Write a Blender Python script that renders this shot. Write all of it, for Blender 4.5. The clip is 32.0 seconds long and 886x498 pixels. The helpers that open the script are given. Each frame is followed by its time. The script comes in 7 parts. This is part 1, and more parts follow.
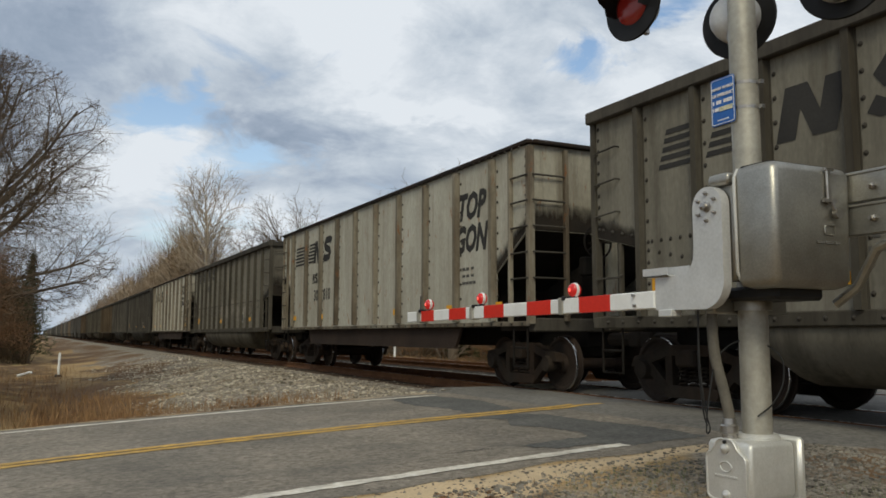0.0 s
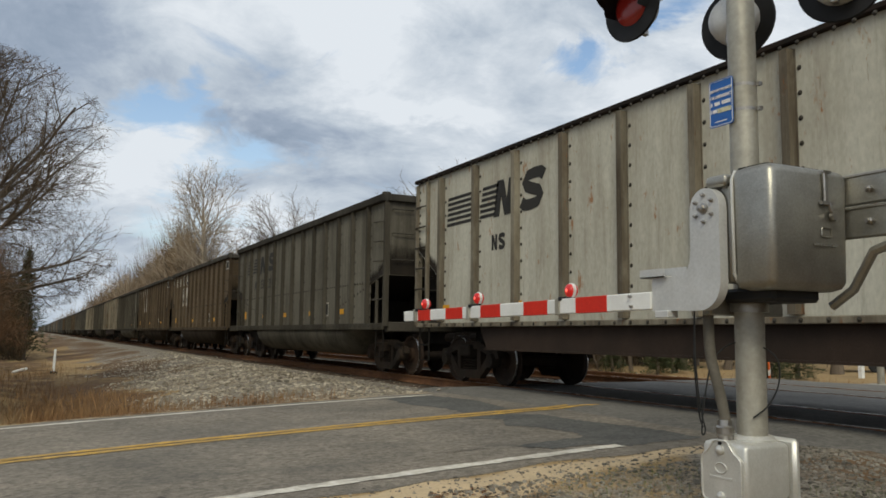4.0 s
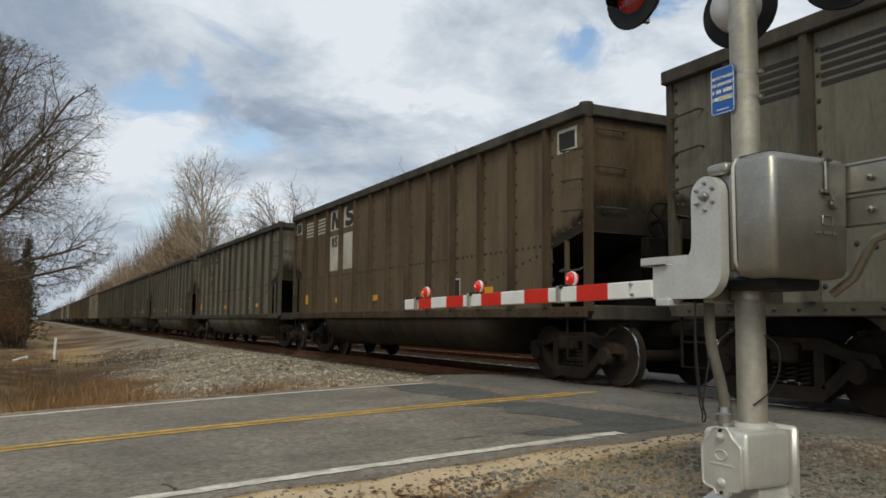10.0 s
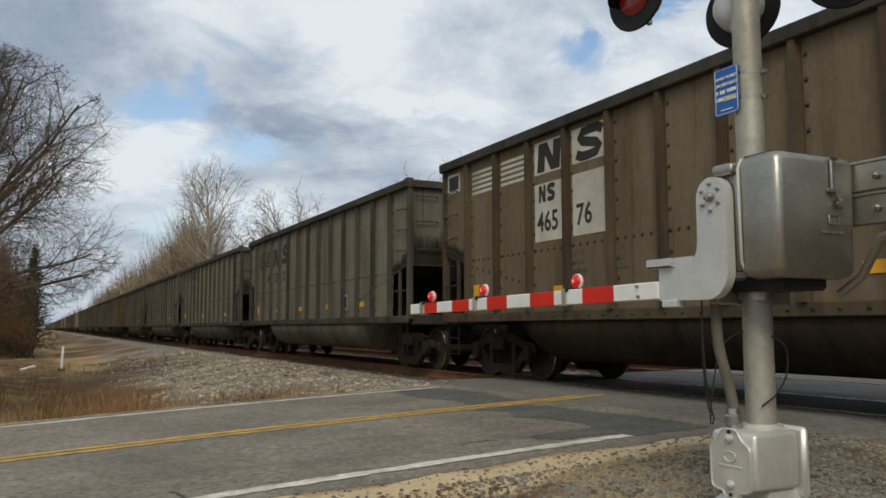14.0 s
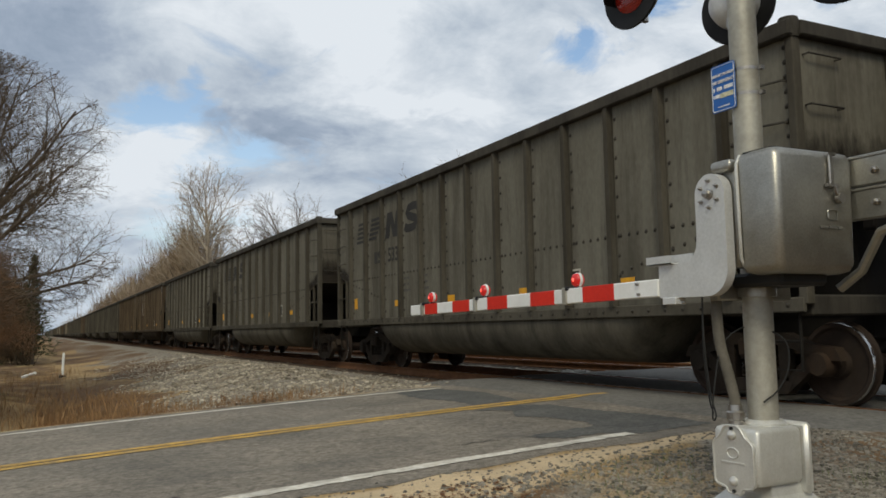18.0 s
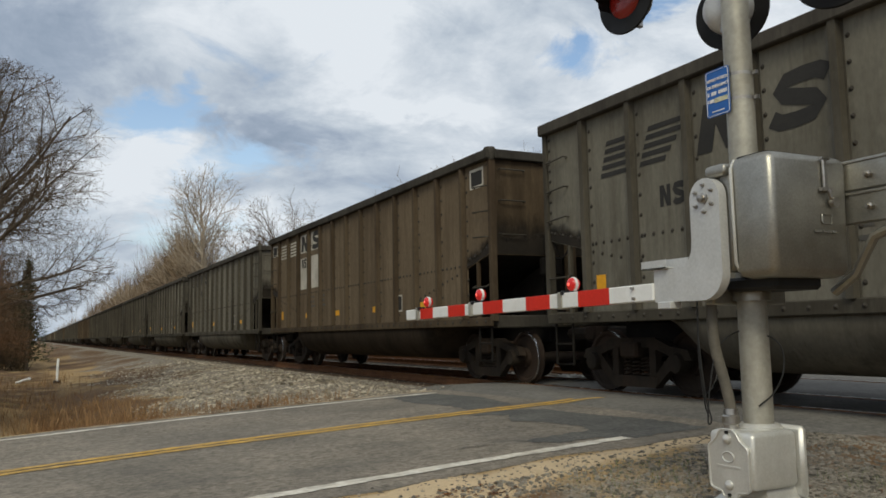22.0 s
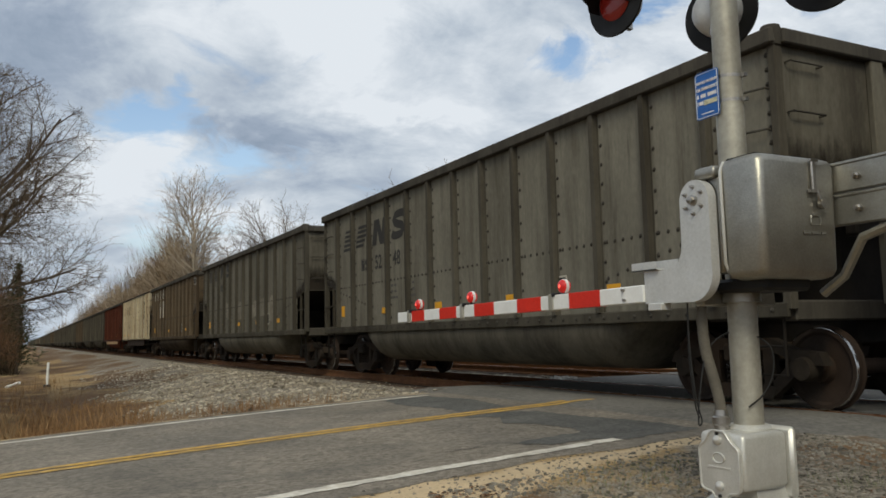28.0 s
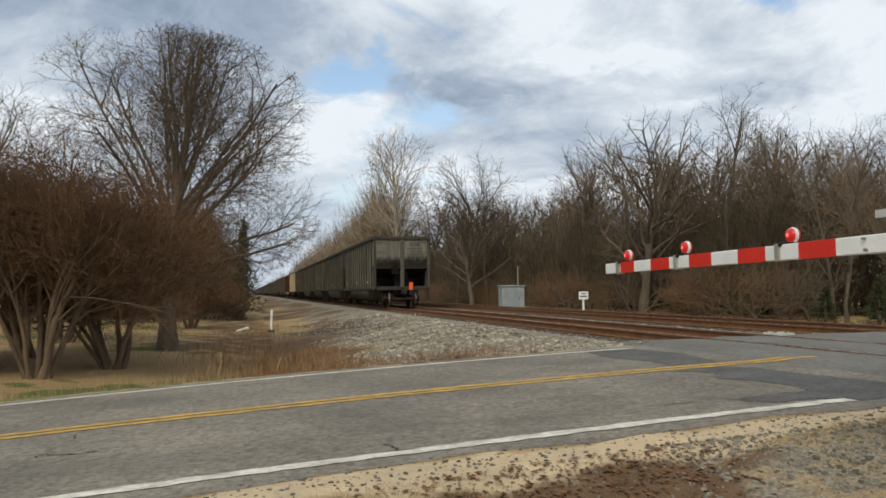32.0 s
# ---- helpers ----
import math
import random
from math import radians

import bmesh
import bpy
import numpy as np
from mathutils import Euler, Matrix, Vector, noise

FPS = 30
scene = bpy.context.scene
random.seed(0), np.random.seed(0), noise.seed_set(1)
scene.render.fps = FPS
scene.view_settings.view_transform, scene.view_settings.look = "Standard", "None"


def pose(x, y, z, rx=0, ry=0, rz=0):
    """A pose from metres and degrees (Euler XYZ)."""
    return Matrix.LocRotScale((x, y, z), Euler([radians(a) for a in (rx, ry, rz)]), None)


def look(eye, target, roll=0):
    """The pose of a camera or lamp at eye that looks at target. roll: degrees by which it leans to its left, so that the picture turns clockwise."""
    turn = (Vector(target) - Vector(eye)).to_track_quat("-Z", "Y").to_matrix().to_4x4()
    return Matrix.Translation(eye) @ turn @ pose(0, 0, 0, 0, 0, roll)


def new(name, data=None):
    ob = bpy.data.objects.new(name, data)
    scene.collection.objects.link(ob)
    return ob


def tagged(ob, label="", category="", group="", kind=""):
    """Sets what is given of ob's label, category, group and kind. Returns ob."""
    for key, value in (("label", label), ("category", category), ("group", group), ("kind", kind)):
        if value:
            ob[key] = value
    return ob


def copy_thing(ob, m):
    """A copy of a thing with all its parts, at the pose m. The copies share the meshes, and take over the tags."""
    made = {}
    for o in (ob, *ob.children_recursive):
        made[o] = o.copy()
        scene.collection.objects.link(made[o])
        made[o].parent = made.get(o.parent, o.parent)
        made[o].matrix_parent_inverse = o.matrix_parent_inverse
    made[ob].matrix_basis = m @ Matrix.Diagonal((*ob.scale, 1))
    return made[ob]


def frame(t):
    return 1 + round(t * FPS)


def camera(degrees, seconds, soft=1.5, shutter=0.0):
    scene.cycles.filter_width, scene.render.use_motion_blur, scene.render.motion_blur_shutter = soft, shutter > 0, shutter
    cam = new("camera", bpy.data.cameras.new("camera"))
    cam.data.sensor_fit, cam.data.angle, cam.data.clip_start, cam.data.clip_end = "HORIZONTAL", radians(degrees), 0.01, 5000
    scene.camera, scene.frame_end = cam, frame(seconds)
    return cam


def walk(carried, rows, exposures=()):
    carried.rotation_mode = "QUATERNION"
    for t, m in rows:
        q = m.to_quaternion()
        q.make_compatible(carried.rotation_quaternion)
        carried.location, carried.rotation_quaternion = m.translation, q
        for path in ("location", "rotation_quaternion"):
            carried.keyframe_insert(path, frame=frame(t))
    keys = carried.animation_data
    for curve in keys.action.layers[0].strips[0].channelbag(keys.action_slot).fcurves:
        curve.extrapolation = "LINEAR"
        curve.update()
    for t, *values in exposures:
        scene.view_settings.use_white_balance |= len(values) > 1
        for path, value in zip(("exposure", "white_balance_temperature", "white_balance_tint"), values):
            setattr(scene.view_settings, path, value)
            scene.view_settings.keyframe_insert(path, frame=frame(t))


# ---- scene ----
LENS = 57.41
PATH = [  # seconds, place, yaw, pitch, roll
    (0.0, 0.017, -0.006, 0.925, -26.60, 6.07, 0.13),
    (0.5, 0.015, -0.009, 0.923, -26.65, 6.10, 0.22),
    (1.0, 0.015, -0.008, 0.922, -26.79, 6.08, 0.33),
    (1.5, 0.014, -0.009, 0.919, -26.90, 6.10, 0.45),
    (2.0, 0.018, -0.005, 0.922, -27.01, 6.15, 0.41),
    (2.5, 0.018, -0.006, 0.923, -26.95, 6.38, 0.42),
    (3.0, 0.018, -0.004, 0.924, -26.89, 6.26, 0.51),
    (3.5, 0.018, -0.004, 0.920, -26.79, 6.19, 0.58),
    (5.5, 0.016, 0.005, 0.920, -26.86, 5.45, 0.81),
    (6.0, 0.019, 0.009, 0.923, -26.46, 5.22, 0.55),
    (6.5, 0.012, 0.005, 0.922, -26.51, 5.15, 0.55),
    (7.0, 0.006, 0.004, 0.923, -26.46, 5.16, 0.57),
    (7.5, 0.002, 0.002, 0.921, -26.50, 5.26, 0.68),
    (8.0, -0.000, -0.004, 0.920, -26.50, 5.26, 0.74),
    (8.5, 0.003, -0.005, 0.918, -26.61, 5.30, 0.71),
    (9.0, 0.002, -0.002, 0.919, -26.89, 5.26, 0.64),
    (9.5, -0.000, -0.006, 0.920, -26.92, 5.24, 0.57),
    (10.0, 0.002, -0.005, 0.920, -26.86, 5.23, 0.56),
    (10.5, 0.003, -0.003, 0.920, -26.85, 5.29, 0.52),
    (11.0, 0.004, -0.003, 0.919, -26.91, 5.28, 0.44),
    (11.5, 0.006, -0.002, 0.920, -26.95, 5.36, 0.26),
    (12.0, 0.004, -0.005, 0.919, -27.00, 5.42, 0.23),
    (12.5, 0.007, -0.002, 0.919, -26.98, 5.36, 0.15),
    (13.0, 0.006, -0.002, 0.922, -26.84, 5.28, 0.08),
    (13.5, 0.006, -0.002, 0.918, -26.58, 5.43, 0.02),
    (14.0, 0.008, 0.001, 0.918, -26.48, 5.55, -0.10),
    (14.5, 0.006, -0.001, 0.919, -26.41, 5.57, -0.29),
    (16.5, 0.006, 0.000, 0.920, -26.61, 5.38, -0.68),
    (17.0, 0.009, 0.002, 0.921, -26.58, 5.46, -0.88),
    (17.5, 0.011, 0.003, 0.920, -26.55, 5.53, -0.97),
    (18.0, 0.005, 0.002, 0.921, -26.54, 5.58, -1.00),
    (18.5, 0.002, -0.004, 0.919, -26.55, 5.61, -0.96),
    (19.0, 0.005, 0.000, 0.918, -26.68, 5.67, -0.92),
    (19.5, -0.000, -0.004, 0.918, -26.86, 5.62, -1.00),
    (20.0, 0.001, -0.003, 0.920, -26.90, 5.50, -1.13),
    (20.5, 0.004, -0.002, 0.914, -26.86, 5.57, -1.02),
    (21.0, 0.008, -0.000, 0.921, -26.87, 5.65, -1.23),
    (21.5, 0.005, -0.003, 0.918, -26.86, 5.82, -1.13),
    (22.0, 0.004, -0.001, 0.918, -26.86, 5.92, -1.09),
    (22.5, 0.005, 0.001, 0.922, -26.88, 6.01, -1.09),
    (23.0, 0.002, -0.003, 0.923, -27.05, 6.09, -1.17),
    (23.5, 0.001, -0.004, 0.921, -27.22, 6.13, -1.07),
    (24.0, -0.001, -0.008, 0.922, -27.23, 6.13, -1.06),
    (24.5, 0.003, -0.006, 0.921, -27.23, 6.17, -1.20),
    (25.0, 0.003, -0.003, 0.924, -27.24, 6.10, -1.24),
    (25.5, 0.001, -0.002, 0.923, -27.28, 6.09, -1.13),
    (27.5, 0.007, -0.006, 0.919, -27.50, 6.10, -1.24),
    (28.0, 0.011, -0.005, 0.918, -27.43, 6.07, -1.30),
    (28.5, 0.012, -0.002, 0.920, -27.40, 6.09, -1.35),
    (29.0, 0.010, -0.005, 0.919, -27.48, 6.16, -1.28),
    (29.5, 0.006, -0.007, 0.921, -27.44, 6.21, -1.32),
    (30.0, 0.005, -0.007, 0.917, -27.48, 6.28, -1.21),
    (30.5, -0.009, -0.004, 0.920, -27.31, 6.02, -1.31),
    (30.7, -0.019, -0.000, 0.922, -25.73, 5.57, -1.27),
    (31.0, -0.042, 0.008, 0.925, -22.04, 4.86, -1.18),
    (31.2, -0.065, 0.024, 0.921, -19.69, 4.26, -1.14),
    (31.5, -0.092, 0.043, 0.915, -16.82, 3.59, -1.09),
    (32.0, -0.107, 0.050, 0.906, -13.63, 2.96, -0.80),
]

cam = camera(LENS, 32.0, soft=1.65)
walk(cam, [(t, pose(x, y, z, 90 + pitch, 0, yaw) @ pose(0, 0, 0, 0, 0, roll)) for t, x, y, z, yaw, pitch, roll in PATH],
     [(0.0, -0.14), (30.3, -0.14), (31.2, -0.06), (32.0, 0.0)])

# ---- sky and sun ----
SUN_AZ, SUN_EL = 212.0, 44.0   # compass degrees from +y towards +x, and height
scene.view_settings.exposure = 0.0
world = bpy.data.worlds.new("sky")
scene.world = world
world.use_nodes = True


def sky_nodes():
    nt = world.node_tree
    nt.nodes.clear()
    N = nt.nodes.new

    def link(a, b):
        nt.links.new(a, b)

    def math_node(op, a, b=None):
        m = N("ShaderNodeMath")
        m.operation = op
        for s, v in zip(m.inputs, (a, b)):
            if v is None:
                continue
            if isinstance(v, (int, float)):
                s.default_value = v
            else:
                link(v, s)
        return m.outputs[0]

    def ramp(fac, stops):
        r = N("ShaderNodeValToRGB")
        el = r.color_ramp.elements
        while len(el) < len(stops):
            el.new(0.5)
        for e, (p, c) in zip(el, stops):
            e.position, e.color = p, (*c, 1)
        link(fac, r.inputs[0])
        return r.outputs[0]

    def mixc(fac, a, b):
        m = N("ShaderNodeMix")
        m.data_type = "RGBA"
        for s, v in ((m.inputs[0], fac), (m.inputs[6], a), (m.inputs[7], b)):
            if isinstance(v, (int, float)):
                s.default_value = v
            elif isinstance(v, tuple):
                s.default_value = (*v, 1)
            else:
                link(v, s)
        return m.outputs[2]

    coord = N("ShaderNodeTexCoord").outputs["Generated"]
    sep = N("ShaderNodeSeparateXYZ")
    link(coord, sep.inputs[0])
    height = math_node("ADD", math_node("MAXIMUM", sep.outputs[2], 0.0), 0.34)
    flat = N("ShaderNodeCombineXYZ")
    link(math_node("DIVIDE", sep.outputs[0], height), flat.inputs[0])
    link(math_node("DIVIDE", sep.outputs[1], height), flat.inputs[1])

    def noise_tex(scale, detail, rough, shift, warp=0.0):
        mp = N("ShaderNodeMapping")
        mp.inputs["Location"].default_value = shift
        link(flat.outputs[0], mp.inputs[0])
        n = N("ShaderNodeTexNoise")
        n.inputs["Scale"].default_value, n.inputs["Detail"].default_value = scale, detail
        n.inputs["Roughness"].default_value, n.inputs["Distortion"].default_value = rough, warp
        link(mp.outputs[0], n.inputs["Vector"])
        return n.outputs[0]

    cover = noise_tex(1.2, 7, 0.55, (3.1, 1.7, 0), 0.35)
    body = noise_tex(1.9, 9, 0.60, (7.3, 5.2, 2.0), 0.4)
    wisps = noise_tex(5.5, 8, 0.62, (1.2, 9.1, 4.0), 0.6)
    # bearing and height of the view, in degrees, frayed by noise
    fray_a = math_node("MULTIPLY", math_node("SUBTRACT", noise_tex(6.0, 6, 0.6, (5.0, 2.0, 1.0), 0.4), 0.5), 9.0)
    fray_e = math_node("MULTIPLY", math_node("SUBTRACT", noise_tex(7.0, 6, 0.6, (2.0, 6.0, 3.0), 0.4), 0.5), 6.0)
    bearing = math_node("ADD", math_node("MULTIPLY", math_node("ARCTAN2", sep.outputs[0], sep.outputs[1]), 57.2958), fray_a)
    rise = math_node("ADD", math_node("MULTIPLY", math_node("ARCSINE", sep.outputs[2]), 57.2958), fray_e)

    def bank(az, el, wide, high, amount):
        """A soft oval of cloud or clear sky."""
        u = math_node("DIVIDE", math_node("SUBTRACT", bearing, az), wide)
        w = math_node("DIVIDE", math_node("SUBTRACT", rise, el), high)
        q = math_node("ADD", math_node("MULTIPLY", u, u), math_node("MULTIPLY", w, w))
        return math_node("MULTIPLY", math_node("POWER", 2.718, math_node("MULTIPLY", q, -1.0)), amount)

    def total(first, banks):
        for b in banks:
            first = math_node("ADD", first, bank(*b))
        return first
    gaps = total(0.0, ((6.4, 14.3, 3.0, 1.6, .8), (12.8, 12.3, 4.5, 1.5, .7), (9.5, 16.2, 1.2, 1.8, .5), (36.6, 19.0, 3.4, 1.5, .9), (43.0, 21.9, 3.2, 1.0, .7), (8.0, 7.3, 4.5, 2.2, .55),
                       (33.0, 9.5, 9.0, 1.5, .35), (-6.0, 13.0, 1.5, 1.0, .4)))
    shade = total(0.0, ((1.0, 17.6, 7.0, 3.2, .17), (15.3, 13.9, 6.0, 1.5, .20), (14.2, 18.2, 3.2, 2.6, .13), (29.3, 14.2, 5.0, 1.3, .10), (-10.5, 18.5, 8.0, 4.0, .10), (33.5, 13.0, 5.0, .8, .10), (32.0, 17.0, 3.0, 1.0, .06),
                        (21.0, 21.0, 5.0, 4.0, -.12), (31.0, 17.6, 6.0, 2.6, -.10), (4.7, 11.4, 4.6, 2.2, -.16), (24.0, 15.4, 3.0, 1.2, -.16), (12.6, 7.8, 4.0, 2.0, -.20), (41.0, 12.0, 8.0, 4.0, -.07), (45, 17, 6, 3, -.08), (-14, 11, 5, 3, -.16)))
    sky = N("ShaderNodeTexSky")
    sky.sky_type, sky.sun_disc = "NISHITA", False
    sky.sun_elevation, sky.sun_rotation = radians(SUN_EL), radians(SUN_AZ)
    sky.air_density, sky.dust_density, sky.ozone_density = 1.2, 1.0, 1.5
    blue = N("ShaderNodeVectorMath")
    blue.operation = "SCALE"
    link(sky.outputs[0], blue.inputs[0])
    blue.inputs[3].default_value = 0.15
    # pale haze low over the horizon
    low = ramp(sep.outputs[2], [(0.0, (1, 1, 1)), (0.30, (0, 0, 0))])
    clear = mixc(math_node("MULTIPLY", low, 0.40), blue.outputs[0], (0.60, 0.70, 0.84))
    tone = ramp(math_node("SUBTRACT", math_node("ADD", math_node("MULTIPLY", math_node("SUBTRACT", body, .15), 0.95), math_node("MULTIPLY", wisps, 0.40)), shade),
                [(0.22, (0.235, 0.31, 0.415)), (0.38, (0.38, 0.455, 0.565)), (0.50, (0.56, 0.635, 0.72)), (0.66, (0.835, 0.89, 0.945))])
    mask = ramp(math_node("SUBTRACT", math_node("ADD", math_node("ADD", math_node("MULTIPLY", cover, 0.55), math_node("MULTIPLY", wisps, 0.45)), 0.10), math_node("MULTIPLY", gaps, 0.34)),
                [(0.36, (0, 0, 0)), (0.52, (1, 1, 1))])
    back = N("ShaderNodeBackground")
    link(mixc(mask, clear, tone), back.inputs[0])
    back.inputs[1].default_value = 1.0
    out = N("ShaderNodeOutputWorld")
    link(back.outputs[0], out.inputs[0])


sky_nodes()
sun = new("sun", bpy.data.lights.new("sun", "SUN"))
sun.data.energy, sun.data.angle, sun.data.color = 2.05, radians(22), (1.0, 0.935, 0.72)
_a = radians(SUN_AZ)
sun.matrix_basis = look((math.sin(_a) * 60, math.cos(_a) * 60, 60 * math.tan(radians(SUN_EL))), (0, 0, 0))

# ---- mesh helpers ----
class Build:
    """Collects faces for one mesh."""

    def __init__(self):
        self.v, self.f = [], []

    def add(self, verts, faces):
        n = len(self.v)
        self.v += [tuple(p) for p in verts]
        self.f += [tuple(i + n for i in q) for q in faces]
        return self

    def box(self, x0, x1, y0, y1, z0, z1, m=None, bevel=0.0):
        b = min(bevel, (x1 - x0) / 2.2, (y1 - y0) / 2.2, (z1 - z0) / 2.2)
        if b <= 0:
            vs = [Vector((x, y, z)) for z in (z0, z1) for y in (y0, y1) for x in (x0, x1)]
            fs = [(0, 2, 3, 1), (4, 5, 7, 6), (0, 1, 5, 4), (2, 6, 7, 3), (0, 4, 6, 2), (1, 3, 7, 5)]
        else:
            vs, fs = [], []
            idx = {}
            for sx in (0, 1):
                for sy in (0, 1):
                    for sz in (0, 1):
                        c = [(x0, x1)[sx], (y0, y1)[sy], (z0, z1)[sz]]
                        inn = [c[0] + (b, -b)[sx], c[1] + (b, -b)[sy], c[2] + (b, -b)[sz]]
                        for ax in range(3):
                            p = list(inn)
                            p[ax] = c[ax]
                            idx[(sx, sy, sz, ax)] = len(vs)
                            vs.append(Vector(p))
            for ax in range(3):
                o = [a for a in range(3) if a != ax]
                for s in (0, 1):
                    q = []
                    for u, w in ((0, 0), (1, 0), (1, 1), (0, 1)):
                        k = [0, 0, 0]
                        k[ax], k[o[0]], k[o[1]] = s, u, w
                        q.append(idx[(*k, ax)])
                    flip = (s == 0) != (ax == 1)
                    fs.append(tuple(reversed(q)) if flip else tuple(q))
                for u in (0, 1):
                    for w in (0, 1):
                        k0, k1 = [0, 0, 0], [0, 0, 0]
                        k0[o[0]] = k1[o[0]] = u
                        k0[o[1]] = k1[o[1]] = w
                        k1[ax] = 1
                        q = [idx[(*k0, o[0])], idx[(*k1, o[0])], idx[(*k1, o[1])], idx[(*k0, o[1])]]
                        fs.append(tuple(q))
            for sx in (0, 1):
                for sy in (0, 1):
                    for sz in (0, 1):
                        fs.append(tuple(idx[(sx, sy, sz, a)] for a in range(3)))
        if m is not None:
            vs = [m @ p for p in vs]
        return self.add(vs, fs)

    def tube(self, pts, r, n=8, cap=True):
        """A round bar along pts; r: one radius or one a point."""
        pts = [Vector(p) for p in pts]
        rs = r if isinstance(r, (list, tuple)) else [r] * len(pts)
        base = len(self.v)
        side = None
        for i, p in enumerate(pts):
            d = (pts[min(i + 1, len(pts) - 1)] - pts[max(i - 1, 0)]).normalized()
            if side is None:
                side = d.orthogonal().normalized()
            side = (side - d * side.dot(d))
            side = side.normalized() if side.length > 1e-6 else d.orthogonal().normalized()
            up = d.cross(side)
            for k in range(n):
                a = 2 * math.pi * k / n
                self.v.append(tuple(p + (side * math.cos(a) + up * math.sin(a)) * rs[i]))
        for i in range(len(pts) - 1):
            for k in range(n):
                a, b = base + i * n + k, base + i * n + (k + 1) % n
                self.f.append((a, b, b + n, a + n))
        if cap:
            self.f.append(tuple(base + k for k in reversed(range(n))))
            e = base + (len(pts) - 1) * n
            self.f.append(tuple(e + k for k in range(n)))
        return self

    def turned(self, profile, axis_pos, axis="z", n=20):
        """A turned shape: profile of (radius, along) about an axis through axis_pos."""
        base = len(self.v)
        c = Vector(axis_pos)
        for r, h in profile:
            for k in range(n):
                a = 2 * math.pi * k / n
                u, w = r * math.cos(a), r * math.sin(a)
                q = {"z": (u, w, h), "x": (h, u, w), "y": (w, h, u)}[axis]
                self.v.append(tuple(c + Vector(q)))
        for i in range(len(profile) - 1):
            for k in range(n):
                a, b = base + i * n + k, base + i * n + (k + 1) % n
                self.f.append((a, b, b + n, a + n))
        if profile[0][0] > 1e-6:
            self.f.append(tuple(base + k for k in reversed(range(n))))
        if profile[-1][0] > 1e-6:
            e = base + (len(profile) - 1) * n
            self.f.append(tuple(e + k for k in range(n)))
        return self

    def plate(self, outline, lo, hi, plane="yz"):
        """An outline (counter-clockwise or not) thickened from lo to hi across its plane."""
        n = len(outline)

        def put(u, w, h):
            return {"yz": (h, u, w), "xz": (u, h, w), "xy": (u, w, h)}[plane]
        vs = [put(u, w, lo) for u, w in outline] + [put(u, w, hi) for u, w in outline]
        fs = [tuple(reversed(range(n))), tuple(range(n, 2 * n))]
        fs += [(i, (i + 1) % n, (i + 1) % n + n, i + n) for i in range(n)]
        return self.add(vs, fs)

    def moved(self, m):
        self.v = [tuple(m @ Vector(p)) for p in self.v]
        return self

    def mesh(self, name, material, smooth=None):
        me = bpy.data.meshes.new(name)
        me.from_pydata(self.v, [], self.f)
        bm = bmesh.new()
        bm.from_mesh(me)
        bmesh.ops.recalc_face_normals(bm, faces=bm.faces)
        bm.to_mesh(me)
        bm.free()
        if material:
            me.materials.append(material)
        if smooth:
            me.polygons.foreach_set("use_smooth", [True] * len(me.polygons))
            me.set_sharp_from_angle(angle=radians(smooth))
        return me


def fast_mesh(name, verts, faces, material, smooth=False):
    """A mesh from arrays, all faces with the same number of corners."""
    me = bpy.data.meshes.new(name)
    verts, faces = np.asarray(verts, np.float32), np.asarray(faces, np.int32)
    k = faces.shape[1]
    me.vertices.add(len(verts))
    me.vertices.foreach_set("co", verts.ravel())
    me.loops.add(faces.size)
    me.loops.foreach_set("vertex_index", faces.ravel())
    me.polygons.add(len(faces))
    me.polygons.foreach_set("loop_start", np.arange(0, faces.size, k, dtype=np.int32))
    me.polygons.foreach_set("use_smooth", np.full(len(faces), smooth))
    me.update(calc_edges=True)
    me.validate()
    if material:
        me.materials.append(material)
    return me


def part(name, build, material, parent, label="", smooth=None, at=None):
    data = build if isinstance(build, bpy.types.Mesh) else build.mesh(name, material, smooth)
    ob = new(name, data)
    ob.parent = parent
    if at is not None:
        ob.matrix_basis = at
    return tagged(ob, label)


def thing(name, label, category, at=None, group="", kind=""):
    ob = new(name)
    ob.empty_display_size = 0.3
    if at is not None:
        ob.matrix_basis = at
    return tagged(ob, label, category, group, kind)


def lettering(text, size, material, wide=1.0, slant=0.0, bold=0.018):
    """Flat letters as a mesh in x (along) and y (up), from the built-in font."""
    cu = bpy.data.curves.new("letters", "FONT")
    cu.body, cu.size, cu.extrude, cu.resolution_u, cu.offset, cu.shear = text, size, 0.0015, 2, size * bold, slant
    cu.align_x = "LEFT"
    ob = bpy.data.objects.new("letters", cu)
    scene.collection.objects.link(ob)
    me = bpy.data.meshes.new_from_object(ob.evaluated_get(bpy.context.evaluated_depsgraph_get()))
    bpy.data.objects.remove(ob)
    if wide != 1.0:
        me.transform(Matrix.Diagonal((wide, 1, 1, 1)))
    me.materials.clear()
    me.materials.append(material)
    return me


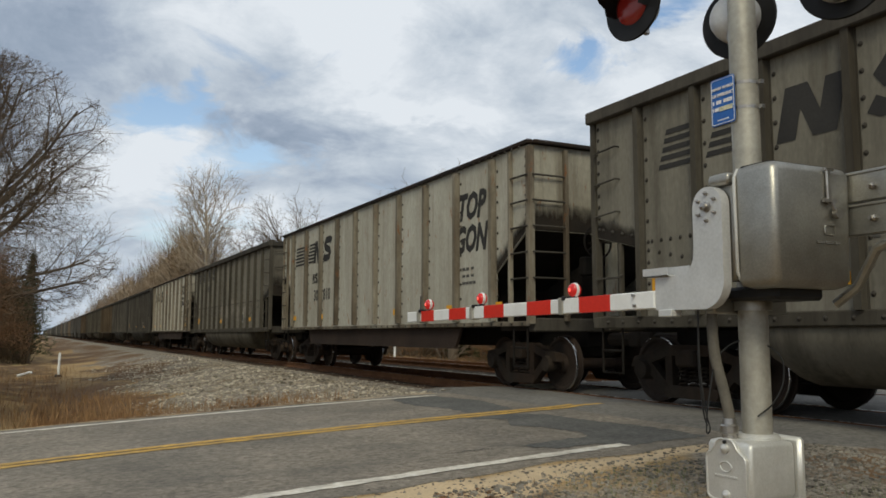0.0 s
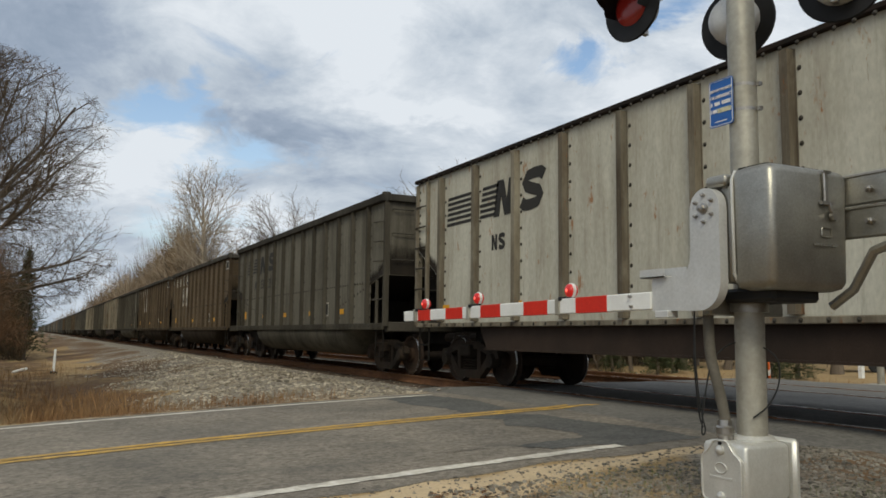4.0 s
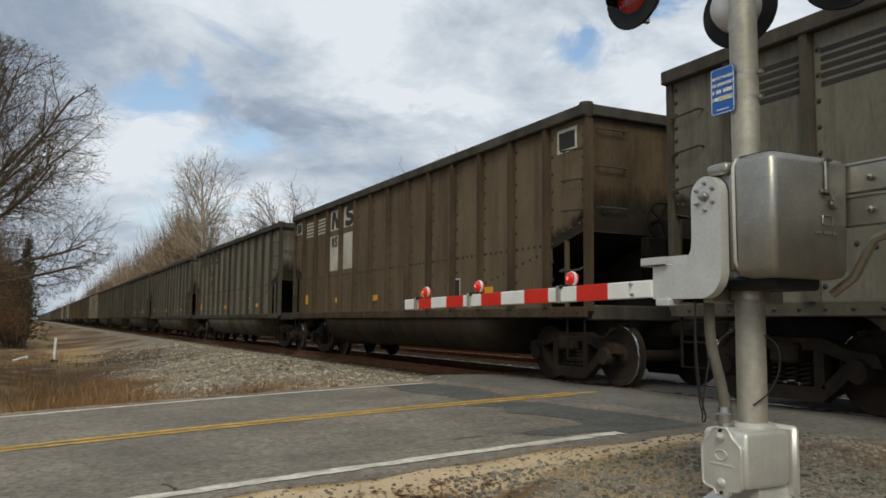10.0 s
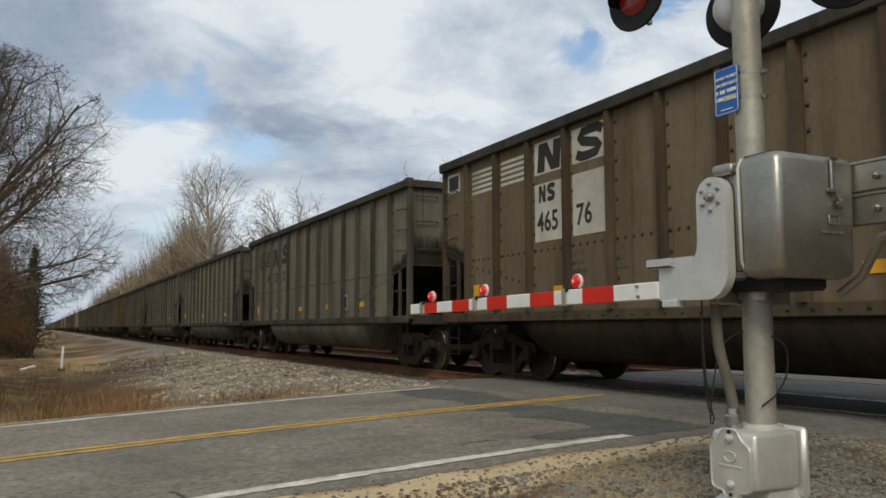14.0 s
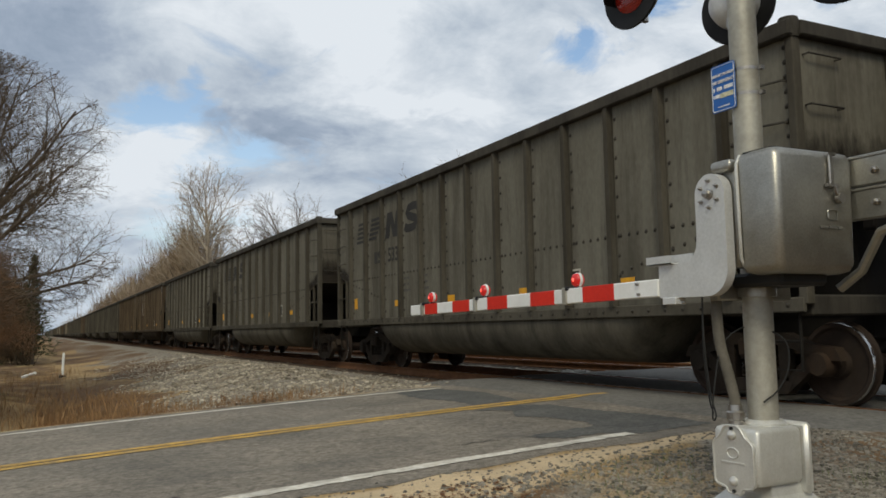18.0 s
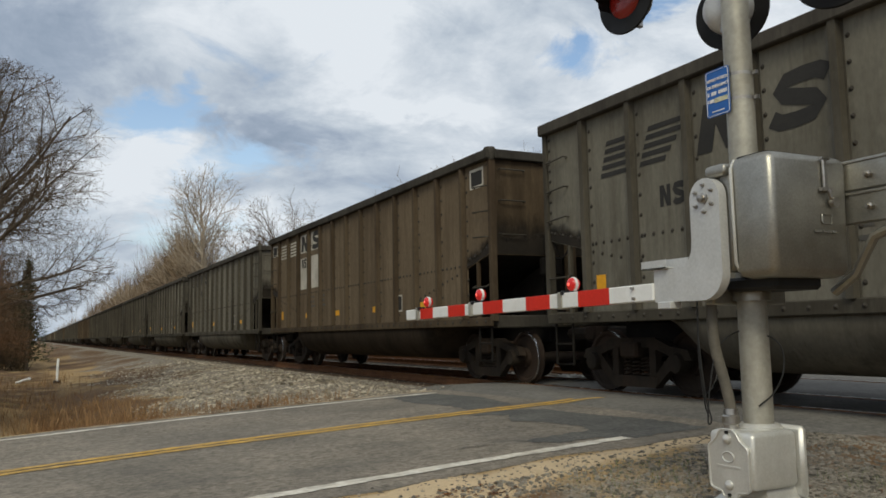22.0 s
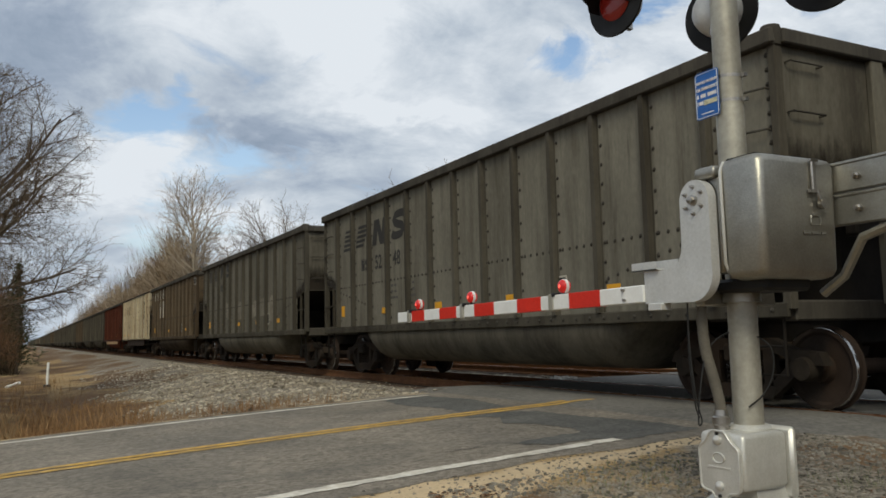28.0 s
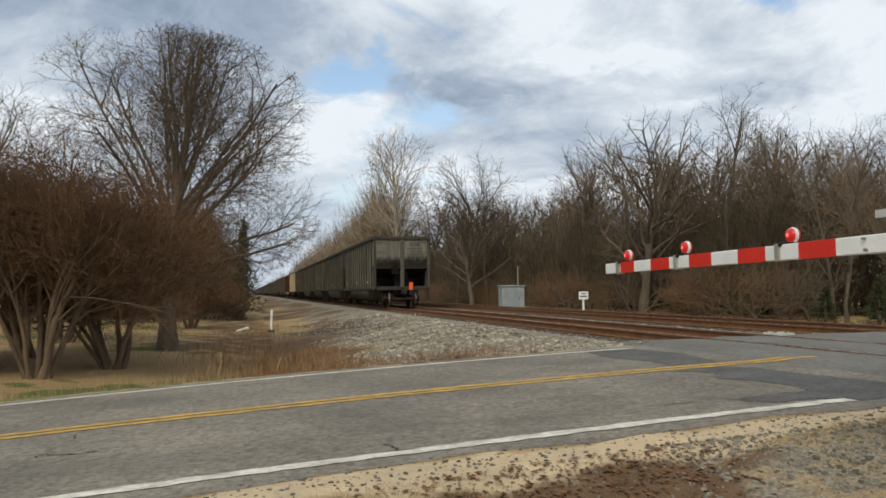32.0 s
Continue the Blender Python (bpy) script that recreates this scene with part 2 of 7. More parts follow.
# ---- materials ----
def material(name, colour, second=None, scale=3.0, rough=0.8, metal=0.0, bump=0.2, grain=40.0, stain=None, stain_scale=(1.5, 1.5, 0.35),
             stain_amount=0.5, vary=0.0, stretch=(1, 1, 1), spec=0.16, detail_rough=0.15, island=False, mid=None, more=()):
    """Two tones at a large scale, a fine grain, and streaked stains over them."""
    m = bpy.data.materials.new(name)
    m.use_nodes = True
    nt = m.node_tree
    N = nt.nodes.new
    bsdf = nt.nodes["Principled BSDF"]

    def link(a, b):
        nt.links.new(a, b)
    coord = N("ShaderNodeTexCoord").outputs["Object"]
    info = N("ShaderNodeObjectInfo").outputs["Random"]
    seed = N("ShaderNodeMath")
    seed.operation = "MULTIPLY"
    link(info, seed.inputs[0])
    seed.inputs[1].default_value = 37.0

    def noise_tex(s, vec_scale, detail=5.0, rough_=0.6):
        mp = N("ShaderNodeMapping")
        mp.inputs["Scale"].default_value = vec_scale
        link(coord, mp.inputs[0])
        n = N("ShaderNodeTexNoise")
        n.noise_dimensions = "4D"
        n.inputs["Scale"].default_value, n.inputs["Detail"].default_value, n.inputs["Roughness"].default_value = s, detail, rough_
        link(mp.outputs[0], n.inputs["Vector"])
        link(seed.outputs[0], n.inputs["W"])
        return n.outputs[0]

    def ramp(fac, p0, p1):
        r = N("ShaderNodeMapRange")
        r.inputs[1].default_value, r.inputs[2].default_value = p0, p1
        link(fac, r.inputs[0])
        return r.outputs[0]

    def mix(fac, a, b, kind="MIX"):
        x = N("ShaderNodeMix")
        x.data_type, x.blend_type = "RGBA", kind
        for s, v in ((x.inputs[0], fac), (x.inputs[6], a), (x.inputs[7], b)):
            if isinstance(v, (int, float)):
                s.default_value = v
            elif isinstance(v, tuple):
                s.default_value = (*v, 1)
            else:
                link(v, s)
        return x.outputs[2]
    second = second or tuple(c * 0.75 for c in colour)
    big = noise_tex(scale, stretch)
    fine = noise_tex(grain, stretch, 3.0)
    col = mix(ramp(big, 0.35, 0.65), colour, second)
    col = mix(0.35, col, mix(ramp(fine, 0.3, 0.7), (0.35, 0.35, 0.35), (0.65, 0.65, 0.65)), "OVERLAY")
    if mid:
        md = noise_tex(mid[0], stretch, 4.0, 0.7)
        col = mix(mid[1], col, mix(ramp(md, 0.38, 0.62), (0.2, 0.2, 0.2), (0.8, 0.8, 0.8)), "OVERLAY")
    if stain:
        st = noise_tex(1.0, stain_scale, 6.0, 0.65)
        f = N("ShaderNodeMath")
        f.operation = "MULTIPLY"
        link(ramp(st, 0.45, 0.68), f.inputs[0])
        f.inputs[1].default_value = stain_amount
        col = mix(f.outputs[0], col, stain)
    for k, (tint, sc_, amount, lo, hi) in enumerate(more):
        st = noise_tex(1.0 + .37 * k, sc_, 6.0, 0.7)
        f = N("ShaderNodeMath")
        f.operation = "MULTIPLY"
        link(ramp(st, lo, hi), f.inputs[0])
        f.inputs[1].default_value = amount
        col = mix(f.outputs[0], col, tint)
    if vary or island:
        v = N("ShaderNodeMapRange")
        v.inputs[3].default_value, v.inputs[4].default_value = 1 - vary, 1 + vary
        link(N("ShaderNodeNewGeometry").outputs["Random Per Island"] if island else info, v.inputs[0])
        sc = N("ShaderNodeVectorMath")
        sc.operation = "SCALE"
        link(col, sc.inputs[0])
        link(v.outputs[0], sc.inputs[3])
        col = sc.outputs[0]
    link(col, bsdf.inputs["Base Color"])
    rr = N("ShaderNodeMapRange")
    rr.inputs[3].default_value, rr.inputs[4].default_value = max(0.03, rough - detail_rough), min(1, rough + detail_rough)
    link(big, rr.inputs[0])
    link(rr.outputs[0], bsdf.inputs["Roughness"])
    bsdf.inputs["Metallic"].default_value = metal
    bsdf.inputs["Specular IOR Level"].default_value = spec
    if bump:
        b = N("ShaderNodeBump")
        b.inputs["Strength"].default_value, b.inputs["Distance"].default_value = bump, 0.02
        link(fine, b.inputs["Height"])
        link(b.outputs[0], bsdf.inputs["Normal"])
    return m


def glow(name, colour, strength, base=(0.3, 0.02, 0.02)):
    m = bpy.data.materials.new(name)
    m.use_nodes = True
    b = m.node_tree.nodes["Principled BSDF"]
    b.inputs["Base Color"].default_value = (*base, 1)
    b.inputs["Roughness"].default_value = 0.25
    b.inputs["Emission Color"].default_value = (*colour, 1)
    b.inputs["Emission Strength"].default_value = strength
    return m


M = {
    "asphalt": material("asphalt", (0.228, 0.198, 0.160), (0.172, 0.151, 0.124), 0.7, 0.9, bump=0.6, grain=55, stain=(0.095, 0.089, 0.080), stain_scale=(0.7, 1.1, 1.0), stain_amount=0.55, mid=(19.0, .55)),
    "asphalt_new": material("asphalt_new", (0.118, 0.114, 0.104), (0.085, 0.083, 0.078), 2.0, 0.9, bump=0.4, grain=70, mid=(22.0, .45)),
    "asphalt_crossing": material("asphalt_crossing", (0.175, 0.164, 0.146), (0.135, 0.127, 0.114), 0.8, 0.9, bump=0.4, grain=60, stain=(0.10, 0.096, 0.09), stain_scale=(2, 0.4, 1), stain_amount=0.4, mid=(20.0, .45)),
    "crack": material("crack", (0.03, 0.03, 0.03), rough=0.95),
    "line_white": material("line_white", (0.66, 0.62, 0.54), (0.52, 0.48, 0.41), 3, 0.7, bump=0.3, grain=30, stain=(0.24, 0.215, 0.18), stain_scale=(4, 7, 1), stain_amount=0.7, mid=(16.0, .35)),
    "line_yellow": material("line_yellow", (0.56, 0.34, 0.075), (0.42, 0.26, 0.075), 3, 0.75, bump=0.3, grain=30, stain=(0.20, 0.165, 0.115), stain_scale=(4, 8, 1), stain_amount=0.85, mid=(14.0, .4)),
    "rail": material("rail", (0.20, 0.095, 0.045), (0.13, 0.064, 0.034), 5, 0.85, bump=0.3, grain=50),
    "rail_head": material("rail_head", (0.45, 0.44, 0.43), (0.33, 0.32, 0.31), 6, 0.28, 1.0, bump=0.05),
    "tie": material("tie", (0.10, 0.07, 0.05), (0.065, 0.05, 0.04), 4, 0.95, bump=0.6, grain=25, vary=0.25),
    "ballast": material("ballast", (0.43, 0.385, 0.31), (0.20, 0.166, 0.122), 1.2, 0.95, bump=0.6, grain=20, vary=0.6, island=True),
    "gravel": material("gravel", (0.235, 0.215, 0.18), (0.125, 0.112, 0.092), 2.0, 0.95, bump=0.4, grain=30, vary=0.45, island=True),
    "dry_grass": material("dry_grass", (0.40, 0.28, 0.14), (0.28, 0.18, 0.085), 0.8, 0.95, bump=0, vary=0.35, island=True),
    "green_grass": material("green_grass", (0.085, 0.135, 0.035), (0.12, 0.14, 0.045), 0.8, 0.95, bump=0, vary=0.35, island=True),
    "dead_leaf": material("dead_leaf", (0.20, 0.095, 0.045), (0.12, 0.06, 0.03), 3, 0.95, bump=0, vary=0.4, island=True),
    "galvanised": material("galvanised", (0.44, 0.42, 0.36), (0.33, 0.315, 0.27), 4, 0.55, 0.55, bump=0.08, grain=30, stain=(0.30, 0.27, 0.21), stain_scale=(6, 6, 1.2), stain_amount=0.5),
    "cast_aluminium": material("cast_aluminium", (0.38, 0.365, 0.325), (0.27, 0.26, 0.23), 3, 0.40, 0.88, bump=0.12, grain=80, stain=(0.25, 0.235, 0.20), stain_scale=(3, 3, 1), stain_amount=0.45),
    "aluminium_paint": material("aluminium_paint", (0.60, 0.60, 0.59), (0.52, 0.52, 0.51), 3, 0.45, 0.35, bump=0.05, grain=60, stain=(0.4, 0.39, 0.36), stain_amount=0.35),
    "cast_bright": material("cast_bright", (0.66, 0.65, 0.61), (0.54, 0.53, 0.49), 3, 0.42, 0.5, bump=0.10, grain=80, stain=(0.40, 0.385, 0.35), stain_scale=(5, 5, 1.5), stain_amount=0.4),
    "steel_dark": material("steel_dark", (0.03, 0.03, 0.03), (0.02, 0.02, 0.02), 5, 0.6, 0.0, bump=0.1),
    "bolt": material("bolt", (0.45, 0.43, 0.40), (0.30, 0.28, 0.26), 8, 0.35, 1.0, bump=0.05),
    "arm_white": material("arm_white", (0.78, 0.78, 0.76), (0.70, 0.70, 0.68), 3, 0.4, bump=0.05, stain=(0.5, 0.48, 0.44), stain_amount=0.3),
    "arm_red": material("arm_red", (0.62, 0.035, 0.02), (0.55, 0.03, 0.02), 3, 0.4, bump=0.05),
    "lamp_white": material("lamp_white", (0.75, 0.74, 0.72), rough=0.4, bump=0.03),
    "lamp_red": glow("lamp_red", (1.0, 0.03, 0.02), 0.22, (0.35, 0.012, 0.012)),
    "lamp_hot": glow("lamp_hot", (1.0, 0.12, 0.08), 1.6, (0.5, 0.05, 0.03)),
    "lens_red": glow("lens_red", (1.0, 0.06, 0.03), 0.02, (0.20, 0.015, 0.012)),
    "black": material("black", (0.018, 0.018, 0.02), (0.012, 0.012, 0.012), 5, 0.5, bump=0.05),
    "rubber": material("rubber", (0.03, 0.03, 0.03), rough=0.6),
    "hose": material("hose", (0.135, 0.122, 0.10), (0.10, 0.092, 0.077), 8, 0.6, bump=0.1),
    "sign_blue": material("sign_blue", (0.03, 0.13, 0.42), (0.03, 0.11, 0.36), 3, 0.4, bump=0.02),
    "sticker": material("sticker", (0.62, 0.60, 0.40), (0.45, 0.45, 0.33), 9, 0.5, bump=0.02, mid=(60, .5)),
    "sign_white": material("sign_white", (0.78, 0.78, 0.76), (0.66, 0.66, 0.64), 4, 0.5, bump=0.02),
    "bark": material("bark", (0.155, 0.122, 0.09), (0.095, 0.075, 0.057), 3, 0.95, bump=0.8, grain=18, stretch=(1, 1, 0.25)),
    "bark_tan": material("bark_tan", (0.18, 0.125, 0.082), (0.11, 0.075, 0.05), 3, 0.9, bump=0.4, grain=18, stretch=(1, 1, 0.3)),
    "twig": material("twig", (0.125, 0.092, 0.060), (0.082, 0.061, 0.041), 0.5, 0.95, bump=0, vary=0.25),
    "twig_grey": material("twig_grey", (0.20, 0.148, 0.10), (0.13, 0.097, 0.067), 0.5, 0.95, bump=0, vary=0.25),
    "bark_pale": material("bark_pale", (0.48, 0.42, 0.34), (0.30, 0.25, 0.19), 1.5, 0.9, bump=0.4),
    "twig_pale": material("twig_pale", (0.36, 0.29, 0.21), (0.27, 0.21, 0.15), 0.5, 0.95, bump=0, vary=0.2),
    "twig_red": material("twig_red", (0.18, 0.10, 0.052), (0.12, 0.068, 0.036), 0.7, 0.95, bump=0, vary=0.25),
    "needle": material("needle", (0.064, 0.073, 0.030), (0.040, 0.048, 0.022), 1.0, 0.9, bump=0, vary=0.3, island=True),
    "far_wood": material("far_wood", (0.17, 0.118, 0.072), (0.115, 0.082, 0.052), 0.1, 0.95, bump=0, vary=0.35, island=True),
    "underwood": material("underwood", (0.092, 0.068, 0.042), (0.055, 0.042, 0.027), 0.3, 0.95, bump=0, vary=0.3, island=True),
}


def wagon_paint(name, colour, second, stain, amount=0.6, rough=0.88, rust=None, fine=0.55):
    """Weathered paint: broad streaks, thin dark runs, pale dust and, where given, blotches of rust."""
    more = [(stain, (9.0, 9.0, .55), fine, .56, .74), (tuple(min(1, c * 1.5 + .01) for c in colour), (3.0, 3.0, 1.4), .30, .55, .75), (stain, (26.0, 26.0, 7.0), .75, .66, .74)]
    if rust:
        more += [(rust, (3.2, 3.2, 1.3), .9, .60, .68), (tuple(c * .45 for c in rust), (7.0, 7.0, .8), .75, .64, .74)]
    return material(name, colour, second, 0.9, rough, bump=0.12, grain=22, stain=stain, stain_scale=(2.2, 2.2, 0.22), stain_amount=amount, vary=0.16, stretch=(1, 1, 0.5), spec=0.02, more=more)


PAINT = {
    "grey": wagon_paint("paint_grey", (0.184, 0.171, 0.138), (0.140, 0.129, 0.104), (0.046, 0.039, 0.029), 0.62),
    "dark": wagon_paint("paint_dark", (0.092, 0.085, 0.072), (0.066, 0.061, 0.053), (0.030, 0.027, 0.022)),
    "brown": wagon_paint("paint_brown", (0.172, 0.132, 0.088), (0.130, 0.099, 0.066), (0.058, 0.041, 0.027)),
    "cream": wagon_paint("paint_cream", (0.55, 0.505, 0.375), (0.46, 0.415, 0.30), (0.25, 0.165, 0.09), 0.40, rust=(0.26, 0.105, 0.035), fine=.4),
    "tan": wagon_paint("paint_tan", (0.47, 0.455, 0.385), (0.38, 0.36, 0.295), (0.16, 0.125, 0.085), 0.42, rust=(0.27, 0.115, 0.04), fine=.5),
    "red": wagon_paint("paint_red", (0.135, 0.041, 0.023), (0.092, 0.030, 0.018), (0.05, 0.022, 0.015), 0.5),
}
# Ribs: streaked paint; grey and brown darkened to put flank shade into the colour.
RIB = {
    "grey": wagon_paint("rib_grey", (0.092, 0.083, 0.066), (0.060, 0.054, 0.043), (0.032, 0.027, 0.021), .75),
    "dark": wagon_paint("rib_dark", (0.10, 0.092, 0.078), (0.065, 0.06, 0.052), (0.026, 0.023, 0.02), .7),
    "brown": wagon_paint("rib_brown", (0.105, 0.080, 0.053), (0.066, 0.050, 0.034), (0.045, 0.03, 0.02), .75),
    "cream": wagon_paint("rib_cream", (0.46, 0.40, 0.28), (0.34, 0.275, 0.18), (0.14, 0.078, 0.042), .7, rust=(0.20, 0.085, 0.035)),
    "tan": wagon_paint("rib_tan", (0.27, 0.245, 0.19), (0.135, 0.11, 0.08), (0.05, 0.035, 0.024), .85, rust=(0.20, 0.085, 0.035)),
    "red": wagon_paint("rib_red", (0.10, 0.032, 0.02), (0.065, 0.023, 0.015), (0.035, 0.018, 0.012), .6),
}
# Ends: sooty paint, darkened further for the shade of the following wagon.
END = {
    "grey": wagon_paint("end_grey", (0.145, 0.134, 0.108), (0.10, 0.09, 0.072), (0.032, 0.027, 0.021), .75),
    "dark": wagon_paint("end_dark", (0.075, 0.069, 0.058), (0.05, 0.045, 0.038), (0.02, 0.018, 0.015), .8),
    "brown": wagon_paint("end_brown", (0.115, 0.084, 0.053), (0.072, 0.053, 0.034), (0.03, 0.022, 0.016), .8),
    "cream": wagon_paint("end_cream", (0.40, 0.35, 0.25), (0.27, 0.225, 0.155), (0.09, 0.06, 0.038), .7, rust=(0.20, 0.085, 0.035)),
    "tan": wagon_paint("end_tan", (0.38, 0.36, 0.29), (0.26, 0.24, 0.19), (0.08, 0.06, 0.042), .7, rust=(0.22, 0.09, 0.035)),
    "red": wagon_paint("end_red", (0.085, 0.026, 0.016), (0.05, 0.018, 0.012), (0.02, 0.012, 0.010), .8),
}
# Grey and brown tubs: grimy, with shade of the down-facing curve mixed in.
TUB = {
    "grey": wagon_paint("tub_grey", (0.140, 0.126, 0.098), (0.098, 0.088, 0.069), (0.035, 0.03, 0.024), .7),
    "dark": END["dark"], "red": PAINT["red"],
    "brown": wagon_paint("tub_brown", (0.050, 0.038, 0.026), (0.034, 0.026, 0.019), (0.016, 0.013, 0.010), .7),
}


def sooty_shade_material():
    """Painted dark for coal grime and wagon-gap shade: its cover follows the mesh's own fade values, broken by noise.
    """
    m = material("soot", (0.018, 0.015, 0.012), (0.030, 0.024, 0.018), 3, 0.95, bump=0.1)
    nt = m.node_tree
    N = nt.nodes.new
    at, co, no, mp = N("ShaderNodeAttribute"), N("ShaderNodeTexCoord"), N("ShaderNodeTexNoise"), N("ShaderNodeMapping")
    at.attribute_name = "shade_fade"
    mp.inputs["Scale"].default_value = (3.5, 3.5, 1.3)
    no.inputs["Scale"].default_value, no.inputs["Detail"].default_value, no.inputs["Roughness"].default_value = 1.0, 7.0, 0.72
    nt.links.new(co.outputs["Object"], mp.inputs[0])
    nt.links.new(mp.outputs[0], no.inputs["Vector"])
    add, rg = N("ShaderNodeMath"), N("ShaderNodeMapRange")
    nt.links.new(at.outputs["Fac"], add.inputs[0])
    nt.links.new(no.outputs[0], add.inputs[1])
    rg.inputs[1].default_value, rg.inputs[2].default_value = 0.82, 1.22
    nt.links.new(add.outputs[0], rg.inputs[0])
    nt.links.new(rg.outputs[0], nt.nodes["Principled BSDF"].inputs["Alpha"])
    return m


def sooty_shade_mesh(low, high, lift, plane):
    """A thin sheet between two lines; its painted grime and shade thin out towards the second."""
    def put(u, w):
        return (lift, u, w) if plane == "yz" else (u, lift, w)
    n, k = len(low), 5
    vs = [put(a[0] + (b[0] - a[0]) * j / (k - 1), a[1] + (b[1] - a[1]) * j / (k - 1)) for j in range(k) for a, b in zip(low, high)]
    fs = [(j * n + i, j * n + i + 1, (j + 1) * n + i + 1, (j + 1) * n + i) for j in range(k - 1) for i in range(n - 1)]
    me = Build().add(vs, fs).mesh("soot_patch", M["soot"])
    at = me.attributes.new("shade_fade", "FLOAT", "POINT")
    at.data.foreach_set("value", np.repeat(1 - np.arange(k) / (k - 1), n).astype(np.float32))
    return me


M["soot"] = sooty_shade_material()
M["rivet"] = material("rivet", (0.05, 0.044, 0.036), (0.032, 0.028, 0.023), 3, 0.7)
M["rim"] = wagon_paint("rim_dirty", (0.080, 0.072, 0.060), (0.052, 0.047, 0.040), (0.024, 0.022, 0.020))
M["rim_black"] = wagon_paint("rim_black", (0.026, 0.023, 0.021), (0.018, 0.016, 0.015), (0.05, 0.03, 0.02))
# Near-black: shade below the floor is put into the base colour.
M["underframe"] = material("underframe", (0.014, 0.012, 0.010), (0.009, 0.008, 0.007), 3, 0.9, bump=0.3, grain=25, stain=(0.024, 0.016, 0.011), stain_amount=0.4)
M["bogie"] = material("bogie", (0.029, 0.023, 0.017), (0.018, 0.014, 0.011), 4, 0.9, bump=0.35, grain=25, stain=(0.06, 0.034, 0.02), stain_amount=0.5)
M["wheel"] = material("wheel", (0.038, 0.028, 0.022), (0.026, 0.02, 0.016), 4, 0.8, bump=0.2, stain=(0.07, 0.036, 0.02), stain_amount=0.4)
M["tread"] = material("tread", (0.55, 0.54, 0.53), (0.45, 0.44, 0.43), 6, 0.25, 1.0, bump=0.03)
M["coal"] = material("coal", (0.02, 0.02, 0.022), (0.012, 0.012, 0.013), 6, 0.6, bump=0.8, grain=12)
M["marking_black"] = material("marking_black", (0.028, 0.027, 0.026), (0.04, 0.038, 0.035), 2, 0.8, bump=0.05)
M["marking_white"] = material("marking_white", (0.55, 0.52, 0.45), (0.42, 0.39, 0.33), 2, 0.8, bump=0.05, stain=(0.2, 0.17, 0.13), stain_amount=0.4)
M["marking_grey"] = material("marking_grey", (0.07, 0.066, 0.06), (0.09, 0.085, 0.075), 2, 0.8, bump=0.05)
M["reflector"] = material("reflector", (0.75, 0.36, 0.02), (0.6, 0.3, 0.03), 3, 0.5, bump=0.03, stain=(0.25, 0.14, 0.05), stain_amount=0.4)
M["orange"] = material("orange", (0.75, 0.14, 0.02), (0.6, 0.11, 0.02), 3, 0.5, bump=0.03)

# ---- the lie of the land ----
TRACKS = (8.65, 12.95)       # centre lines; the train runs on the first
GAUGE = 0.7525               # centre line to rail centre


def smooth01(a, b, x):
    t = np.clip((x - a) / (b - a), 0, 1)
    return t * t * (3 - 2 * t)


def road_z(x):
    """Height of the road's crown line: it climbs to the rails, and falls away behind them."""
    u = np.clip(x, -4, 7) - 5.5
    z = -0.055 + 0.028 * u - 0.0019 * u * u
    z = z + np.clip(x + 4, -14, 0) * 0.060
    z = z - np.clip(x - 15.5, 0, 12) * 0.05
    return np.minimum(z, -0.012)


def road_mid(x):
    return 8.575 + 0.085 * x


def wave(x, y, s, k=0.0):
    return np.sin(x * s + 1.3 * k + 0.7 * np.sin(y * s * 0.6 + k)) * np.sin(y * s * 0.83 + 2.1 * k + 0.9 * np.sin(x * s * 0.47))


def field_z(x, y):
    """Ground off the road."""
    near = np.where(y < road_mid(x), 1.0, 0.0)
    west_far = -0.20 - 0.55 * smooth01(6.4, 1.8, x) - 0.12 * np.exp(-((x + 0.2) / 1.4) ** 2) - 0.22 * np.exp(-((x - 0.6) / 0.9) ** 2) * smooth01(33, 24, y) + 0.10 * smooth01(-1.5, -6, x)
    west_near = -0.20 - 0.42 * smooth01(5.6, 0.2, x)
    d = road_mid(x) - y
    shelf = -0.03 - 0.20 * smooth01(4.2, 6.6, d) - 0.03 * np.clip(d - 3.6, 0, 4)
    k = smooth01(4.7, 6.0, x)
    west_near = west_near * (1 - k) + shelf * k
    z = near * west_near + (1 - near) * west_far
    east = -0.20 - 0.45 * smooth01(15.3, 17.4, x)
    z = np.where(x > 8, east, z)
    rough = 0.03 * wave(x, y, 0.9, 1) + 0.015 * wave(x, y, 2.7, 2) + 0.35 * wave(x, y, 0.02, 3) * smooth01(60, 300, np.hypot(x, y))
    flat = smooth01(5.8, 6.4, x) * smooth01(15.6, 15.0, x)
    return z + rough * (1 - flat)


def ground_z(x, y):
    x, y = np.asarray(x, float), np.asarray(y, float)
    off = np.abs(y - road_mid(x))
    w = smooth01(3.5, 5.2, off)
    sunk = 0.05 * smooth01(3.02, 2.7, off)
    return (road_z(x) - 0.019 - sunk) * (1 - w) + field_z(x, y) * w


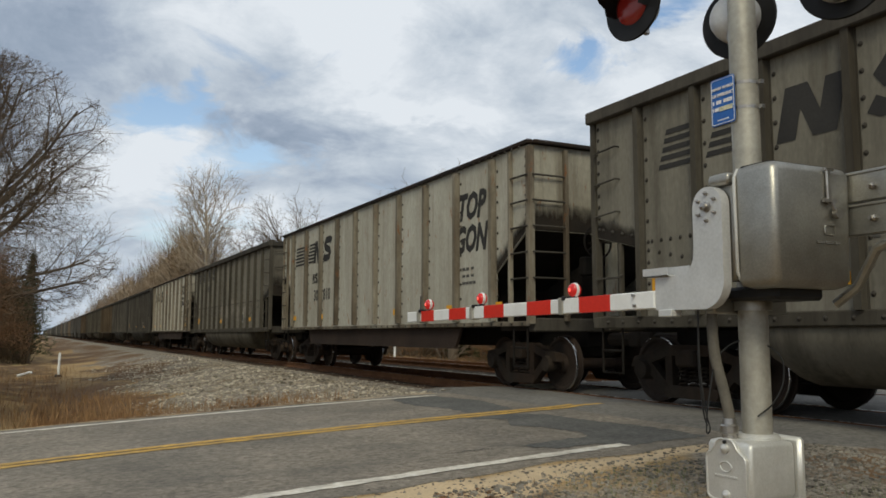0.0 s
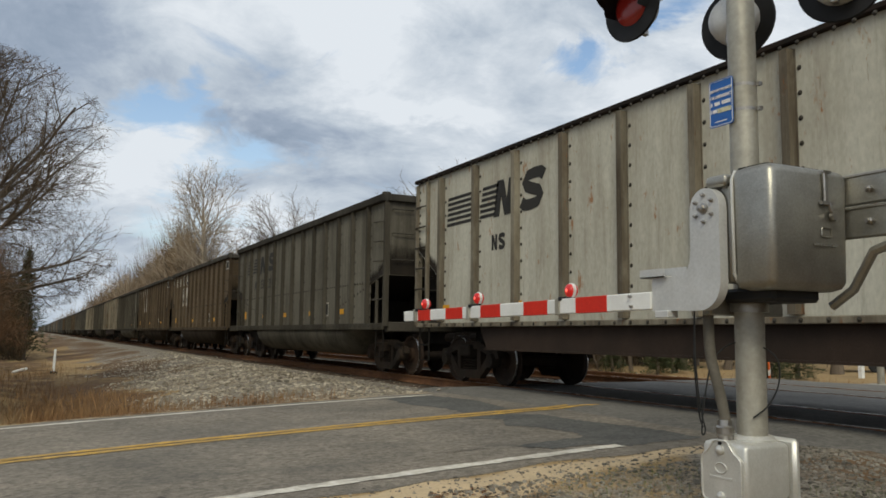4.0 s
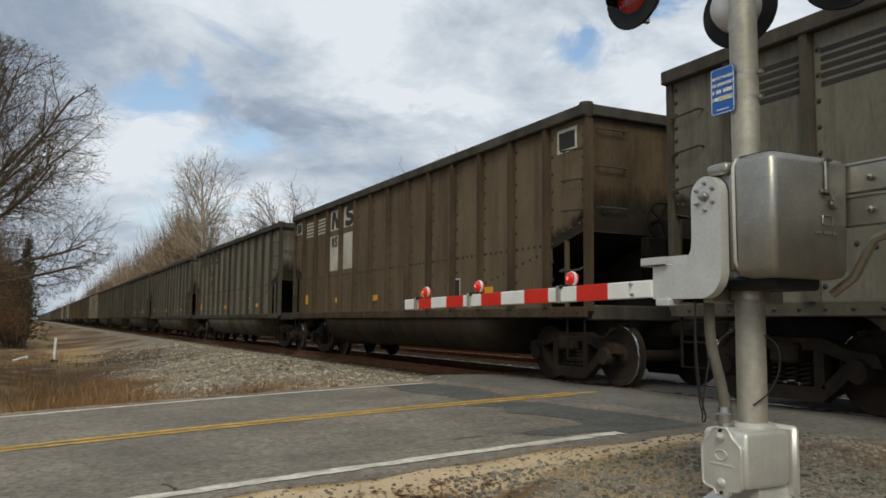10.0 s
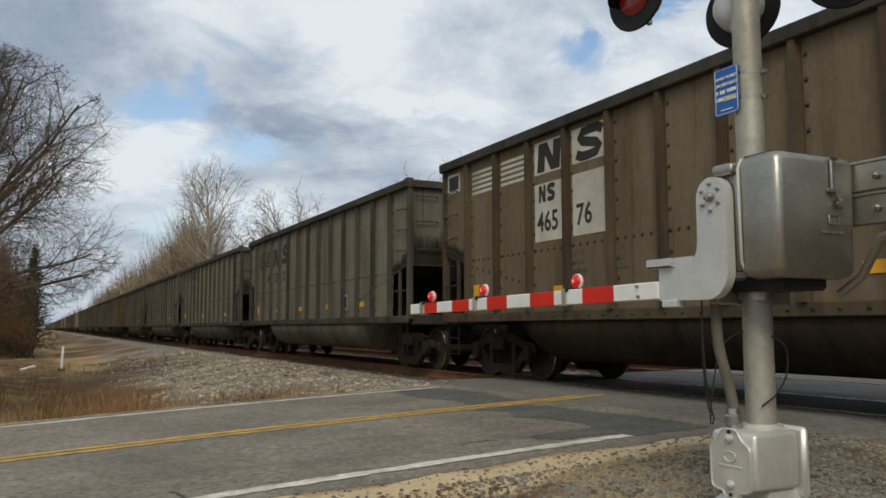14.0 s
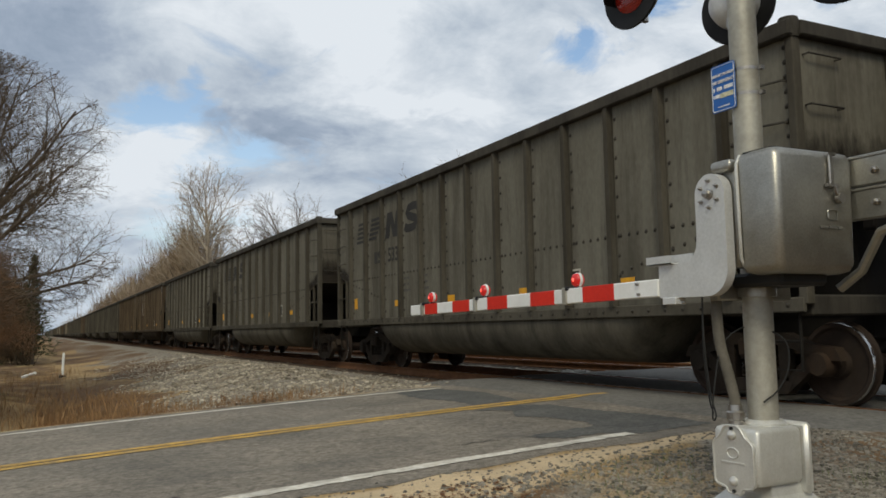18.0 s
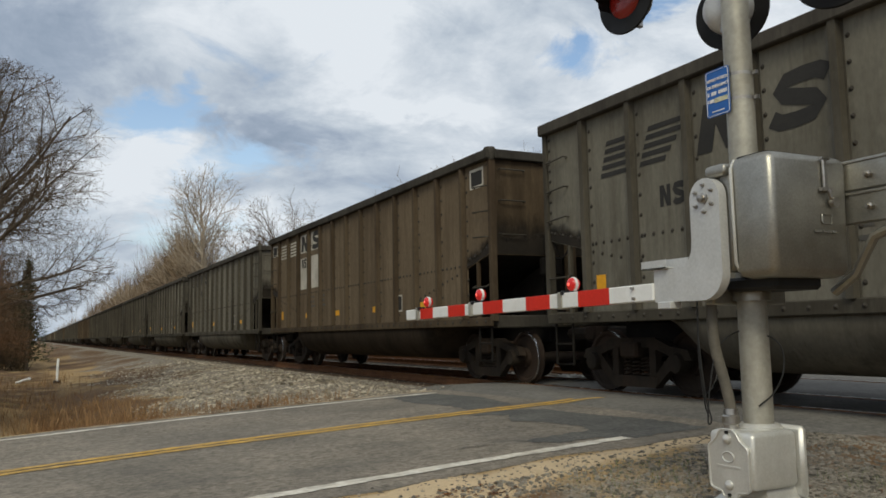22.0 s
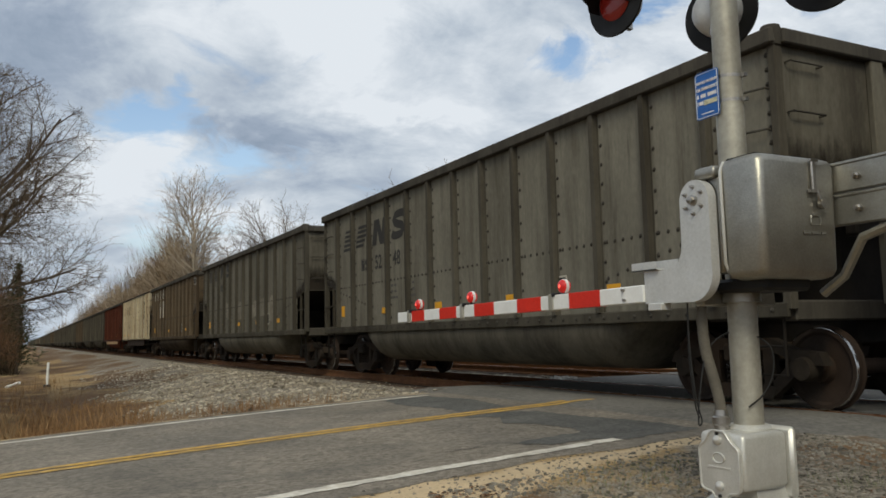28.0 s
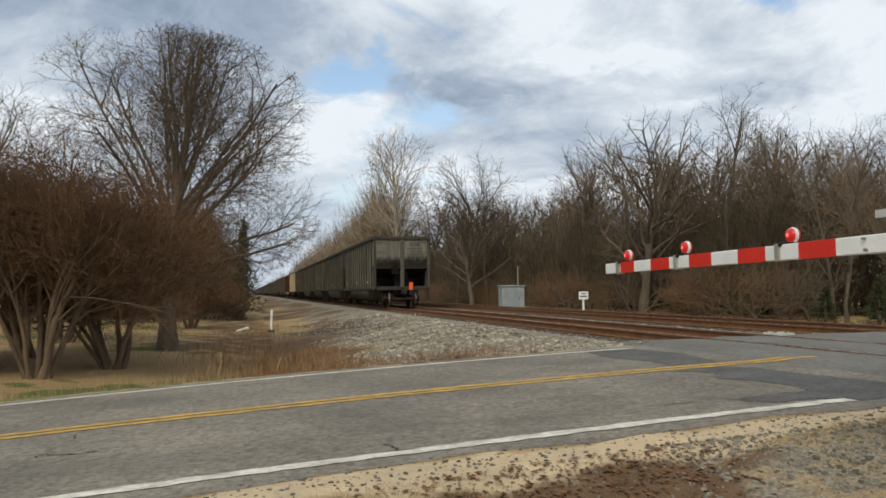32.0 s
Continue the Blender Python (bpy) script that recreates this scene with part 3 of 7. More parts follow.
def ground_sheet():
    def steps(lo, hi, fine, far):
        mid = np.arange(lo, hi + 1e-6, fine)
        out = fine * 1.18 ** np.arange(1, 60)
        out = np.cumsum(out)
        out = out[out < far]
        return np.concatenate([lo - out[::-1], mid, hi + out])
    xs, ys = steps(-9, 19, 0.22, 2500), steps(-2, 42, 0.25, 3500)
    X, Y = np.meshgrid(xs, ys)
    Z = ground_z(X, Y)
    # sunk under the ballast beds
    verts = np.stack([X, Y, Z], -1).reshape(-1, 3)
    nx, ny = len(xs), len(ys)
    i = (np.arange(ny - 1)[:, None] * nx + np.arange(nx - 1)).ravel()
    me = fast_mesh("ground", verts, np.stack([i, i + 1, i + 1 + nx, i + nx], 1), ground_material(), True)
    x, y = verts[:, 0], verts[:, 1]
    off = y - road_mid(x)
    n1, n2 = wave(x, y, 1.1, 4), wave(x, y, 3.3, 5)
    n3, n4 = wave(x, y, 5.9, 6), wave(x, y, .45, 13)
    edge_x = np.where(off < 0, 1.1, 0.0)
    gravel = smooth01(2.2, 3.6, x - edge_x + 0.9 * n1 + 0.35 * n2 + .2 * n3 - 0.5 * np.maximum(0, -off - 6)) * smooth01(20, 17.5, x)
    gravel = np.maximum(gravel, smooth01(-5.8, -4.4, off + 0.5 * n1 + 0.2 * n2) * (off < 0) * smooth01(-3.2, -4.2, off) * 0.6)
    sand = smooth01(-4.05, -3.62, off + 0.16 * n1 + 0.13 * n2 + .08 * n3) * smooth01(-3.2, -3.38, off + .08 * n2 + .06 * n3) * smooth01(6.2, 5.0, x) * .95 + smooth01(4.1, 3.3, off) * (off > 0) * 0.5
    brown = smooth01(-0.4, 0.6, x + 0.4 * n1) * smooth01(3.3, 1.9, x + 0.7 * n1 + .4 * n2) * (off > 3.2) * smooth01(32, 12, off)
    brown = np.maximum(brown, smooth01(4.9, 3.6, off + .3 * n1) * (off > 3.1) * smooth01(.2, 1.2, x) * smooth01(5.4, 3.8, x))
    soil = np.exp(-((x - 3.7 + .03 * (y - 34)) / 1.5) ** 2 - ((y - 35) / 7.0) ** 2) * 1.3 + np.exp(-((x - 1.9) / .6) ** 2 - ((y - 22) / 5.0) ** 2)
    brown = np.maximum(brown, np.clip(soil + .45 * n1 + .3 * n2, 0, 1) * (soil > .05))
    brown = np.maximum(brown, smooth01(-4.0, -1.5, x + n1) * smooth01(1.6, .6, x) * smooth01(22, 27, y) * smooth01(90, 50, y) * (.62 + .35 * n2))
    brown = np.maximum(brown, smooth01(.4, 1.4, x) * smooth01(6.6, 5.2, x) * smooth01(40, 52, y) * np.clip(.62 + .3 * n1 + .25 * n4, 0, 1))
    green = (smooth01(0.2, 0.6, wave(x, y, 0.55, 7) + 0.4 * n2) * (x < 0) * (off > 3.2) * 0.8 + (x > 16) * 0.55 * smooth01(0.0, 0.5, wave(x, y, 0.2, 8)))
    litter = smooth01(-0.35, 0.35, wave(x, y, 1.3, 11) + .5 * n2) * smooth01(-3.5, -3.9, off + .1 * n1) * smooth01(4.6, 2.4, x + .6 * n1) + (off < -4.2) * smooth01(4.9, 5.6, x) * .55
    brown = np.maximum(brown, litter)
    green = np.maximum(green, smooth01(6.0, 4.6, off + .5 * n1) * (off > 3.3) * smooth01(-0.3, -1.8, x))
    near_green = smooth01(0.15, 0.7, wave(x, y, 2.0, 9)) * (off < -4.6) * 0.8
    green = np.maximum(green * (x < 20), near_green * smooth01(5, 3, x))
    col = np.stack([np.clip(gravel, 0, 1), np.clip(sand, 0, 1), np.clip(green, 0, 1), np.clip(brown, 0, 1)], 1).astype(np.float32)
    attr = me.color_attributes.new("cover", "FLOAT_COLOR", "POINT")
    attr.data.foreach_set("color", col.ravel())
    return tagged(new("ground", me), "dry winter ground with gravel, sand and patchy grass", "ground", kind="structure")


def ground_material():
    m = bpy.data.materials.new("ground")
    m.use_nodes = True
    nt = m.node_tree
    N = nt.nodes.new
    bsdf = nt.nodes["Principled BSDF"]

    def link(a, b):
        nt.links.new(a, b)
    coord = N("ShaderNodeTexCoord").outputs["Object"]

    def noise_tex(s, d=6.0, r=0.65):
        n = N("ShaderNodeTexNoise")
        n.inputs["Scale"].default_value, n.inputs["Detail"].default_value, n.inputs["Roughness"].default_value = s, d, r
        link(coord, n.inputs["Vector"])
        return n.outputs[0]

    def mix(fac, a, b):
        x = N("ShaderNodeMix")
        x.data_type = "RGBA"
        for s, v in ((x.inputs[0], fac), (x.inputs[6], a), (x.inputs[7], b)):
            if isinstance(v, tuple):
                s.default_value = (*v, 1)
            else:
                link(v, s)
        return x.outputs[2]

    def rng(fac, a, b):
        r = N("ShaderNodeMapRange")
        r.inputs[1].default_value, r.inputs[2].default_value = a, b
        link(fac, r.inputs[0])
        return r.outputs[0]

    def edged(w, noise_):
        """A soft weight broken up by noise."""
        a = N("ShaderNodeMath")
        a.operation = "ADD"
        link(w, a.inputs[0])
        link(noise_, a.inputs[1])
        return rng(a.outputs[0], 0.85, 1.15)
    big, mid, fine = noise_tex(0.35), noise_tex(3.0), noise_tex(28.0, 3)
    at = N("ShaderNodeAttribute")
    at.attribute_name = "cover"
    sp = N("ShaderNodeSeparateColor")
    link(at.outputs["Color"], sp.inputs[0])
    straw = mix(rng(big, 0.35, 0.65), mix(rng(fine, 0.3, 0.7), (0.42, 0.30, 0.15), (0.29, 0.195, 0.095)), mix(rng(fine, 0.3, 0.7), (0.33, 0.225, 0.11), (0.20, 0.135, 0.07)))
    grass = mix(rng(fine, 0.3, 0.7), (0.085, 0.115, 0.032), (0.14, 0.13, 0.05))
    stone = mix(rng(mid, 0.35, 0.65), mix(rng(fine, 0.35, 0.65), (0.36, 0.325, 0.27), (0.15, 0.13, 0.105)), mix(rng(fine, 0.35, 0.65), (0.26, 0.225, 0.175), (0.12, 0.10, 0.078)))
    sandy = mix(rng(mid, 0.35, 0.65), mix(rng(fine, 0.3, 0.7), (0.62, 0.475, 0.30), (0.50, 0.38, 0.235)), (0.44, 0.345, 0.225))
    earth = mix(rng(mid, 0.35, 0.65), mix(rng(fine, 0.3, 0.7), (0.125, 0.072, 0.038), (0.07, 0.043, 0.025)), (0.165, 0.105, 0.06))
    col = mix(edged(sp.outputs[2], mid), straw, grass)
    col = mix(edged(sp.outputs[0], mid), col, stone)
    col = mix(edged(at.outputs["Alpha"], mid), col, earth)
    col = mix(edged(sp.outputs[1], mid), col, sandy)
    link(col, bsdf.inputs["Base Color"])
    bsdf.inputs["Roughness"].default_value = 0.95
    bsdf.inputs["Specular IOR Level"].default_value = 0.15
    b = N("ShaderNodeBump")
    b.inputs["Strength"].default_value, b.inputs["Distance"].default_value = 0.7, 0.04
    link(fine, b.inputs["Height"])
    link(b.outputs[0], bsdf.inputs["Normal"])
    return m


ground = ground_sheet()


def strip(name, x0, x1, lo, hi, lift, mat, step=0.5, wob=0.0, seed=0, parent=None, label="", flat=None):
    """A ribbon along the road between the offsets lo and hi (numbers or functions of x) from its middle."""
    rnd = random.Random(seed)
    xs = np.linspace(x0, x1, max(2, int((x1 - x0) / step) + 1))
    vs, fs = [], []
    for i, x in enumerate(xs):
        a, b = (f(x) if callable(f) else f for f in (lo, hi))
        a, b = a + rnd.uniform(-wob, wob), b + rnd.uniform(-wob, wob)
        z = float(road_z(x)) + lift
        for o in (a, (a + b) / 2, b):
            crown = -0.012 * abs(o) / 3 if flat is None else flat
            vs.append((x, float(road_mid(x)) + o, z + crown))
        for o in (a, b):
            vs.append((x, float(road_mid(x)) + o, z - 0.03))
        if i:
            p, q = 5 * (i - 1), 5 * i
            fs += [(p, q, q + 1, p + 1), (p + 1, q + 1, q + 2, p + 2), (p + 3, q + 3, q, p), (p + 2, q + 2, q + 4, p + 4)]
    bld = Build().add(vs, fs)
    if parent is None:
        return tagged(new(name, bld.mesh(name, mat, 40)), label, "road", kind="structure")
    return part(name, bld, mat, parent, label, 40)


def paved_z(x, o):
    """Height of the asphalt at the offset o from the road's middle: the road, then the ramp onto the crossing."""
    z = float(road_z(x)) - 0.012 * abs(o) / 3
    if x > 6.1:
        k = float(smooth01(6.1, 6.75, x))
        z = max(z, (float(road_z(6.1)) - 0.012 * abs(o) / 3 - .008) * (1 - k) - 0.006 * k)
    return z


def poly_patch(outline, lift, seed):
    """A patch with a ragged edge on one side of the road's crown; outline of (x, offset)."""
    rnd = random.Random(seed)
    pts = []
    for (x0, o0), (x1, o1) in zip(outline, outline[1:] + outline[:1]):
        n = max(2, int(math.hypot(x1 - x0, o1 - o0) / .07))
        for i in range(n):
            t = i / n
            pts.append((x0 + (x1 - x0) * t + rnd.gauss(0, .018), o0 + (o1 - o0) * t + rnd.gauss(0, .022)))
    vs = [(x, float(road_mid(x)) + o, paved_z(x, o) + lift) for x, o in pts]
    return Build().add(vs, [tuple(range(len(vs)))])


def road_parts():
    rnd = random.Random(3)
    edge = lambda s: (lambda x: s * 3.27 + 0.05 * math.sin(x * 2.3 + s) + 0.04 * math.sin(x * 5.1))
    road = strip("road", -160, 6.3, edge(-1), edge(1), 0.0, M["asphalt"], 0.4, 0.02, 1, None, "grey weathered two-lane asphalt road with painted lines")
    far = strip("road_beyond", 15.2, 140, -3.3, 3.3, 0.0, M["asphalt"], 1.0, 0.02, 2, None, "grey asphalt road beyond the tracks")
    part("edge_line", strip_build(-160, 4.95, -3.00, -2.85, 0.006, 0.016, 4), M["line_white"], road, "worn white edge line")
    part("edge_line", strip_build(-160, 5.9, 2.85, 2.99, 0.006, 0.016, 5), M["line_white"], road, "worn white edge line")
    part("centre_line", strip_build(-160, 7.0, -0.175, -0.04, 0.006, 0.012, 6), M["line_yellow"], road, "faded yellow centre line")
    part("centre_line", strip_build(-160, 6.6, 0.015, 0.15, 0.006, 0.012, 7), M["line_yellow"], road, "faded yellow centre line")
    # newer asphalt patches in front of the crossing
    for k, o in enumerate(([(5.0, 2.70), (5.1, 2.82), (5.85, 2.80), (6.0, 1.6), (5.75, .30), (5.0, .28), (5.08, .9), (4.9, 1.7)],
                           [(4.75, -.27), (5.39, -.22), (5.72, -.55), (5.80, -1.43), (6.0, -2.4), (5.9, -3.05), (5.0, -3.0), (4.68, -2.56), (5.11, -2.11), (5.02, -1.45), (4.80, -1.12), (5.08, -.65)],
                           [(4.1, -2.35), (4.9, -2.3), (5.0, -2.75), (4.3, -2.72)])):
        part("asphalt_patch", poly_patch(o, 0.0035 + .001 * k, 11 + k), M["asphalt_new"], road, "dark newer asphalt patch")
    # cracks
    for pts in (((-1.55, 8.42), (-1.62, 7.7), (-1.72, 7.15), (-1.86, 6.55)), ((-1.86, 6.55), (-2.3, 6.7), (-2.9, 6.62)), ((0.90, 6.10), (0.93, 5.9), (0.95, 5.78)), ((-1.72, 7.15), (-1.45, 7.05), (-1.2, 7.08)),
                ((3.4, 6.6), (3.9, 6.58))):
        part("crack", crack(pts, 0.011, rnd), M["crack"], road)
    return road


def strip_build(x0, x1, lo, hi, lift, wob, seed):
    rnd = random.Random(seed)
    xs, x = [], x0
    while x < x1:
        xs.append(x)
        x += 0.09 if x > -5 else 0.25 if x > -12 else 2.0
    xs.append(x1)
    vs, fs = [], []
    for i, x in enumerate(xs):
        for o in (lo + rnd.uniform(-wob, wob), hi + rnd.uniform(-wob, wob)):
            vs.append((x, float(road_mid(x)) + o, paved_z(x, o) + lift))
        if i:
            p = 2 * i
            fs.append((p - 2, p, p + 1, p - 1))
    return Build().add(vs, fs)


def crack(pts, w, rnd):
    b = Build()
    line = []
    for (x0, y0), (x1, y1) in zip(pts, pts[1:]):
        for i in range(6):
            t = i / 6
            line.append((x0 + (x1 - x0) * t + rnd.uniform(-.03, .03), y0 + (y1 - y0) * t + rnd.uniform(-.03, .03)))
    vs, fs = [], []
    for i, (x, y) in enumerate(line):
        ww = w * rnd.uniform(0.4, 1.2)
        z = float(road_z(x)) - 0.012 * abs(y - float(road_mid(x))) / 3 + 0.0045
        vs += [(x - ww * 0.4, y - ww, z), (x + ww * 0.4, y + ww, z)]
        if i:
            fs.append((2 * i - 2, 2 * i, 2 * i + 1, 2 * i - 1))
    return b.add(vs, fs)


road = road_parts()

CROSS = (1.2, 13.4)   # the paved stretch of the tracks, along y


def crossing():
    """Asphalt round and between the rails, with a groove beside each rail."""
    c = tagged(new("crossing_surface", None), "grey asphalt surface of the level crossing", "road", kind="structure")
    rails = [t + s * GAUGE for t in TRACKS for s in (-1, 1)]
    cuts = [6.1] + [v for r in rails for v in (r - 0.11, r + 0.11)] + [15.4]
    for i in range(0, len(cuts), 2):
        a, b = cuts[i], cuts[i + 1]
        bld = Build()
        xs, ys = ([6.1, 6.25, 6.4, 6.75, b] if i == 0 else np.linspace(a, b, 5)), np.linspace(CROSS[0], CROSS[1], 23)
        vs = []
        for y in ys:
            for x in xs:
                y2 = y + (0.25 * math.sin(3.1 * x) + 0.1 * math.sin(9 * x) if y in (ys[0], ys[-1]) else 0) + 0.085 * (x - 8)
                z = -0.006 + 0.004 * math.sin(2.2 * y2 + x)
                off = abs(y2 - float(road_mid(x)))
                if x < 6.75:
                    z = (float(road_z(6.1)) - 0.012 * min(off, 3.2) / 3 - .008) * (1 - float(smooth01(6.1, 6.75, x))) + z * float(smooth01(6.1, 6.75, x))
                z -= 0.20 * float(smooth01(4.2, 6.6, off)) * (1 if y2 < 8 else 0) + 0.03 * max(0, off - 3.6)
                vs.append((x, y2, z))
        fs = [(j * 5 + k, j * 5 + k + 1, j * 5 + k + 6, j * 5 + k + 5) for j in range(22) for k in range(4)]
        n = len(vs)
        skirt = [j * 5 for j in range(23)], [j * 5 + 4 for j in range(23)]
        for col in skirt:
            base = len(vs)
            vs += [(vs[q][0], vs[q][1], -0.25) for q in col]
            fs += [(col[j], col[j + 1], base + j + 1, base + j) for j in range(22)]
        for row in ([k for k in range(5)], [22 * 5 + k for k in range(5)]):
            base = len(vs)
            vs += [(vs[q][0], vs[q][1], -0.25) for q in row]
            fs += [(row[j], row[j + 1], base + j + 1, base + j) for j in range(4)]
        part("asphalt_panel", bld.add(vs, fs), M["asphalt_crossing"], c, "", 40)
    return c


crossing()


def tracks():
    """Rails on timber ties, with ballast beds."""
    y0, y1 = -60.0, 1500.0
    rail_head = Build()
    prof = [(-.070, -.172), (.070, -.172), (.070, -.158), (.012, -.135), (.010, -.045), (.036, -.035), (.036, -.004), (.028, 0.0), (-.028, 0.0), (-.036, -.004), (-.036, -.035), (-.010, -.045), (-.012, -.135), (-.070, -.158)]
    n = len(prof)
    tie_bld = Build().box(-1.3, 1.3, -0.115, 0.115, -0.36, -0.178, bevel=0.012)
    tie_mesh = tie_bld.mesh("tie", M["tie"])
    plate_mesh = Build().box(-0.10, 0.10, -0.18, 0.18, -0.182, -0.165, bevel=0.004).mesh("tie_plate", M["rail"])
    for ti, cx in enumerate(TRACKS):
        tr = tagged(new("track", None), "rusty steel rails on timber ties, %s track" % ("near" if ti == 0 else "second"), "railway track", kind="structure")
        for s in (-1, 1):
            x = cx + s * GAUGE
            vs = [(x + u, y, w) for y in (y0, y1) for u, w in prof]
            fs = [(i, (i + 1) % n, (i + 1) % n + n, i + n) for i in range(n) if i != 7] + [tuple(range(n)), tuple(range(n, 2 * n))]
            rail = part("rail", Build().add(vs, fs), M["rail"], tr, "rusty steel rail")
            part("running_surface", Build().add([(x + u, y, 0.0012) for y in (y0, y1) for u in (-.027, .027)], [(0, 1, 3, 2)]), M["rail_head"], rail, "polished rail head")
        rnd = random.Random(ti)
        y = 13.9
        for k in range(110):
            part("tie", tie_mesh, None, tr, at=pose(cx + rnd.uniform(-.03, .03), y + rnd.uniform(-.03, .03), rnd.uniform(-.008, .004), 0, 0, rnd.uniform(-1, 1)))
            y += 0.53
        rest = Build()
        for y2 in list(np.arange(y, 200, 0.53)) + list(np.arange(-40, CROSS[0] - 0.3, 0.53)):
            rest.box(cx - 1.3, cx + 1.3, y2 - .115, y2 + .115, -.36, -.178)
        tagged(part("tie_rows", rest, M["tie"], tr), kind="stuff")
        # ballast crib: low between the ties
        bed = Build()
        xs = [cx - 2.5, cx - 1.75, cx - 0.6, cx, cx + 0.6, cx + 1.75, cx + 2.5]
        zs = [-0.46, -0.21, -0.215, -0.215, -0.215, -0.21, -0.46]
        ys = list(np.arange(-60, 200, 1.0)) + [300, 600, 1500]
        vs = [(x + 0.05 * math.sin(y * 1.7 + x), y, z + 0.012 * math.sin(3.3 * y + 2 * x)) for y in ys for x, z in zip(xs, zs)]
        fs = [(j * 7 + k, j * 7 + k + 1, j * 7 + k + 8, j * 7 + k + 7) for j in range(len(ys) - 1) for k in range(6)]
        part("ballast_bed", bed.add(vs, fs), M["ballast_sheet"], tr, "bed of crushed grey stone")
    return


M["ballast_sheet"] = material("ballast_sheet", (0.205, 0.122, 0.070), (0.12, 0.074, 0.047), 1.5, 0.95, bump=1.0, grain=16, stain=(0.11, 0.07, 0.045), stain_scale=(0.8, 0.8, 1), stain_amount=0.5)
tracks()


# ---- stones, weeds and leaves ----
def scatter(name, base_v, base_f, pts, size, flat, mat, label, category, seed, upright=False, lean=0.3):
    """Many small copies of a shape joined into one mesh; they rest on the ground at pts."""
    rng = np.random.default_rng(seed)
    n, k = len(pts), len(base_v)
    bv, bf = np.asarray(base_v, float), np.asarray(base_f, int)
    a = rng.uniform(0, 2 * np.pi, n)
    s = size[0] + (size[1] - size[0]) * rng.random(n) ** 2
    v = np.repeat(bv[None], n, 0)
    if not upright:
        v = v * rng.uniform(0.7, 1.3, (n, k, 1))
        v = v * (s[:, None, None] * np.array([1, 1, flat]) * rng.uniform(0.7, 1.3, (n, 1, 3)))
    else:
        v = v * s[:, None, None]
        tilt = rng.normal(0, lean, (n, 1, 2))
        v[:, :, 0] += v[:, :, 2] * tilt[:, :, 0]
        v[:, :, 1] += v[:, :, 2] * tilt[:, :, 1]
    c, sn = np.cos(a)[:, None], np.sin(a)[:, None]
    x, y = v[:, :, 0] * c - v[:, :, 1] * sn, v[:, :, 0] * sn + v[:, :, 1] * c
    P = np.asarray(pts)
    out = np.stack([x + P[:, None, 0], y + P[:, None, 1], v[:, :, 2] + P[:, None, 2]], -1)
    faces = (bf[None] + (np.arange(n) * k)[:, None, None]).reshape(-1, bf.shape[1])
    return tagged(new(name, fast_mesh(name, out.reshape(-1, 3), faces, mat)), label, category, kind="stuff")


ROCK_V = [(-1, -.8, -.6), (.9, -1, -.6), (1, .8, -.6), (-.8, 1, -.6), (-.6, -.7, .7), (.8, -.5, .9), (.6, .7, .6), (-.7, .5, .8)]
ROCK_F = [(0, 3, 2, 1), (4, 5, 6, 7), (0, 1, 5, 4), (1, 2, 6, 5), (2, 3, 7, 6), (3, 0, 4, 7)]
BLADE_V = [(-0.012, 0, 0), (0.012, 0, 0), (0.02, 0.03, 0.55), (0.0, 0.12, 1.0)]
BLADE_F = [(0, 1, 2), (0, 2, 3)]


def sample(n, x0, x1, y0, y1, seed, keep=None, zoff=0.0):
    rng = np.random.default_rng(seed)
    x, y = rng.uniform(x0, x1, n), rng.uniform(y0, y1, n)
    if keep is not None:
        k = keep(x, y) > rng.random(n)
        x, y = x[k], y[k]
    return np.stack([x, y, ground_z(x, y) + zoff], 1)


def on_bed(n, x0, x1, y0, y1, seed, zoff=-0.2):
    rng = np.random.default_rng(seed)
    x, y = rng.uniform(x0, x1, n), rng.uniform(y0, y1, n)
    return np.stack([x, y, np.maximum(ground_z(x, y), np.where((x > 6.3) & (x < 15.2), zoff, -9))], 1)


M["asphalt_crumb"] = material("asphalt_crumb", (0.17, 0.15, 0.125), (0.10, 0.09, 0.078), 2.0, 0.95, bump=0.3, vary=.4, island=True)
M["weed"] = material("weed", (0.33, 0.205, 0.10), (0.17, 0.09, 0.042), 0.6, 0.95, bump=0, vary=0.4, island=True)


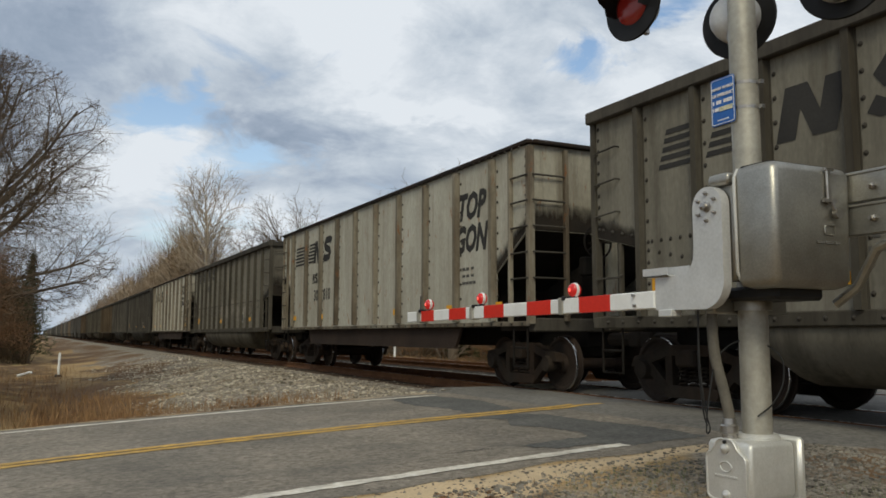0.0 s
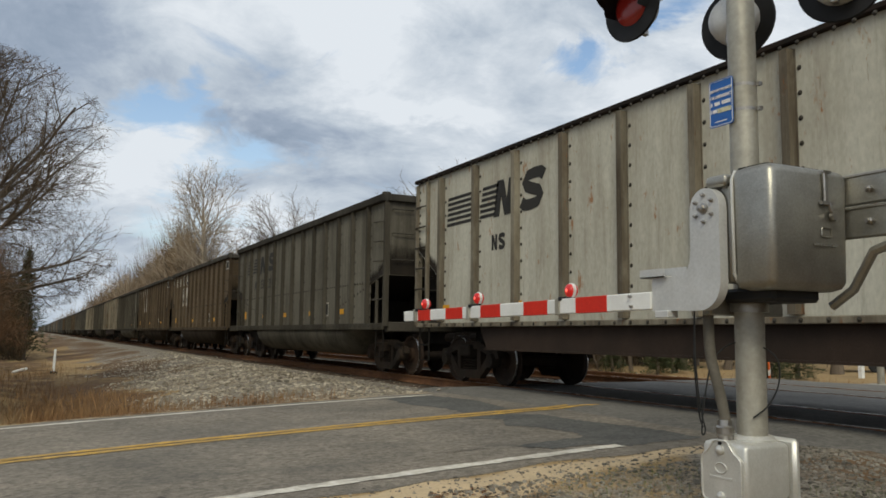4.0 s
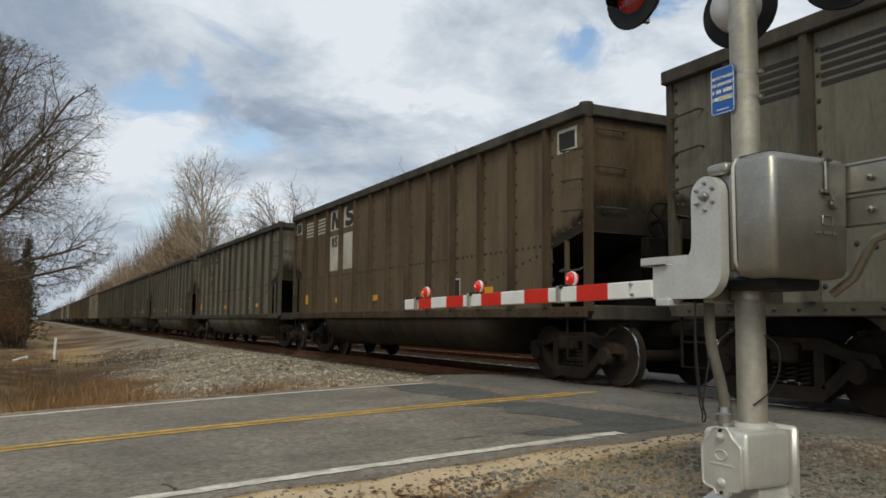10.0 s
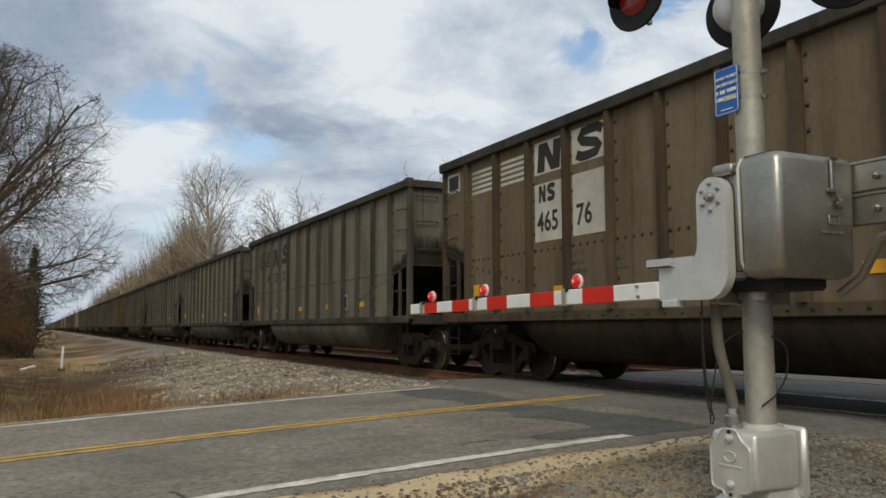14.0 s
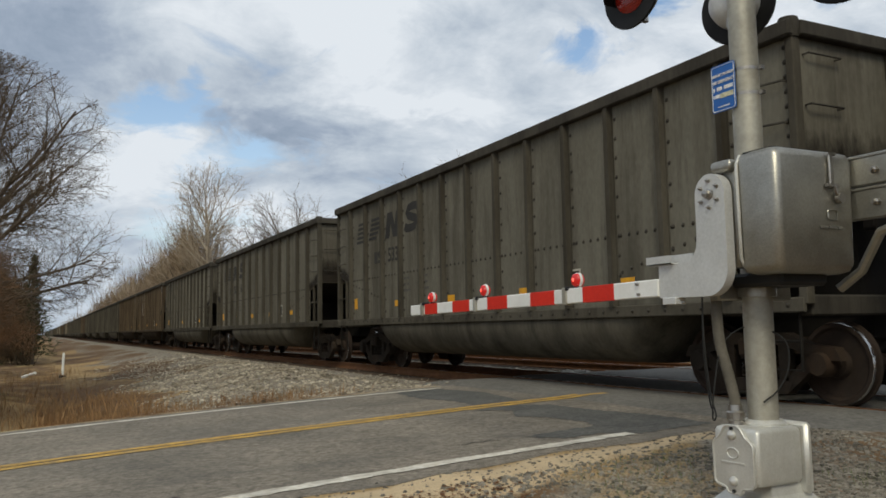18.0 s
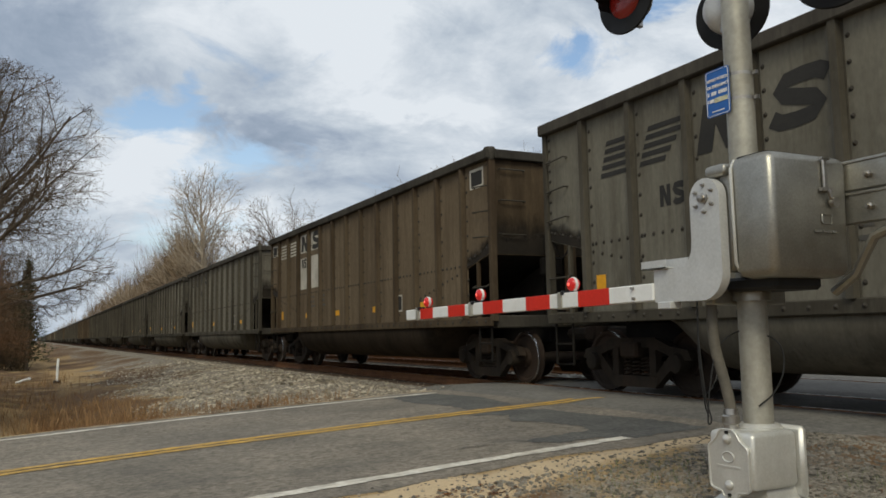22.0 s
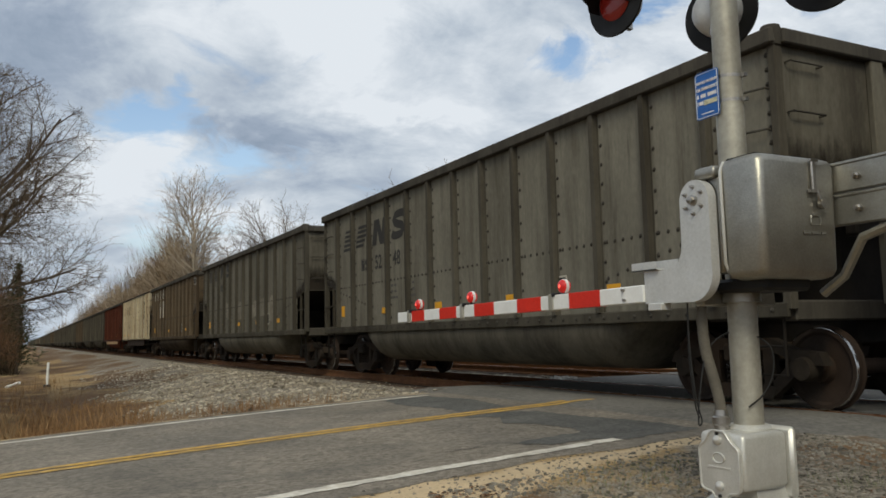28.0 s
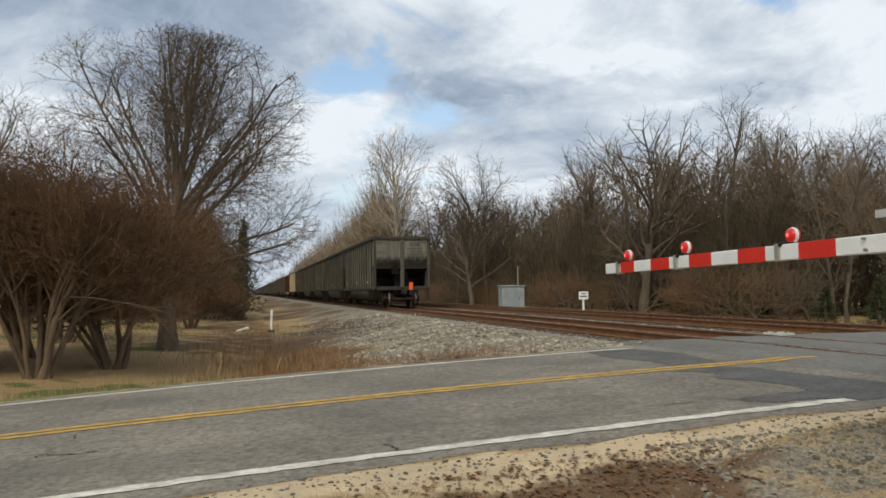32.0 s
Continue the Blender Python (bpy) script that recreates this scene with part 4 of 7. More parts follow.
def loose():
    side = lambda x, y: y - road_mid(x)
    # ballast shoulder west of the train
    pts = sample(19000, 1.8, 6.7, 12.0, 45, 1, lambda x, y: smooth01(1.9, 3.6, x + 0.7 * wave(x, y, 1.1, 4)) * (side(x, y) > 3.5) * smooth01(48, 18, y))
    scatter("ballast_stones", ROCK_V, ROCK_F, pts, (0.011, 0.050), 0.8, M["ballast"], "loose crushed grey ballast stones beside the track", "gravel", 2)
    pts = on_bed(9000, 6.3, 15.3, 13.7, 50, 3)
    scatter("ballast_stones", ROCK_V, ROCK_F, pts, (0.014, 0.036), 0.8, M["ballast"], "rusty ballast stones between the rails", "gravel", 4)
    # gravel round the mast
    pts = sample(20000, 1.2, 6.4, 0.2, 5.2, 5, lambda x, y: smooth01(2.0, 4.3, x + 0.7 * wave(x, y, 1.9, 4) + .5 * wave(x, y, 3.3, 5)) * (side(x, y) < -3.65))
    scatter("gravel_stones", ROCK_V, ROCK_F, pts, (0.006, 0.024), 0.75, M["gravel"], "loose grey gravel stones by the signal mast", "gravel", 6)
    pts = sample(3000, -2.5, 5.5, 2.5, 6.0, 7, lambda x, y: (side(x, y) < -3.1) * 1.0)
    scatter("shoulder_pebbles", ROCK_V, ROCK_F, pts, (0.004, 0.016), 0.7, M["gravel"], "small pebbles on the sandy road shoulder", "gravel", 8)
    # dead leaves and grass on the near verge
    LEAF_V, LEAF_F = [(-1, 0, 0), (0, -0.6, 0.25), (1, 0, 0.1), (0, 0.6, 0.3)], [(0, 1, 2), (0, 2, 3)]
    pts = sample(15000, -1.5, 5.2, 2.0, 5.4, 9, lambda x, y: (side(x, y) < -3.65) * smooth01(-0.2, 0.5, wave(x, y, 1.3, 11)) * smooth01(5.6, 2.4, x), 0.006)
    scatter("dead_leaves", LEAF_V, LEAF_F, pts, (0.012, 0.03), 1, M["dead_leaf"], "brown dead leaves on the verge", "leaves", 10)
    pts = sample(26000, -1.5, 5.4, 1.6, 5.3, 31, lambda x, y: (side(x, y) < -3.72) * smooth01(-.3, .5, wave(x, y, 1.7, 15) + .4 * wave(x, y, 4.1, 2)) * smooth01(5.6, 3.0, x))
    scatter("dry_grass", BLADE_V, BLADE_F, pts, (0.02, 0.075), 1, M["weed"], "short dead brown grass on the near verge", "grass", 32, True, .8)
    pts = sample(1700, -2.0, 5.6, 4.6, 6.3, 33, lambda x, y: (side(x, y) < -3.18) * (side(x, y) > -3.7) * 1.0)
    scatter("shoulder_pebbles", ROCK_V, ROCK_F, pts, (0.005, 0.020), 0.6, M["asphalt_crumb"], "dark asphalt crumbs along the road's broken edge", "gravel", 34)
    pts = sample(12000, -1.5, 5.6, 2.0, 5.3, 11, lambda x, y: (side(x, y) < -3.75) * smooth01(0.0, 0.6, wave(x, y, 2.0, 9)))
    scatter("green_grass", BLADE_V, BLADE_F, pts, (0.03, 0.08), 1, M["green_grass"], "short green grass tufts in the gravel", "grass", 12, True)
    # weeds on the far verge and in the ditch
    pts = sample(34000, -6, 3.5, 12, 52, 13, lambda x, y: (side(x, y) > 3.45) * smooth01(2.4, 0.4, x + 0.6 * wave(x, y, 1.1, 4)) * smooth01(40, 3.6, side(x, y)) * smooth01(-2.4, 0.3, x) * 0.9 + (side(x, y) > 3.45) * smooth01(4.6, 3.6, side(x, y)) * (x < 1) * .10)
    scatter("dry_weeds", BLADE_V, BLADE_F, pts, (0.10, 0.42), 1, M["weed"], "tall dry straw-coloured weeds along the ditch", "weeds", 14, True)
    pts = sample(34000, 0.0, 4.9, 12.0, 24, 15, lambda x, y: (side(x, y) > 3.3) * smooth01(4.9, 3.4, side(x, y) + .4 * wave(x, y, 1.6, 3)) * smooth01(5.0, 3.6, x) + 0.35 * smooth01(3.2, 1.6, x) * (side(x, y) > 3.5))
    scatter("dry_weeds", BLADE_V, BLADE_F, pts, (0.07, 0.24), 1, M["weed"], "low reddish-brown weeds at the road edge", "weeds", 16, True)
    pts = sample(34000, -14, 1.0, 11, 45, 17, lambda x, y: (side(x, y) > 3.4) * 0.9)
    scatter("lawn_grass", BLADE_V, BLADE_F, pts, (0.05, 0.16), 1, M["dry_grass"], "short dry winter lawn", "grass", 18, True)
    pts = sample(15000, -12, -0.5, 10.5, 15, 19, lambda x, y: (side(x, y) > 3.4) * smooth01(5.8, 4.0, side(x, y)))
    scatter("green_grass", BLADE_V, BLADE_F, pts, (0.05, 0.14), 1, M["green_grass"], "green grass along the far road edge", "grass", 20, True)
    pts = sample(5000, 16.2, 24, 14, 60, 21, lambda x, y: smooth01(15.8, 17.5, x))
    scatter("dry_weeds", BLADE_V, BLADE_F, pts, (0.12, 0.38), 1, M["weed"], "tall dry grass behind the tracks", "weeds", 22, True)


loose()

# ---- coal wagons ----
HALF, SIDE, SILL, TOP = 7.24, 1.60, 1.12, 4.10   # half length of the body, half width, sill and rim heights
PITCH = 16.18


def wheelset_mesh():
    b = Build()
    b.turned([(0.09, -0.95), (0.09, 0.95)], (0, 0, 0), "x", 12)
    for s in (-1, 1):
        o = [(0.10, 0.64), (0.13, 0.66), (0.17, 0.68), (0.36, 0.735), (0.39, 0.66), (0.475, 0.675), (0.478, 0.695), (0.458, 0.712), (0.452, 0.80), (0.40, 0.802), (0.37, 0.77), (0.17, 0.76), (0.15, 0.83), (0.10, 0.83)]
        b.turned([(r, s * h) for r, h in o], (0, 0, 0), "x", 22)
    return b.mesh("wheelset", M["wheel"], 35)


def tread_mesh():
    b = Build()
    for s in (-1, 1):
        b.turned([(0.4545, s * 0.714), (0.4535, s * 0.800), (0.446, s * 0.8035)], (0, 0, 0), "x", 22)
        b.f.pop()
        b.f.pop()
    return b.mesh("tread", M["tread"], 35)


def side_frame_mesh():
    """Cast side frame of a three-piece truck: a truss with two openings."""
    b = Build()
    x0, x1 = -0.07, 0.07
    top = [(-1.15, 0.50), (-1.08, 0.64), (-0.75, 0.68), (-0.45, 0.80), (0.45, 0.80), (0.75, 0.68), (1.08, 0.64), (1.15, 0.50), (0.98, 0.50), (0.72, 0.56), (0.40, 0.66), (-0.40, 0.66), (-0.72, 0.56), (-0.98, 0.50)]
    b.plate(top, x0, x1)
    for s in (-1, 1):
        b.plate([(s * 0.98, 0.56), (s * 0.80, 0.62), (s * 0.36, 0.22), (s * 0.44, 0.12)], x0 + .01, x1 - .01)
        b.plate([(s * 0.46, 0.72), (s * 0.33, 0.72), (s * 0.33, 0.18), (s * 0.46, 0.18)], x0 + .01, x1 - .01)
        b.turned([(0.0, -0.13), (0.12, -0.13), (0.14, -0.08), (0.14, 0.06)], (0, s * 0.89, 0.457), "x", 14)
    b.plate([(-0.52, 0.24), (-0.44, 0.11), (0.44, 0.11), (0.52, 0.24), (0.38, 0.27), (-0.38, 0.27)], x0, x1)
    return b.mesh("side_frame", M["bogie"], 30)


def spring_mesh():
    b = Build()
    for y in (-.19, 0, .19):
        b.tube([(0.02 + 0.075 * math.cos(a), y + 0.075 * math.sin(a), 0.27 + 0.26 * a / (2 * math.pi * 5)) for a in np.linspace(0, 2 * math.pi * 5, 31)], 0.017, 3, False)
    return b.mesh("spring_nest", M["bogie"], 40)


MESH = {"wheelset": wheelset_mesh(), "tread": tread_mesh(), "side_frame": side_frame_mesh(), "spring": spring_mesh()}
MESH["bolster"] = Build().box(-1.15, 1.15, -0.19, 0.19, 0.52, 0.74, bevel=0.03).mesh("bolster", M["bogie"])
MESH["brake_beam"] = Build().box(-0.8, 0.8, -0.05, 0.05, 0.30, 0.42, bevel=0.01).mesh("brake_beam", M["bogie"])
WHEELSETS = []


def bogie(parent, y):
    b = part("bogie", Build().turned([(0.30, 0.74), (0.30, 0.86), (0.2, 0.90)], (0, 0, 0), "z", 16), M["bogie"], parent, "rusty three-piece freight truck", 40, pose(0, y, 0))
    for s in (-1, 1):
        part("side_frame", MESH["side_frame"], None, b, at=pose(s * 0.99, 0, 0))
        part("spring_nest", MESH["spring"], None, b, at=pose(s * 0.99, 0, 0))
        w = part("wheelset", MESH["wheelset"], None, b, "steel wheelset with bright treads", at=pose(0, s * 0.89, 0.457))
        w.data = MESH["wheelset_two"]
        part("brake_beam", MESH["brake_beam"], None, b, at=pose(0, s * 0.33, 0))
    part("bolster", MESH["bolster"], None, b)
    return b


def two_tone():
    """Wheelset with its polished treads as a second material."""
    bm = bmesh.new()
    bm.from_mesh(MESH["wheelset"])
    n = len(bm.faces)
    bm.from_mesh(MESH["tread"])
    bm.faces.ensure_lookup_table()
    for f in bm.faces[n:]:
        f.material_index = 1
    me = bpy.data.meshes.new("wheelset")
    bm.to_mesh(me)
    bm.free()
    me.materials.append(M["wheel"])
    me.materials.append(M["tread"])
    return me


MESH["wheelset_two"] = two_tone()


def on_side(mesh, back, z, x=-SIDE - 0.004):
    """Places flat lettering (x along, y up) on the side that faces west; back: metres behind the leading buffer line, 0.27 m before the body."""
    return Matrix(((0, 0, -1, x), (-1, 0, 0, HALF + .27 - back), (0, 1, 0, z), (0, 0, 0, 1)))


def flat_shape(outlines, mat, name="mark"):
    b = Build()
    for o in outlines:
        n = len(o)
        b.add([(u, w, 0.0) for u, w in o] + [(u, w, 0.002) for u, w in o], [tuple(range(n, 2 * n))] + [(i, (i + 1) % n, (i + 1) % n + n, i + n) for i in range(n)])
    return b.mesh(name, mat)


def bars_shape(w, h, n, slant, mat, gap=0.5, taper=0.0):
    """Slanted stripes of the railway's emblem."""
    outs = []
    step = h / (n - gap)
    for i in range(n):
        z = i * step
        t = step * (1 - gap)
        s0, s1 = slant * z / h, slant * (z + t) / h
        e = taper * (1 - z / h)
        outs.append([(s0, z), (w + s0 * 0.6 - e, z), (w + s1 * 0.6 - e * 0.96, z + t), (s1, z + t)])
    return flat_shape(outs, mat)


def letter_n(w, h, slant, mat):
    o = [(0, 0), (.33, 0), (.33, .55), (.62, 0), (1, 0), (1, 1), (.67, 1), (.67, .45), (.38, 1), (0, 1)]
    return flat_shape([[(w * u + slant * v, h * v) for u, v in o]], mat)


def letter_s(w, h, slant, mat):
    mid = [(.95, .78), (.78, .88), (.5, .89), (.22, .86), (.13, .71), (.25, .58), (.5, .50), (.75, .43), (.87, .30), (.78, .15), (.5, .11), (.22, .12), (.05, .22)]
    mid = [Vector((u * w, v * h)) for u, v in mid]
    left, right = [], []
    for i, p in enumerate(mid):
        d = (mid[min(i + 1, len(mid) - 1)] - mid[max(i - 1, 0)]).normalized() * h * .145
        left.append((p.x - d.y, p.y + d.x))
        right.append((p.x + d.y, p.y - d.x))
    b = Build()
    n = len(mid)
    vs = [(u + slant * v / h, v, .002) for u, v in left + right]
    b.add(vs, [(i, i + 1, n + i + 1, n + i) for i in range(n - 1)])
    return b.mesh("mark", mat)


MARK = {}
M["girder"] = material("girder", (0.045, 0.030, 0.022), (0.028, 0.020, 0.016), 1.5, 0.9, bump=0.2, stain=(0.03, 0.022, 0.017), stain_amount=0.6)


def marks():
    k, w, g = M["marking_black"], M["marking_white"], M["marking_grey"]
    MARK["bars_a"] = bars_shape(0.66, 0.50, 5, 0.16, k, 0.40)
    MARK["bars_b"] = bars_shape(0.84, 0.50, 5, 0.20, k, 0.40, 0.36)
    MARK["n"], MARK["s"] = letter_n(0.74, 0.58, 0.14, k), letter_s(0.72, 0.59, 0.12, k)
    MARK["bars_w"] = bars_shape(0.80, 0.42, 5, 0.0, w, 0.45)
    MARK["bars_k"] = bars_shape(0.80, 0.40, 5, 0.0, k, 0.42)
    MARK["n_up"], MARK["s_up"] = letter_n(0.62, 0.46, 0.05, k), letter_s(0.66, 0.48, 0.05, k)
    MARK["panel_a"] = flat_shape([[(0, 0), (0.84, 0), (0.84, 0.52), (0, 0.52)]], w)
    MARK["panel_b"] = flat_shape([[(0, 0), (0.84, 0), (0.84, 0.92), (0, 0.92)]], w)
    MARK["window"] = flat_shape([[(0, 0), (.5, 0), (.5, .36), (0, .36)]], w)
    MARK["window_in"] = flat_shape([[(0.05, 0.05), (.45, .05), (.45, .31), (.05, .31)]], k)
    MARK["mark_n"], MARK["mark_s"] = letter_n(.19, .27, 0, k), letter_s(.20, .27, 0, k)
    MARK["small_fine"] = flat_shape([[(x, i * .13), (x + .11, i * .13), (x + .11, i * .13 + .05), (x, i * .13 + .05)] for i in range(3) for x in ((0, .15, .33) if i else (0, .13, .26, .39))], g)
    M["orange_glow"] = material("orange_glow", (0.85, 0.13, 0.03), (0.75, 0.11, 0.03), 3, 0.5)
    MARK["reflector"] = Build().box(0, 0.28, 0, 0.13, 0, 0.008, bevel=0.002).mesh("reflector", M["reflector"])
    MARK["reflector_tall"] = Build().box(0, 0.20, 0, 0.26, 0, 0.008, bevel=0.002).mesh("reflector", M["reflector"])
    MARK["tag_panel"] = flat_shape([[(0, 0), (.26, 0), (.26, .30), (0, .30)]], k)
    MARK["tag_frame"] = flat_shape([[(-.03, -.03), (.29, -.03), (.29, .33), (-.03, .33)]], w)


marks()


def rivet_line(b, pts, r=0.028):
    for x, y, z, ax in pts:
        s = Vector((ax, 0, 0))
        c = Vector((x, y, z))
        vs = [c + Vector((0, dy * r, dz * r)) for dy, dz in ((1, .4), (.4, 1), (-.4, 1), (-1, .4), (-1, -.4), (-.4, -1), (.4, -1), (1, -.4))] + [c + s * r * 0.8]
        b.add(vs, [(i, (i + 1) % 8, 8) for i in range(8)])


def rib_mesh(depth, width, lo, hi, mat):
    """Pressed channel post: hat section with flanges."""
    d, w = depth, width / 2
    f = .02
    o = [(0, -w - f), (-.010, -w - f), (-.010, -w), (-d, -w * .8), (-d, w * .8), (-.010, w), (-.010, w + f), (0, w + f)]
    n = len(o)
    vs = [(x, y, z) for z in (lo, hi) for x, y in o]
    fs = [(i, (i + 1) % n, (i + 1) % n + n, i + n) for i in range(n)] + [tuple(range(n)), tuple(range(n, 2 * n))]
    return Build().add(vs, fs).mesh("rib", mat, 20)


CUT = 0.93   # how far the sloping floor cuts into the side at either end


def wagon(style, kind):
    """One gondola, its leading end towards +y; the origin lies at rail height under its middle."""
    paint = PAINT[style]
    names = {"grey": "weathered grey", "dark": "dirty dark-grey", "brown": "brown dusty", "cream": "rust-stained cream", "tan": "grimy tan", "red": "dull oxide-red"}
    tub = kind == "tub"
    w = thing("coal_wagon", "%s steel %s coal gondola on the near track" % (names[style], "bathtub" if tub else "flat-floored"), "railway wagon", group="wagons of the coal train")
    # sides with cut lower corners, and ends
    t = 0.03
    cut, zc, zr = (CUT, 2.30, 2.07) if tub else (1.07, 2.66, 1.98)   # corner and rib heights of the cut
    out = [(-HALF, zc), (-HALF + cut, zr), (-HALF + cut + .02, SILL), (HALF - cut - .02, SILL), (HALF - cut, zr), (HALF, zc), (HALF, TOP - .05), (-HALF, TOP - .05)]
    for s in (-1, 1):
        part("side_sheet", Build().plate(out, s * SIDE, s * (SIDE - t)), paint, w)
        part("side_sill", Build().box(min(s * SIDE, s * (SIDE + .05)), max(s * SIDE, s * (SIDE + .05)), -HALF, HALF, SILL - .10, SILL + .055, bevel=0.012) if tub else Build().box(min(s * SIDE, s * (SIDE + .03)), max(s * SIDE, s * (SIDE + .03)), -HALF, HALF, SILL - .05, SILL + .03, bevel=0.01), RIB[style], w)
        # grime and the opening's shade, painted along the cut corners
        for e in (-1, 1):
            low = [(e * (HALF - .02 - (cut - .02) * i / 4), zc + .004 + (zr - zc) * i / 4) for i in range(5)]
            part("soot_patch", sooty_shade_mesh(low, [(y, z + .42) for y, z in low], s * (SIDE + .002), "yz"), None, w, "painted dark fade of grime and shade along the cut corner")
    for s in (-1, 1):
        b = Build()
        b.box(-SIDE + .03, SIDE - .03, *sorted((s * HALF, s * (HALF - .03))), zc - .05, TOP - .05)
        part("end_sheet", b, END[style], w, "sooty end sheet, painted darker for shade in the wagon gap")
        # painted fade up the end sheet: coal grime plus the next wagon's shade
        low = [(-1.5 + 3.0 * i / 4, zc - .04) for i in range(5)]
        part("soot_patch", sooty_shade_mesh(low, [(x, 3.30) for x, _ in low], s * (HALF + .002), "xz"), None, w, "painted dark fade of grime and shade on the lower end sheet")
        # slope sheet, its underside's shade put into the near-black colour
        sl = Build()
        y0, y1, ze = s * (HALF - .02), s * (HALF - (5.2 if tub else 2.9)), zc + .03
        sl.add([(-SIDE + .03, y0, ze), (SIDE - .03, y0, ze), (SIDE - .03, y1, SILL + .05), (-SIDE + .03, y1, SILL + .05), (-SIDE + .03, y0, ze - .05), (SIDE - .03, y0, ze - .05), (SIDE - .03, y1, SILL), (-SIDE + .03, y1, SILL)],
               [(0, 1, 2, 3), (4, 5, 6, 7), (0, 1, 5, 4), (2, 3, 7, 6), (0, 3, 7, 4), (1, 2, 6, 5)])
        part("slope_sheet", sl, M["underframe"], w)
        # added plates that darken the end opening, with its shade as their colour
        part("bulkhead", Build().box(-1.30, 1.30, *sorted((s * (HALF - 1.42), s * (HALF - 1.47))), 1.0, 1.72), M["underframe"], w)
        part("draught_web", Build().plate([(s * (HALF - 2.4), 1.0), (s * (HALF - .30), 1.0), (s * (HALF - .30), 2.12), (s * (HALF - .75), 1.98), (s * (HALF - 2.4), 1.33)], -.36, .36), M["underframe"], w, "added near-black block standing in for shade under the slope sheet")
        es = Build().box(-1.52, 1.52, *sorted((s * (HALF - .20), s * HALF)), 0.98, 1.20, bevel=0.02)
        part("end_sill", es, M["rim"], w)
        part("centre_post", Build().box(-.11, .11, *sorted((s * HALF, s * (HALF + .08))), 1.15, TOP - .12, bevel=0.012), END[style], w)
        cp = Build().tube([(0, s * (HALF + .02), 0.86), (0, s * (HALF + .63), 0.86)], 0.11, 8)
        cp.box(-.14, .14, *sorted((s * (HALF + .57), s * (HALF + .845))), 0.73, 1.0, bevel=0.04)
        part("coupler", cp, M["bogie"], w, "rusty knuckle coupler", 40)
        for sx in (-1, 1):
            cx = sx * (SIDE - .02)
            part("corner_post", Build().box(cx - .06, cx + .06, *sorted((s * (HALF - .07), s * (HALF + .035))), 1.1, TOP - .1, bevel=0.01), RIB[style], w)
            yy = s * (HALF - .54)
            if tub:
                part("ladder_post", Build().box(cx - .03, cx + .03, yy - .03, yy + .03, 1.12, 2.16, bevel=.006), RIB[style], w)
                low_g = Build().tube([(cx + sx * .02, yy - s * .05, 1.74), (cx + sx * .10, yy - s * .05, 1.70), (cx + sx * .10, yy + s * .42, 1.70), (cx + sx * .02, yy + s * .42, 1.74)], .014, 5)
                part("grab_iron", low_g, M["rim"], w)
            else:   # full-height ladders on the side and round the end
                xo = sx * (SIDE + .07)
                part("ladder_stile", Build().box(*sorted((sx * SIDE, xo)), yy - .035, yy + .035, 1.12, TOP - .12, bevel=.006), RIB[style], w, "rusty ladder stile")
                part("ladder_stile", Build().box(sx * .92 - .035, sx * .92 + .035, *sorted((s * HALF, s * (HALF + .08))), 1.15, TOP - .12, bevel=.006), RIB[style], w, "rusty ladder stile")
                for q in range(6):
                    z = 1.42 + .42 * q
                    part("rung", Build().tube([(xo - sx * .02, yy, z), (xo - sx * .02, s * (HALF + .01), z)], .016, 6), M["rim"], w)
                    part("rung", Build().tube([(sx * .92, s * (HALF + .065), z), (sx * (SIDE - .02), s * (HALF + .065), z)], .016, 6), M["rim"], w)
            st = Build().tube([(cx, yy, 1.05), (cx, yy, .42), (cx, yy + s * .42, .42), (cx, yy + s * .42, 1.05)], .018, 6)
            st.tube([(cx, yy, .72), (cx, yy + s * .42, .72)], .016, 6)
            part("step", st, M["underframe"], w)
            for z in (2.6, 3.05, 3.5) if tub else ():
                xo = sx * (SIDE + .075)
                g = Build().tube([(sx * SIDE, yy - s * .02, z), (xo, yy - s * .02, z), (xo, s * (HALF - .1), z - .03), (sx * SIDE, s * (HALF - .1), z - .03)], .013, 5)
                part("grab_iron", g, M["rim"], w)
            for z in (2.6, 3.2, 3.75) if tub else ():
                ye = s * (HALF + .08)
                g = Build().tube([(sx * 1.45, s * HALF, z), (sx * 1.45, ye, z), (sx * .95, ye, z), (sx * .95, s * HALF, z)], .013, 5)
                part("grab_iron", g, M["rim"], w)
    # brake wheel and gear at the trailing end
    bw = Build()
    ring = [(-0.42 + .27 * math.cos(a), -HALF - .22, 2.45 + .27 * math.sin(a)) for a in np.linspace(0, 2 * math.pi, 25)]
    bw.tube(ring, .02, 6)
    for a in range(5):
        q = 2 * math.pi * a / 5
        bw.tube([(-.42, -HALF - .20, 2.45), (-.42 + .27 * math.cos(q), -HALF - .22, 2.45 + .27 * math.sin(q))], .013, 5)
    bw.tube([(-.42, -HALF, 2.45), (-.42, -HALF - .24, 2.45)], .035, 8)
    part("brake_wheel", bw, M["underframe"], w, "dark spoked hand-brake wheel", 40)
    part("brake_gear", Build().box(-.62, -.22, -HALF - .12, -HALF + .05, 1.9, 2.22, bevel=.03), M["underframe"], w)
    part("brake_cylinder", Build().turned([(0, 0), (.17, 0), (.17, .5), (0, .5)], (0.6, -HALF + .75, 1.5), "y", 14), M["underframe"], w, "", 40)
    # rim round the top
    rim = Build()
    for s in (-1, 1):
        deep, over = (.17, .11) if tub else (.075, .07)
